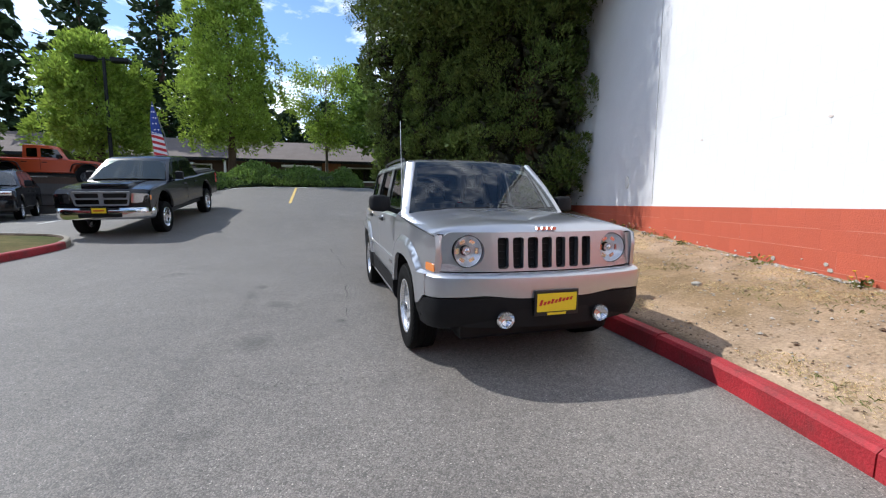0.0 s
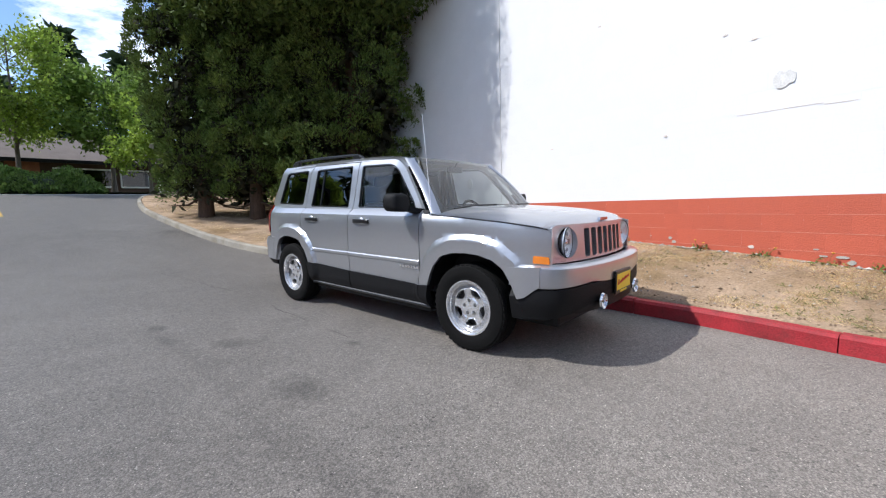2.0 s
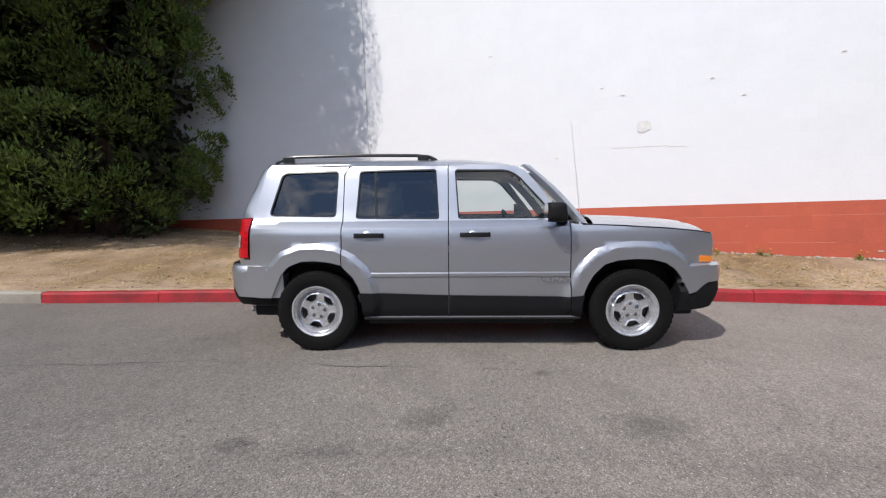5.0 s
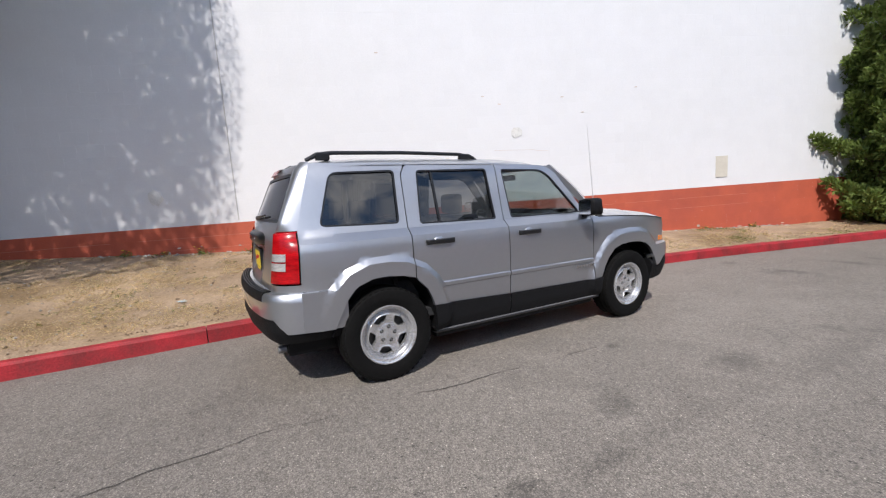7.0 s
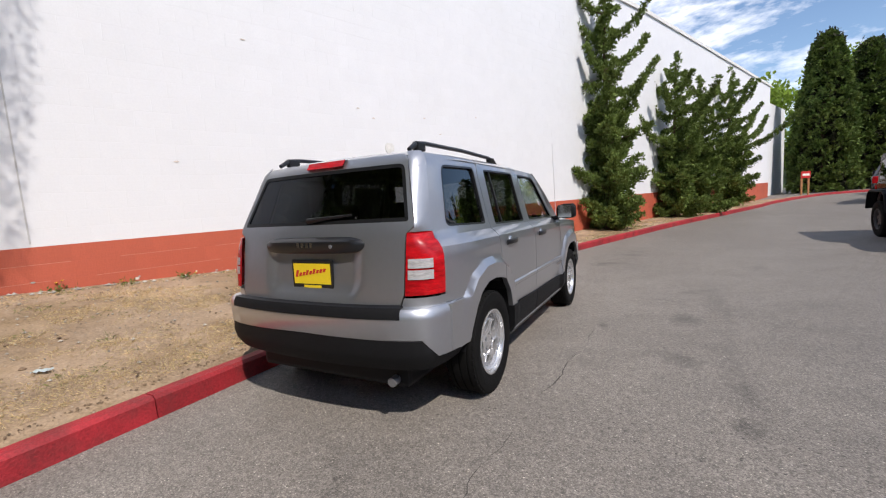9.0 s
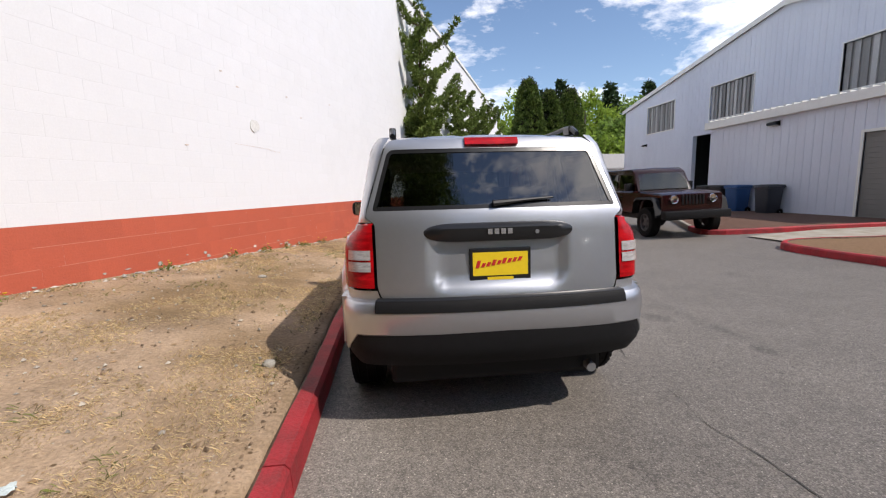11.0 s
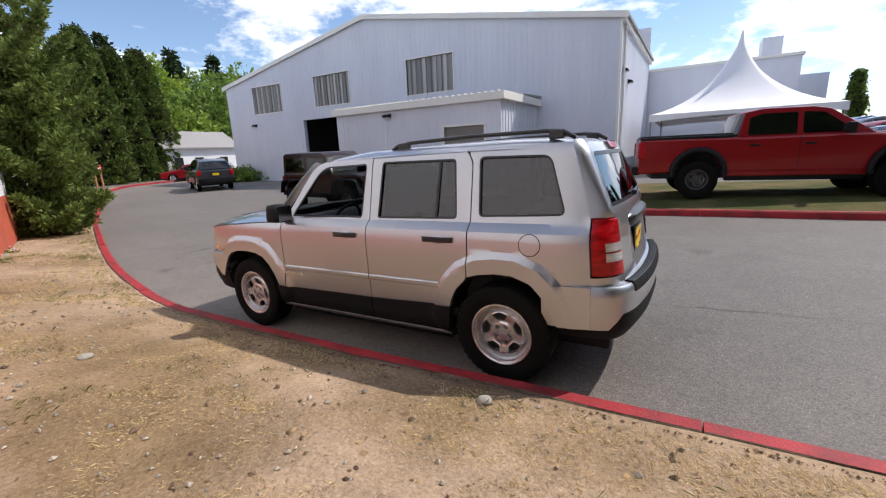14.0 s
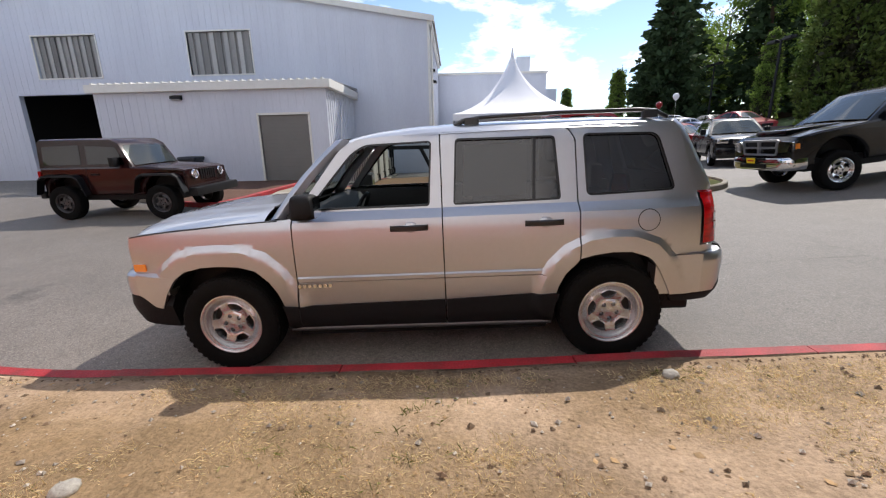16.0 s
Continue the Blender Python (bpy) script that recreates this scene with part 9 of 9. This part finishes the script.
# a crushed clear plastic bottle wrapper by the kerb
bm = loft([[Vector((0.055 * t + 0.004 * math.sin(7 * u + 3 * t), 0.03 * u, 0.012 + 0.012 * math.sin(5 * u + 4 * t) ** 2)) for u in np.linspace(-1, 1, 9)] for t in np.linspace(-1, 1, 9)])
lit = thing("litter", "crumpled pale plastic wrapper on the dry grass", "litter", pose(1.95, 2.72, verge_at(1.95, 2.72), 0, 0, 40))
part("wrapper", bm, mat("crumpled_plastic", (0.55, 0.62, 0.62), 0.25, var=0.2, scale=30), lit, smooth=60)

# small bits on the asphalt
rng = np.random.default_rng(331)
verts, faces = [], []
for k in range(420):
    x, y = rng.uniform(-6.5, 0.95), rng.uniform(-7, 7)
    r = 0.003 + 0.011 * rng.uniform() ** 4
    b = len(verts)
    z = ground_z(x, y)
    a = rng.uniform(0, 6.28)
    for j in range(5):
        aa = a + 6.283 * j / 5
        verts.append((x + r * math.cos(aa) * rng.uniform(0.7, 1.3), y + r * math.sin(aa) * rng.uniform(0.7, 1.3), z))
    verts.append((x, y, z + r * 0.7))
    faces += [(b + j, b + (j + 1) % 5, b + 5) for j in range(5)]
tagged(mesh_from("loose_grit", verts, faces, mat("loose_chippings", (0.3, 0.28, 0.25), 0.9, var=0.2, per_piece=0.6)), "loose chippings and crumbs on the asphalt", "grit", kind="stuff")


# long broken cracks in the asphalt
def road_crack(line, width, seed):
    """A dark jagged crack along a line, opening and closing along its way."""
    rnd = random.Random(seed)
    pts = resample([Vector(p) for p in line], 0.05)
    verts, faces, last = [], [], None
    for i, p in enumerate(pts):
        d = (pts[min(i + 1, len(pts) - 1)] - pts[max(i - 1, 0)]).normalized()
        n = Vector((-d.y, d.x))
        q = p + n * (0.05 * noise.noise(Vector((p.x * 2.5, p.y * 2.5, seed))) + 0.018 * noise.noise(Vector((p.x * 14, p.y * 14, seed))))
        w = width * max(0.0, 0.45 + 1.5 * noise.noise(Vector((p.x * 1.6, p.y * 1.6, seed + 4.0))) + rnd.uniform(-0.25, 0.25))
        if w < width * 0.12:
            last = None
            continue
        k = len(verts)
        for s_ in (-1, 1):
            v = q + n * w * s_
            verts.append((v.x, v.y, ground_z(v.x, v.y) + 0.0045))
        if last is not None:
            faces.append((last, last + 1, k + 1, k))
        last = k
    return tagged(mesh_from("road_crack", verts, faces, M_CRACK), "dark jagged crack in the worn asphalt", "crack", group="cracks in the asphalt", kind="structure")


M_CRACK = mat("crack_fill", (0.085, 0.078, 0.07), 0.95, var=0.4, scale=9, fine=60)
road_crack([(-1.3, -0.4), (-1.26, 0.3), (-1.17, 1.3), (-1.12, 2.25), (-1.2, 3.6), (-1.35, 5.5)], 0.0055, 1)

# ---------------------------------------------------------------- blocks of the big wall
def wall_point(y, z, off=0.0):
    return Vector((wall_x(y), y, z)) + WOUT * off


BLOCK_L, BLOCK_H = 0.405, 0.2032


def block_mesh(name, length, height):
    """A painted block's face with softened edges, its length along +x and its face towards +y."""
    g, d = 0.0026, 0.0004
    a, b, h = 0.0, length, height
    outer = [(a, 0, 0), (b, 0, 0), (b, 0, h), (a, 0, h)]
    v = [(x, -0.0008, z) for x, _, z in outer] + [(g + (x > 0) * (length - 2 * g), d, g + (z > 0) * (height - 2 * g)) for x, _, z in outer]
    f = [(4, 5, 6, 7)[::-1]] + [(k, (k + 1) % 4, (k + 1) % 4 + 4, k + 4)[::-1] for k in range(4)]
    me = bpy.data.meshes.new(name)
    me.from_pydata(v, [], f)
    return me


along = WDIR
BLK = Matrix((( along.x, WOUT.x, 0, 0), (along.y, WOUT.y, 0, 0), (0, 0, 1, 0), (0, 0, 0, 1)))
cosw = along.y
blk_white, blk_red = block_mesh("block", BLOCK_L, BLOCK_H), block_mesh("block", BLOCK_L, BLOCK_H)
blk_white.materials.append(M_WALL)
blk_red.materials.append(M_STRIPE)
rest = {"w": ([], []), "r": ([], [])}
placed = 0
row0 = STRIPE_Z - 8 * BLOCK_H
for r in range(0, 46):
    z = row0 + r * BLOCK_H
    red = z + BLOCK_H < STRIPE_Z + 0.01
    s0 = -40.0 / cosw
    s = s0 + (0.5 * BLOCK_L if r % 2 else 0)
    while s < 16:
        y = s * cosw
        ym = y + 0.2
        if ym < -37.3 or z > wall_top(ym) - 0.05 or z + BLOCK_H < wall_base(ym) - 0.05:
            s += BLOCK_L
            continue
        near = -5.2 < y < 2.4 and 0.2 < z < 2.75 and placed < 300
        m = Matrix.Translation(wall_point(y, z, 0.0)) @ BLK
        if near:
            ob = new("block", blk_red if red else blk_white)
            ob.parent = wall_core
            ob.matrix_basis = m @ Matrix.Translation((0, random.uniform(-0.0004, 0.0004), 0))
            placed += 1
        elif y > -24:
            vs, fs = rest["r" if red else "w"]
            k = len(vs)
            me = blk_red if red else blk_white
            j = random.uniform(-0.0004, 0.0004)
            vs += [m @ (v.co + Vector((0, j, 0))) for v in me.vertices]
            fs += [tuple(i + k for i in p.vertices) for p in me.polygons]
        s += BLOCK_L
for key, m in (("w", M_WALL), ("r", M_STRIPE)):
    ob = mesh_from("blocks", *rest[key], m, wall_core, "painted blocks")
    ob["kind"] = "stuff"
wall_slab("stripe_far", -37.3, -23.6, lambda y: -0.6, lambda y: STRIPE_Z, M_STRIPE, proud=0.004, thick=0.02, parent=wall_core)

# patches, a filled opening, a bricked-up vent and knocks in the paint
def wall_plate(name, y, z, poly, material, off=0.006, label=""):
    verts = [wall_point(y + u * cosw, z + v, off) for u, v in poly]
    n = len(verts)
    verts += [wall_point(y + u * cosw, z + v, -0.004) for u, v in poly]
    faces = [tuple(range(n))] + [(k, (k + 1) % n, (k + 1) % n + n, k + n) for k in range(n)]
    return mesh_from(name, verts, faces, material, wall_core, label)


def blob(w, h, seed, n=18):
    rnd = random.Random(seed)
    return [(w * math.cos(2 * math.pi * k / n) * rnd.uniform(0.75, 1.1), h * math.sin(2 * math.pi * k / n) * rnd.uniform(0.75, 1.1)) for k in range(n)]


wall_plate("plaster_patch", -3.0, 2.42, blob(0.12, 0.1, 3), M_PATCH, 0.012, "rough unpainted plaster patch")
wall_plate("plaster_patch", 3.05, 1.62, blob(0.12, 0.14, 5), mat("pale_plaster", (0.72, 0.71, 0.69), 0.9, var=0.15, bump=0.5), 0.014, "pale patched hole")
wall_plate("filled_vent", -7.3, 1.52, [(-0.14, -0.22), (0.14, -0.22), (0.14, 0.22), (-0.14, 0.22)], mat("cream_vent", (0.62, 0.58, 0.5), 0.7, var=0.08), 0.016, "cream painted vent cover")
M_CHIP = mat("bare_block", (0.42, 0.40, 0.36), 0.95, var=0.25, bump=0.5)
M_SCUFF = mat("white_scuff", (0.66, 0.58, 0.52), 0.9, var=0.2)
rnd = random.Random(11)
for k in range(26):
    y = rnd.uniform(-9, 3)
    wall_plate("paint_chip", y, wall_base(y) + rnd.uniform(0.02, 0.2) ** 1.3, blob(rnd.uniform(0.01, 0.06), rnd.uniform(0.006, 0.03), k, 9), rnd.choice([M_CHIP, M_SCUFF]), 0.009)
for k, (y, z) in enumerate(((-3.9, 3.05), (-2.7, 2.95), (-2.4, 3.1), (-4.3, 2.75), (-0.6, 3.9), (-5.4, 3.2), (0.4, 2.1), (-1.7, 2.0))):
    wall_plate("paint_knock", y, z, blob(0.035, 0.012, 40 + k, 9), M_SCUFF, 0.009)
# settlement crack stepping up the wall, and one control joint
pts = [(-3.6, 2.05), (-3.35, 2.06), (-3.35, 2.08), (-3.0, 2.09), (-2.55, 2.1)]
for (ya, za), (yb, zb) in zip(pts, pts[1:]):
    wall_plate("hair_crack", (ya + yb) / 2, (za + zb) / 2, [(-(yb - ya) / 2 - 0.004, -0.002 + (za - zb) / 2), ((yb - ya) / 2 + 0.004, -0.002 + (zb - za) / 2), ((yb - ya) / 2 + 0.004, 0.002 + (zb - za) / 2), (-(yb - ya) / 2 - 0.004, 0.002 + (za - zb) / 2)], M_SCUFF, 0.0045)
wall_plate("control_joint", 1.87, 3.4, [(-0.008, -2.25), (0.008, -2.25), (0.008, 2.9), (-0.008, 2.9)], mat("joint_sealant", (0.55, 0.54, 0.53), 0.8, var=0.1), 0.008, "sealed control joint")
# rubble of mortar along the foot

# pale bed joints showing through the red band, broken here and there
M_BED = mat("worn_bed_joint", (0.56, 0.22, 0.15), 0.8, var=0.15, scale=5)
rnd = random.Random(23)
for r in range(5, 8):
    z = row0 + r * BLOCK_H
    y = -8.0
    while y < 4.0:
        ln = rnd.uniform(0.7, 2.2)
        if z > wall_base(y) + 0.03 and rnd.random() < 0.85:
            wall_plate("bed_joint", y + ln / 2, z, [(-ln / 2, -0.003), (ln / 2, -0.003), (ln / 2, 0.003), (-ln / 2, 0.003)], M_BED, 0.003)
        y += ln + rnd.uniform(0.05, 0.5)
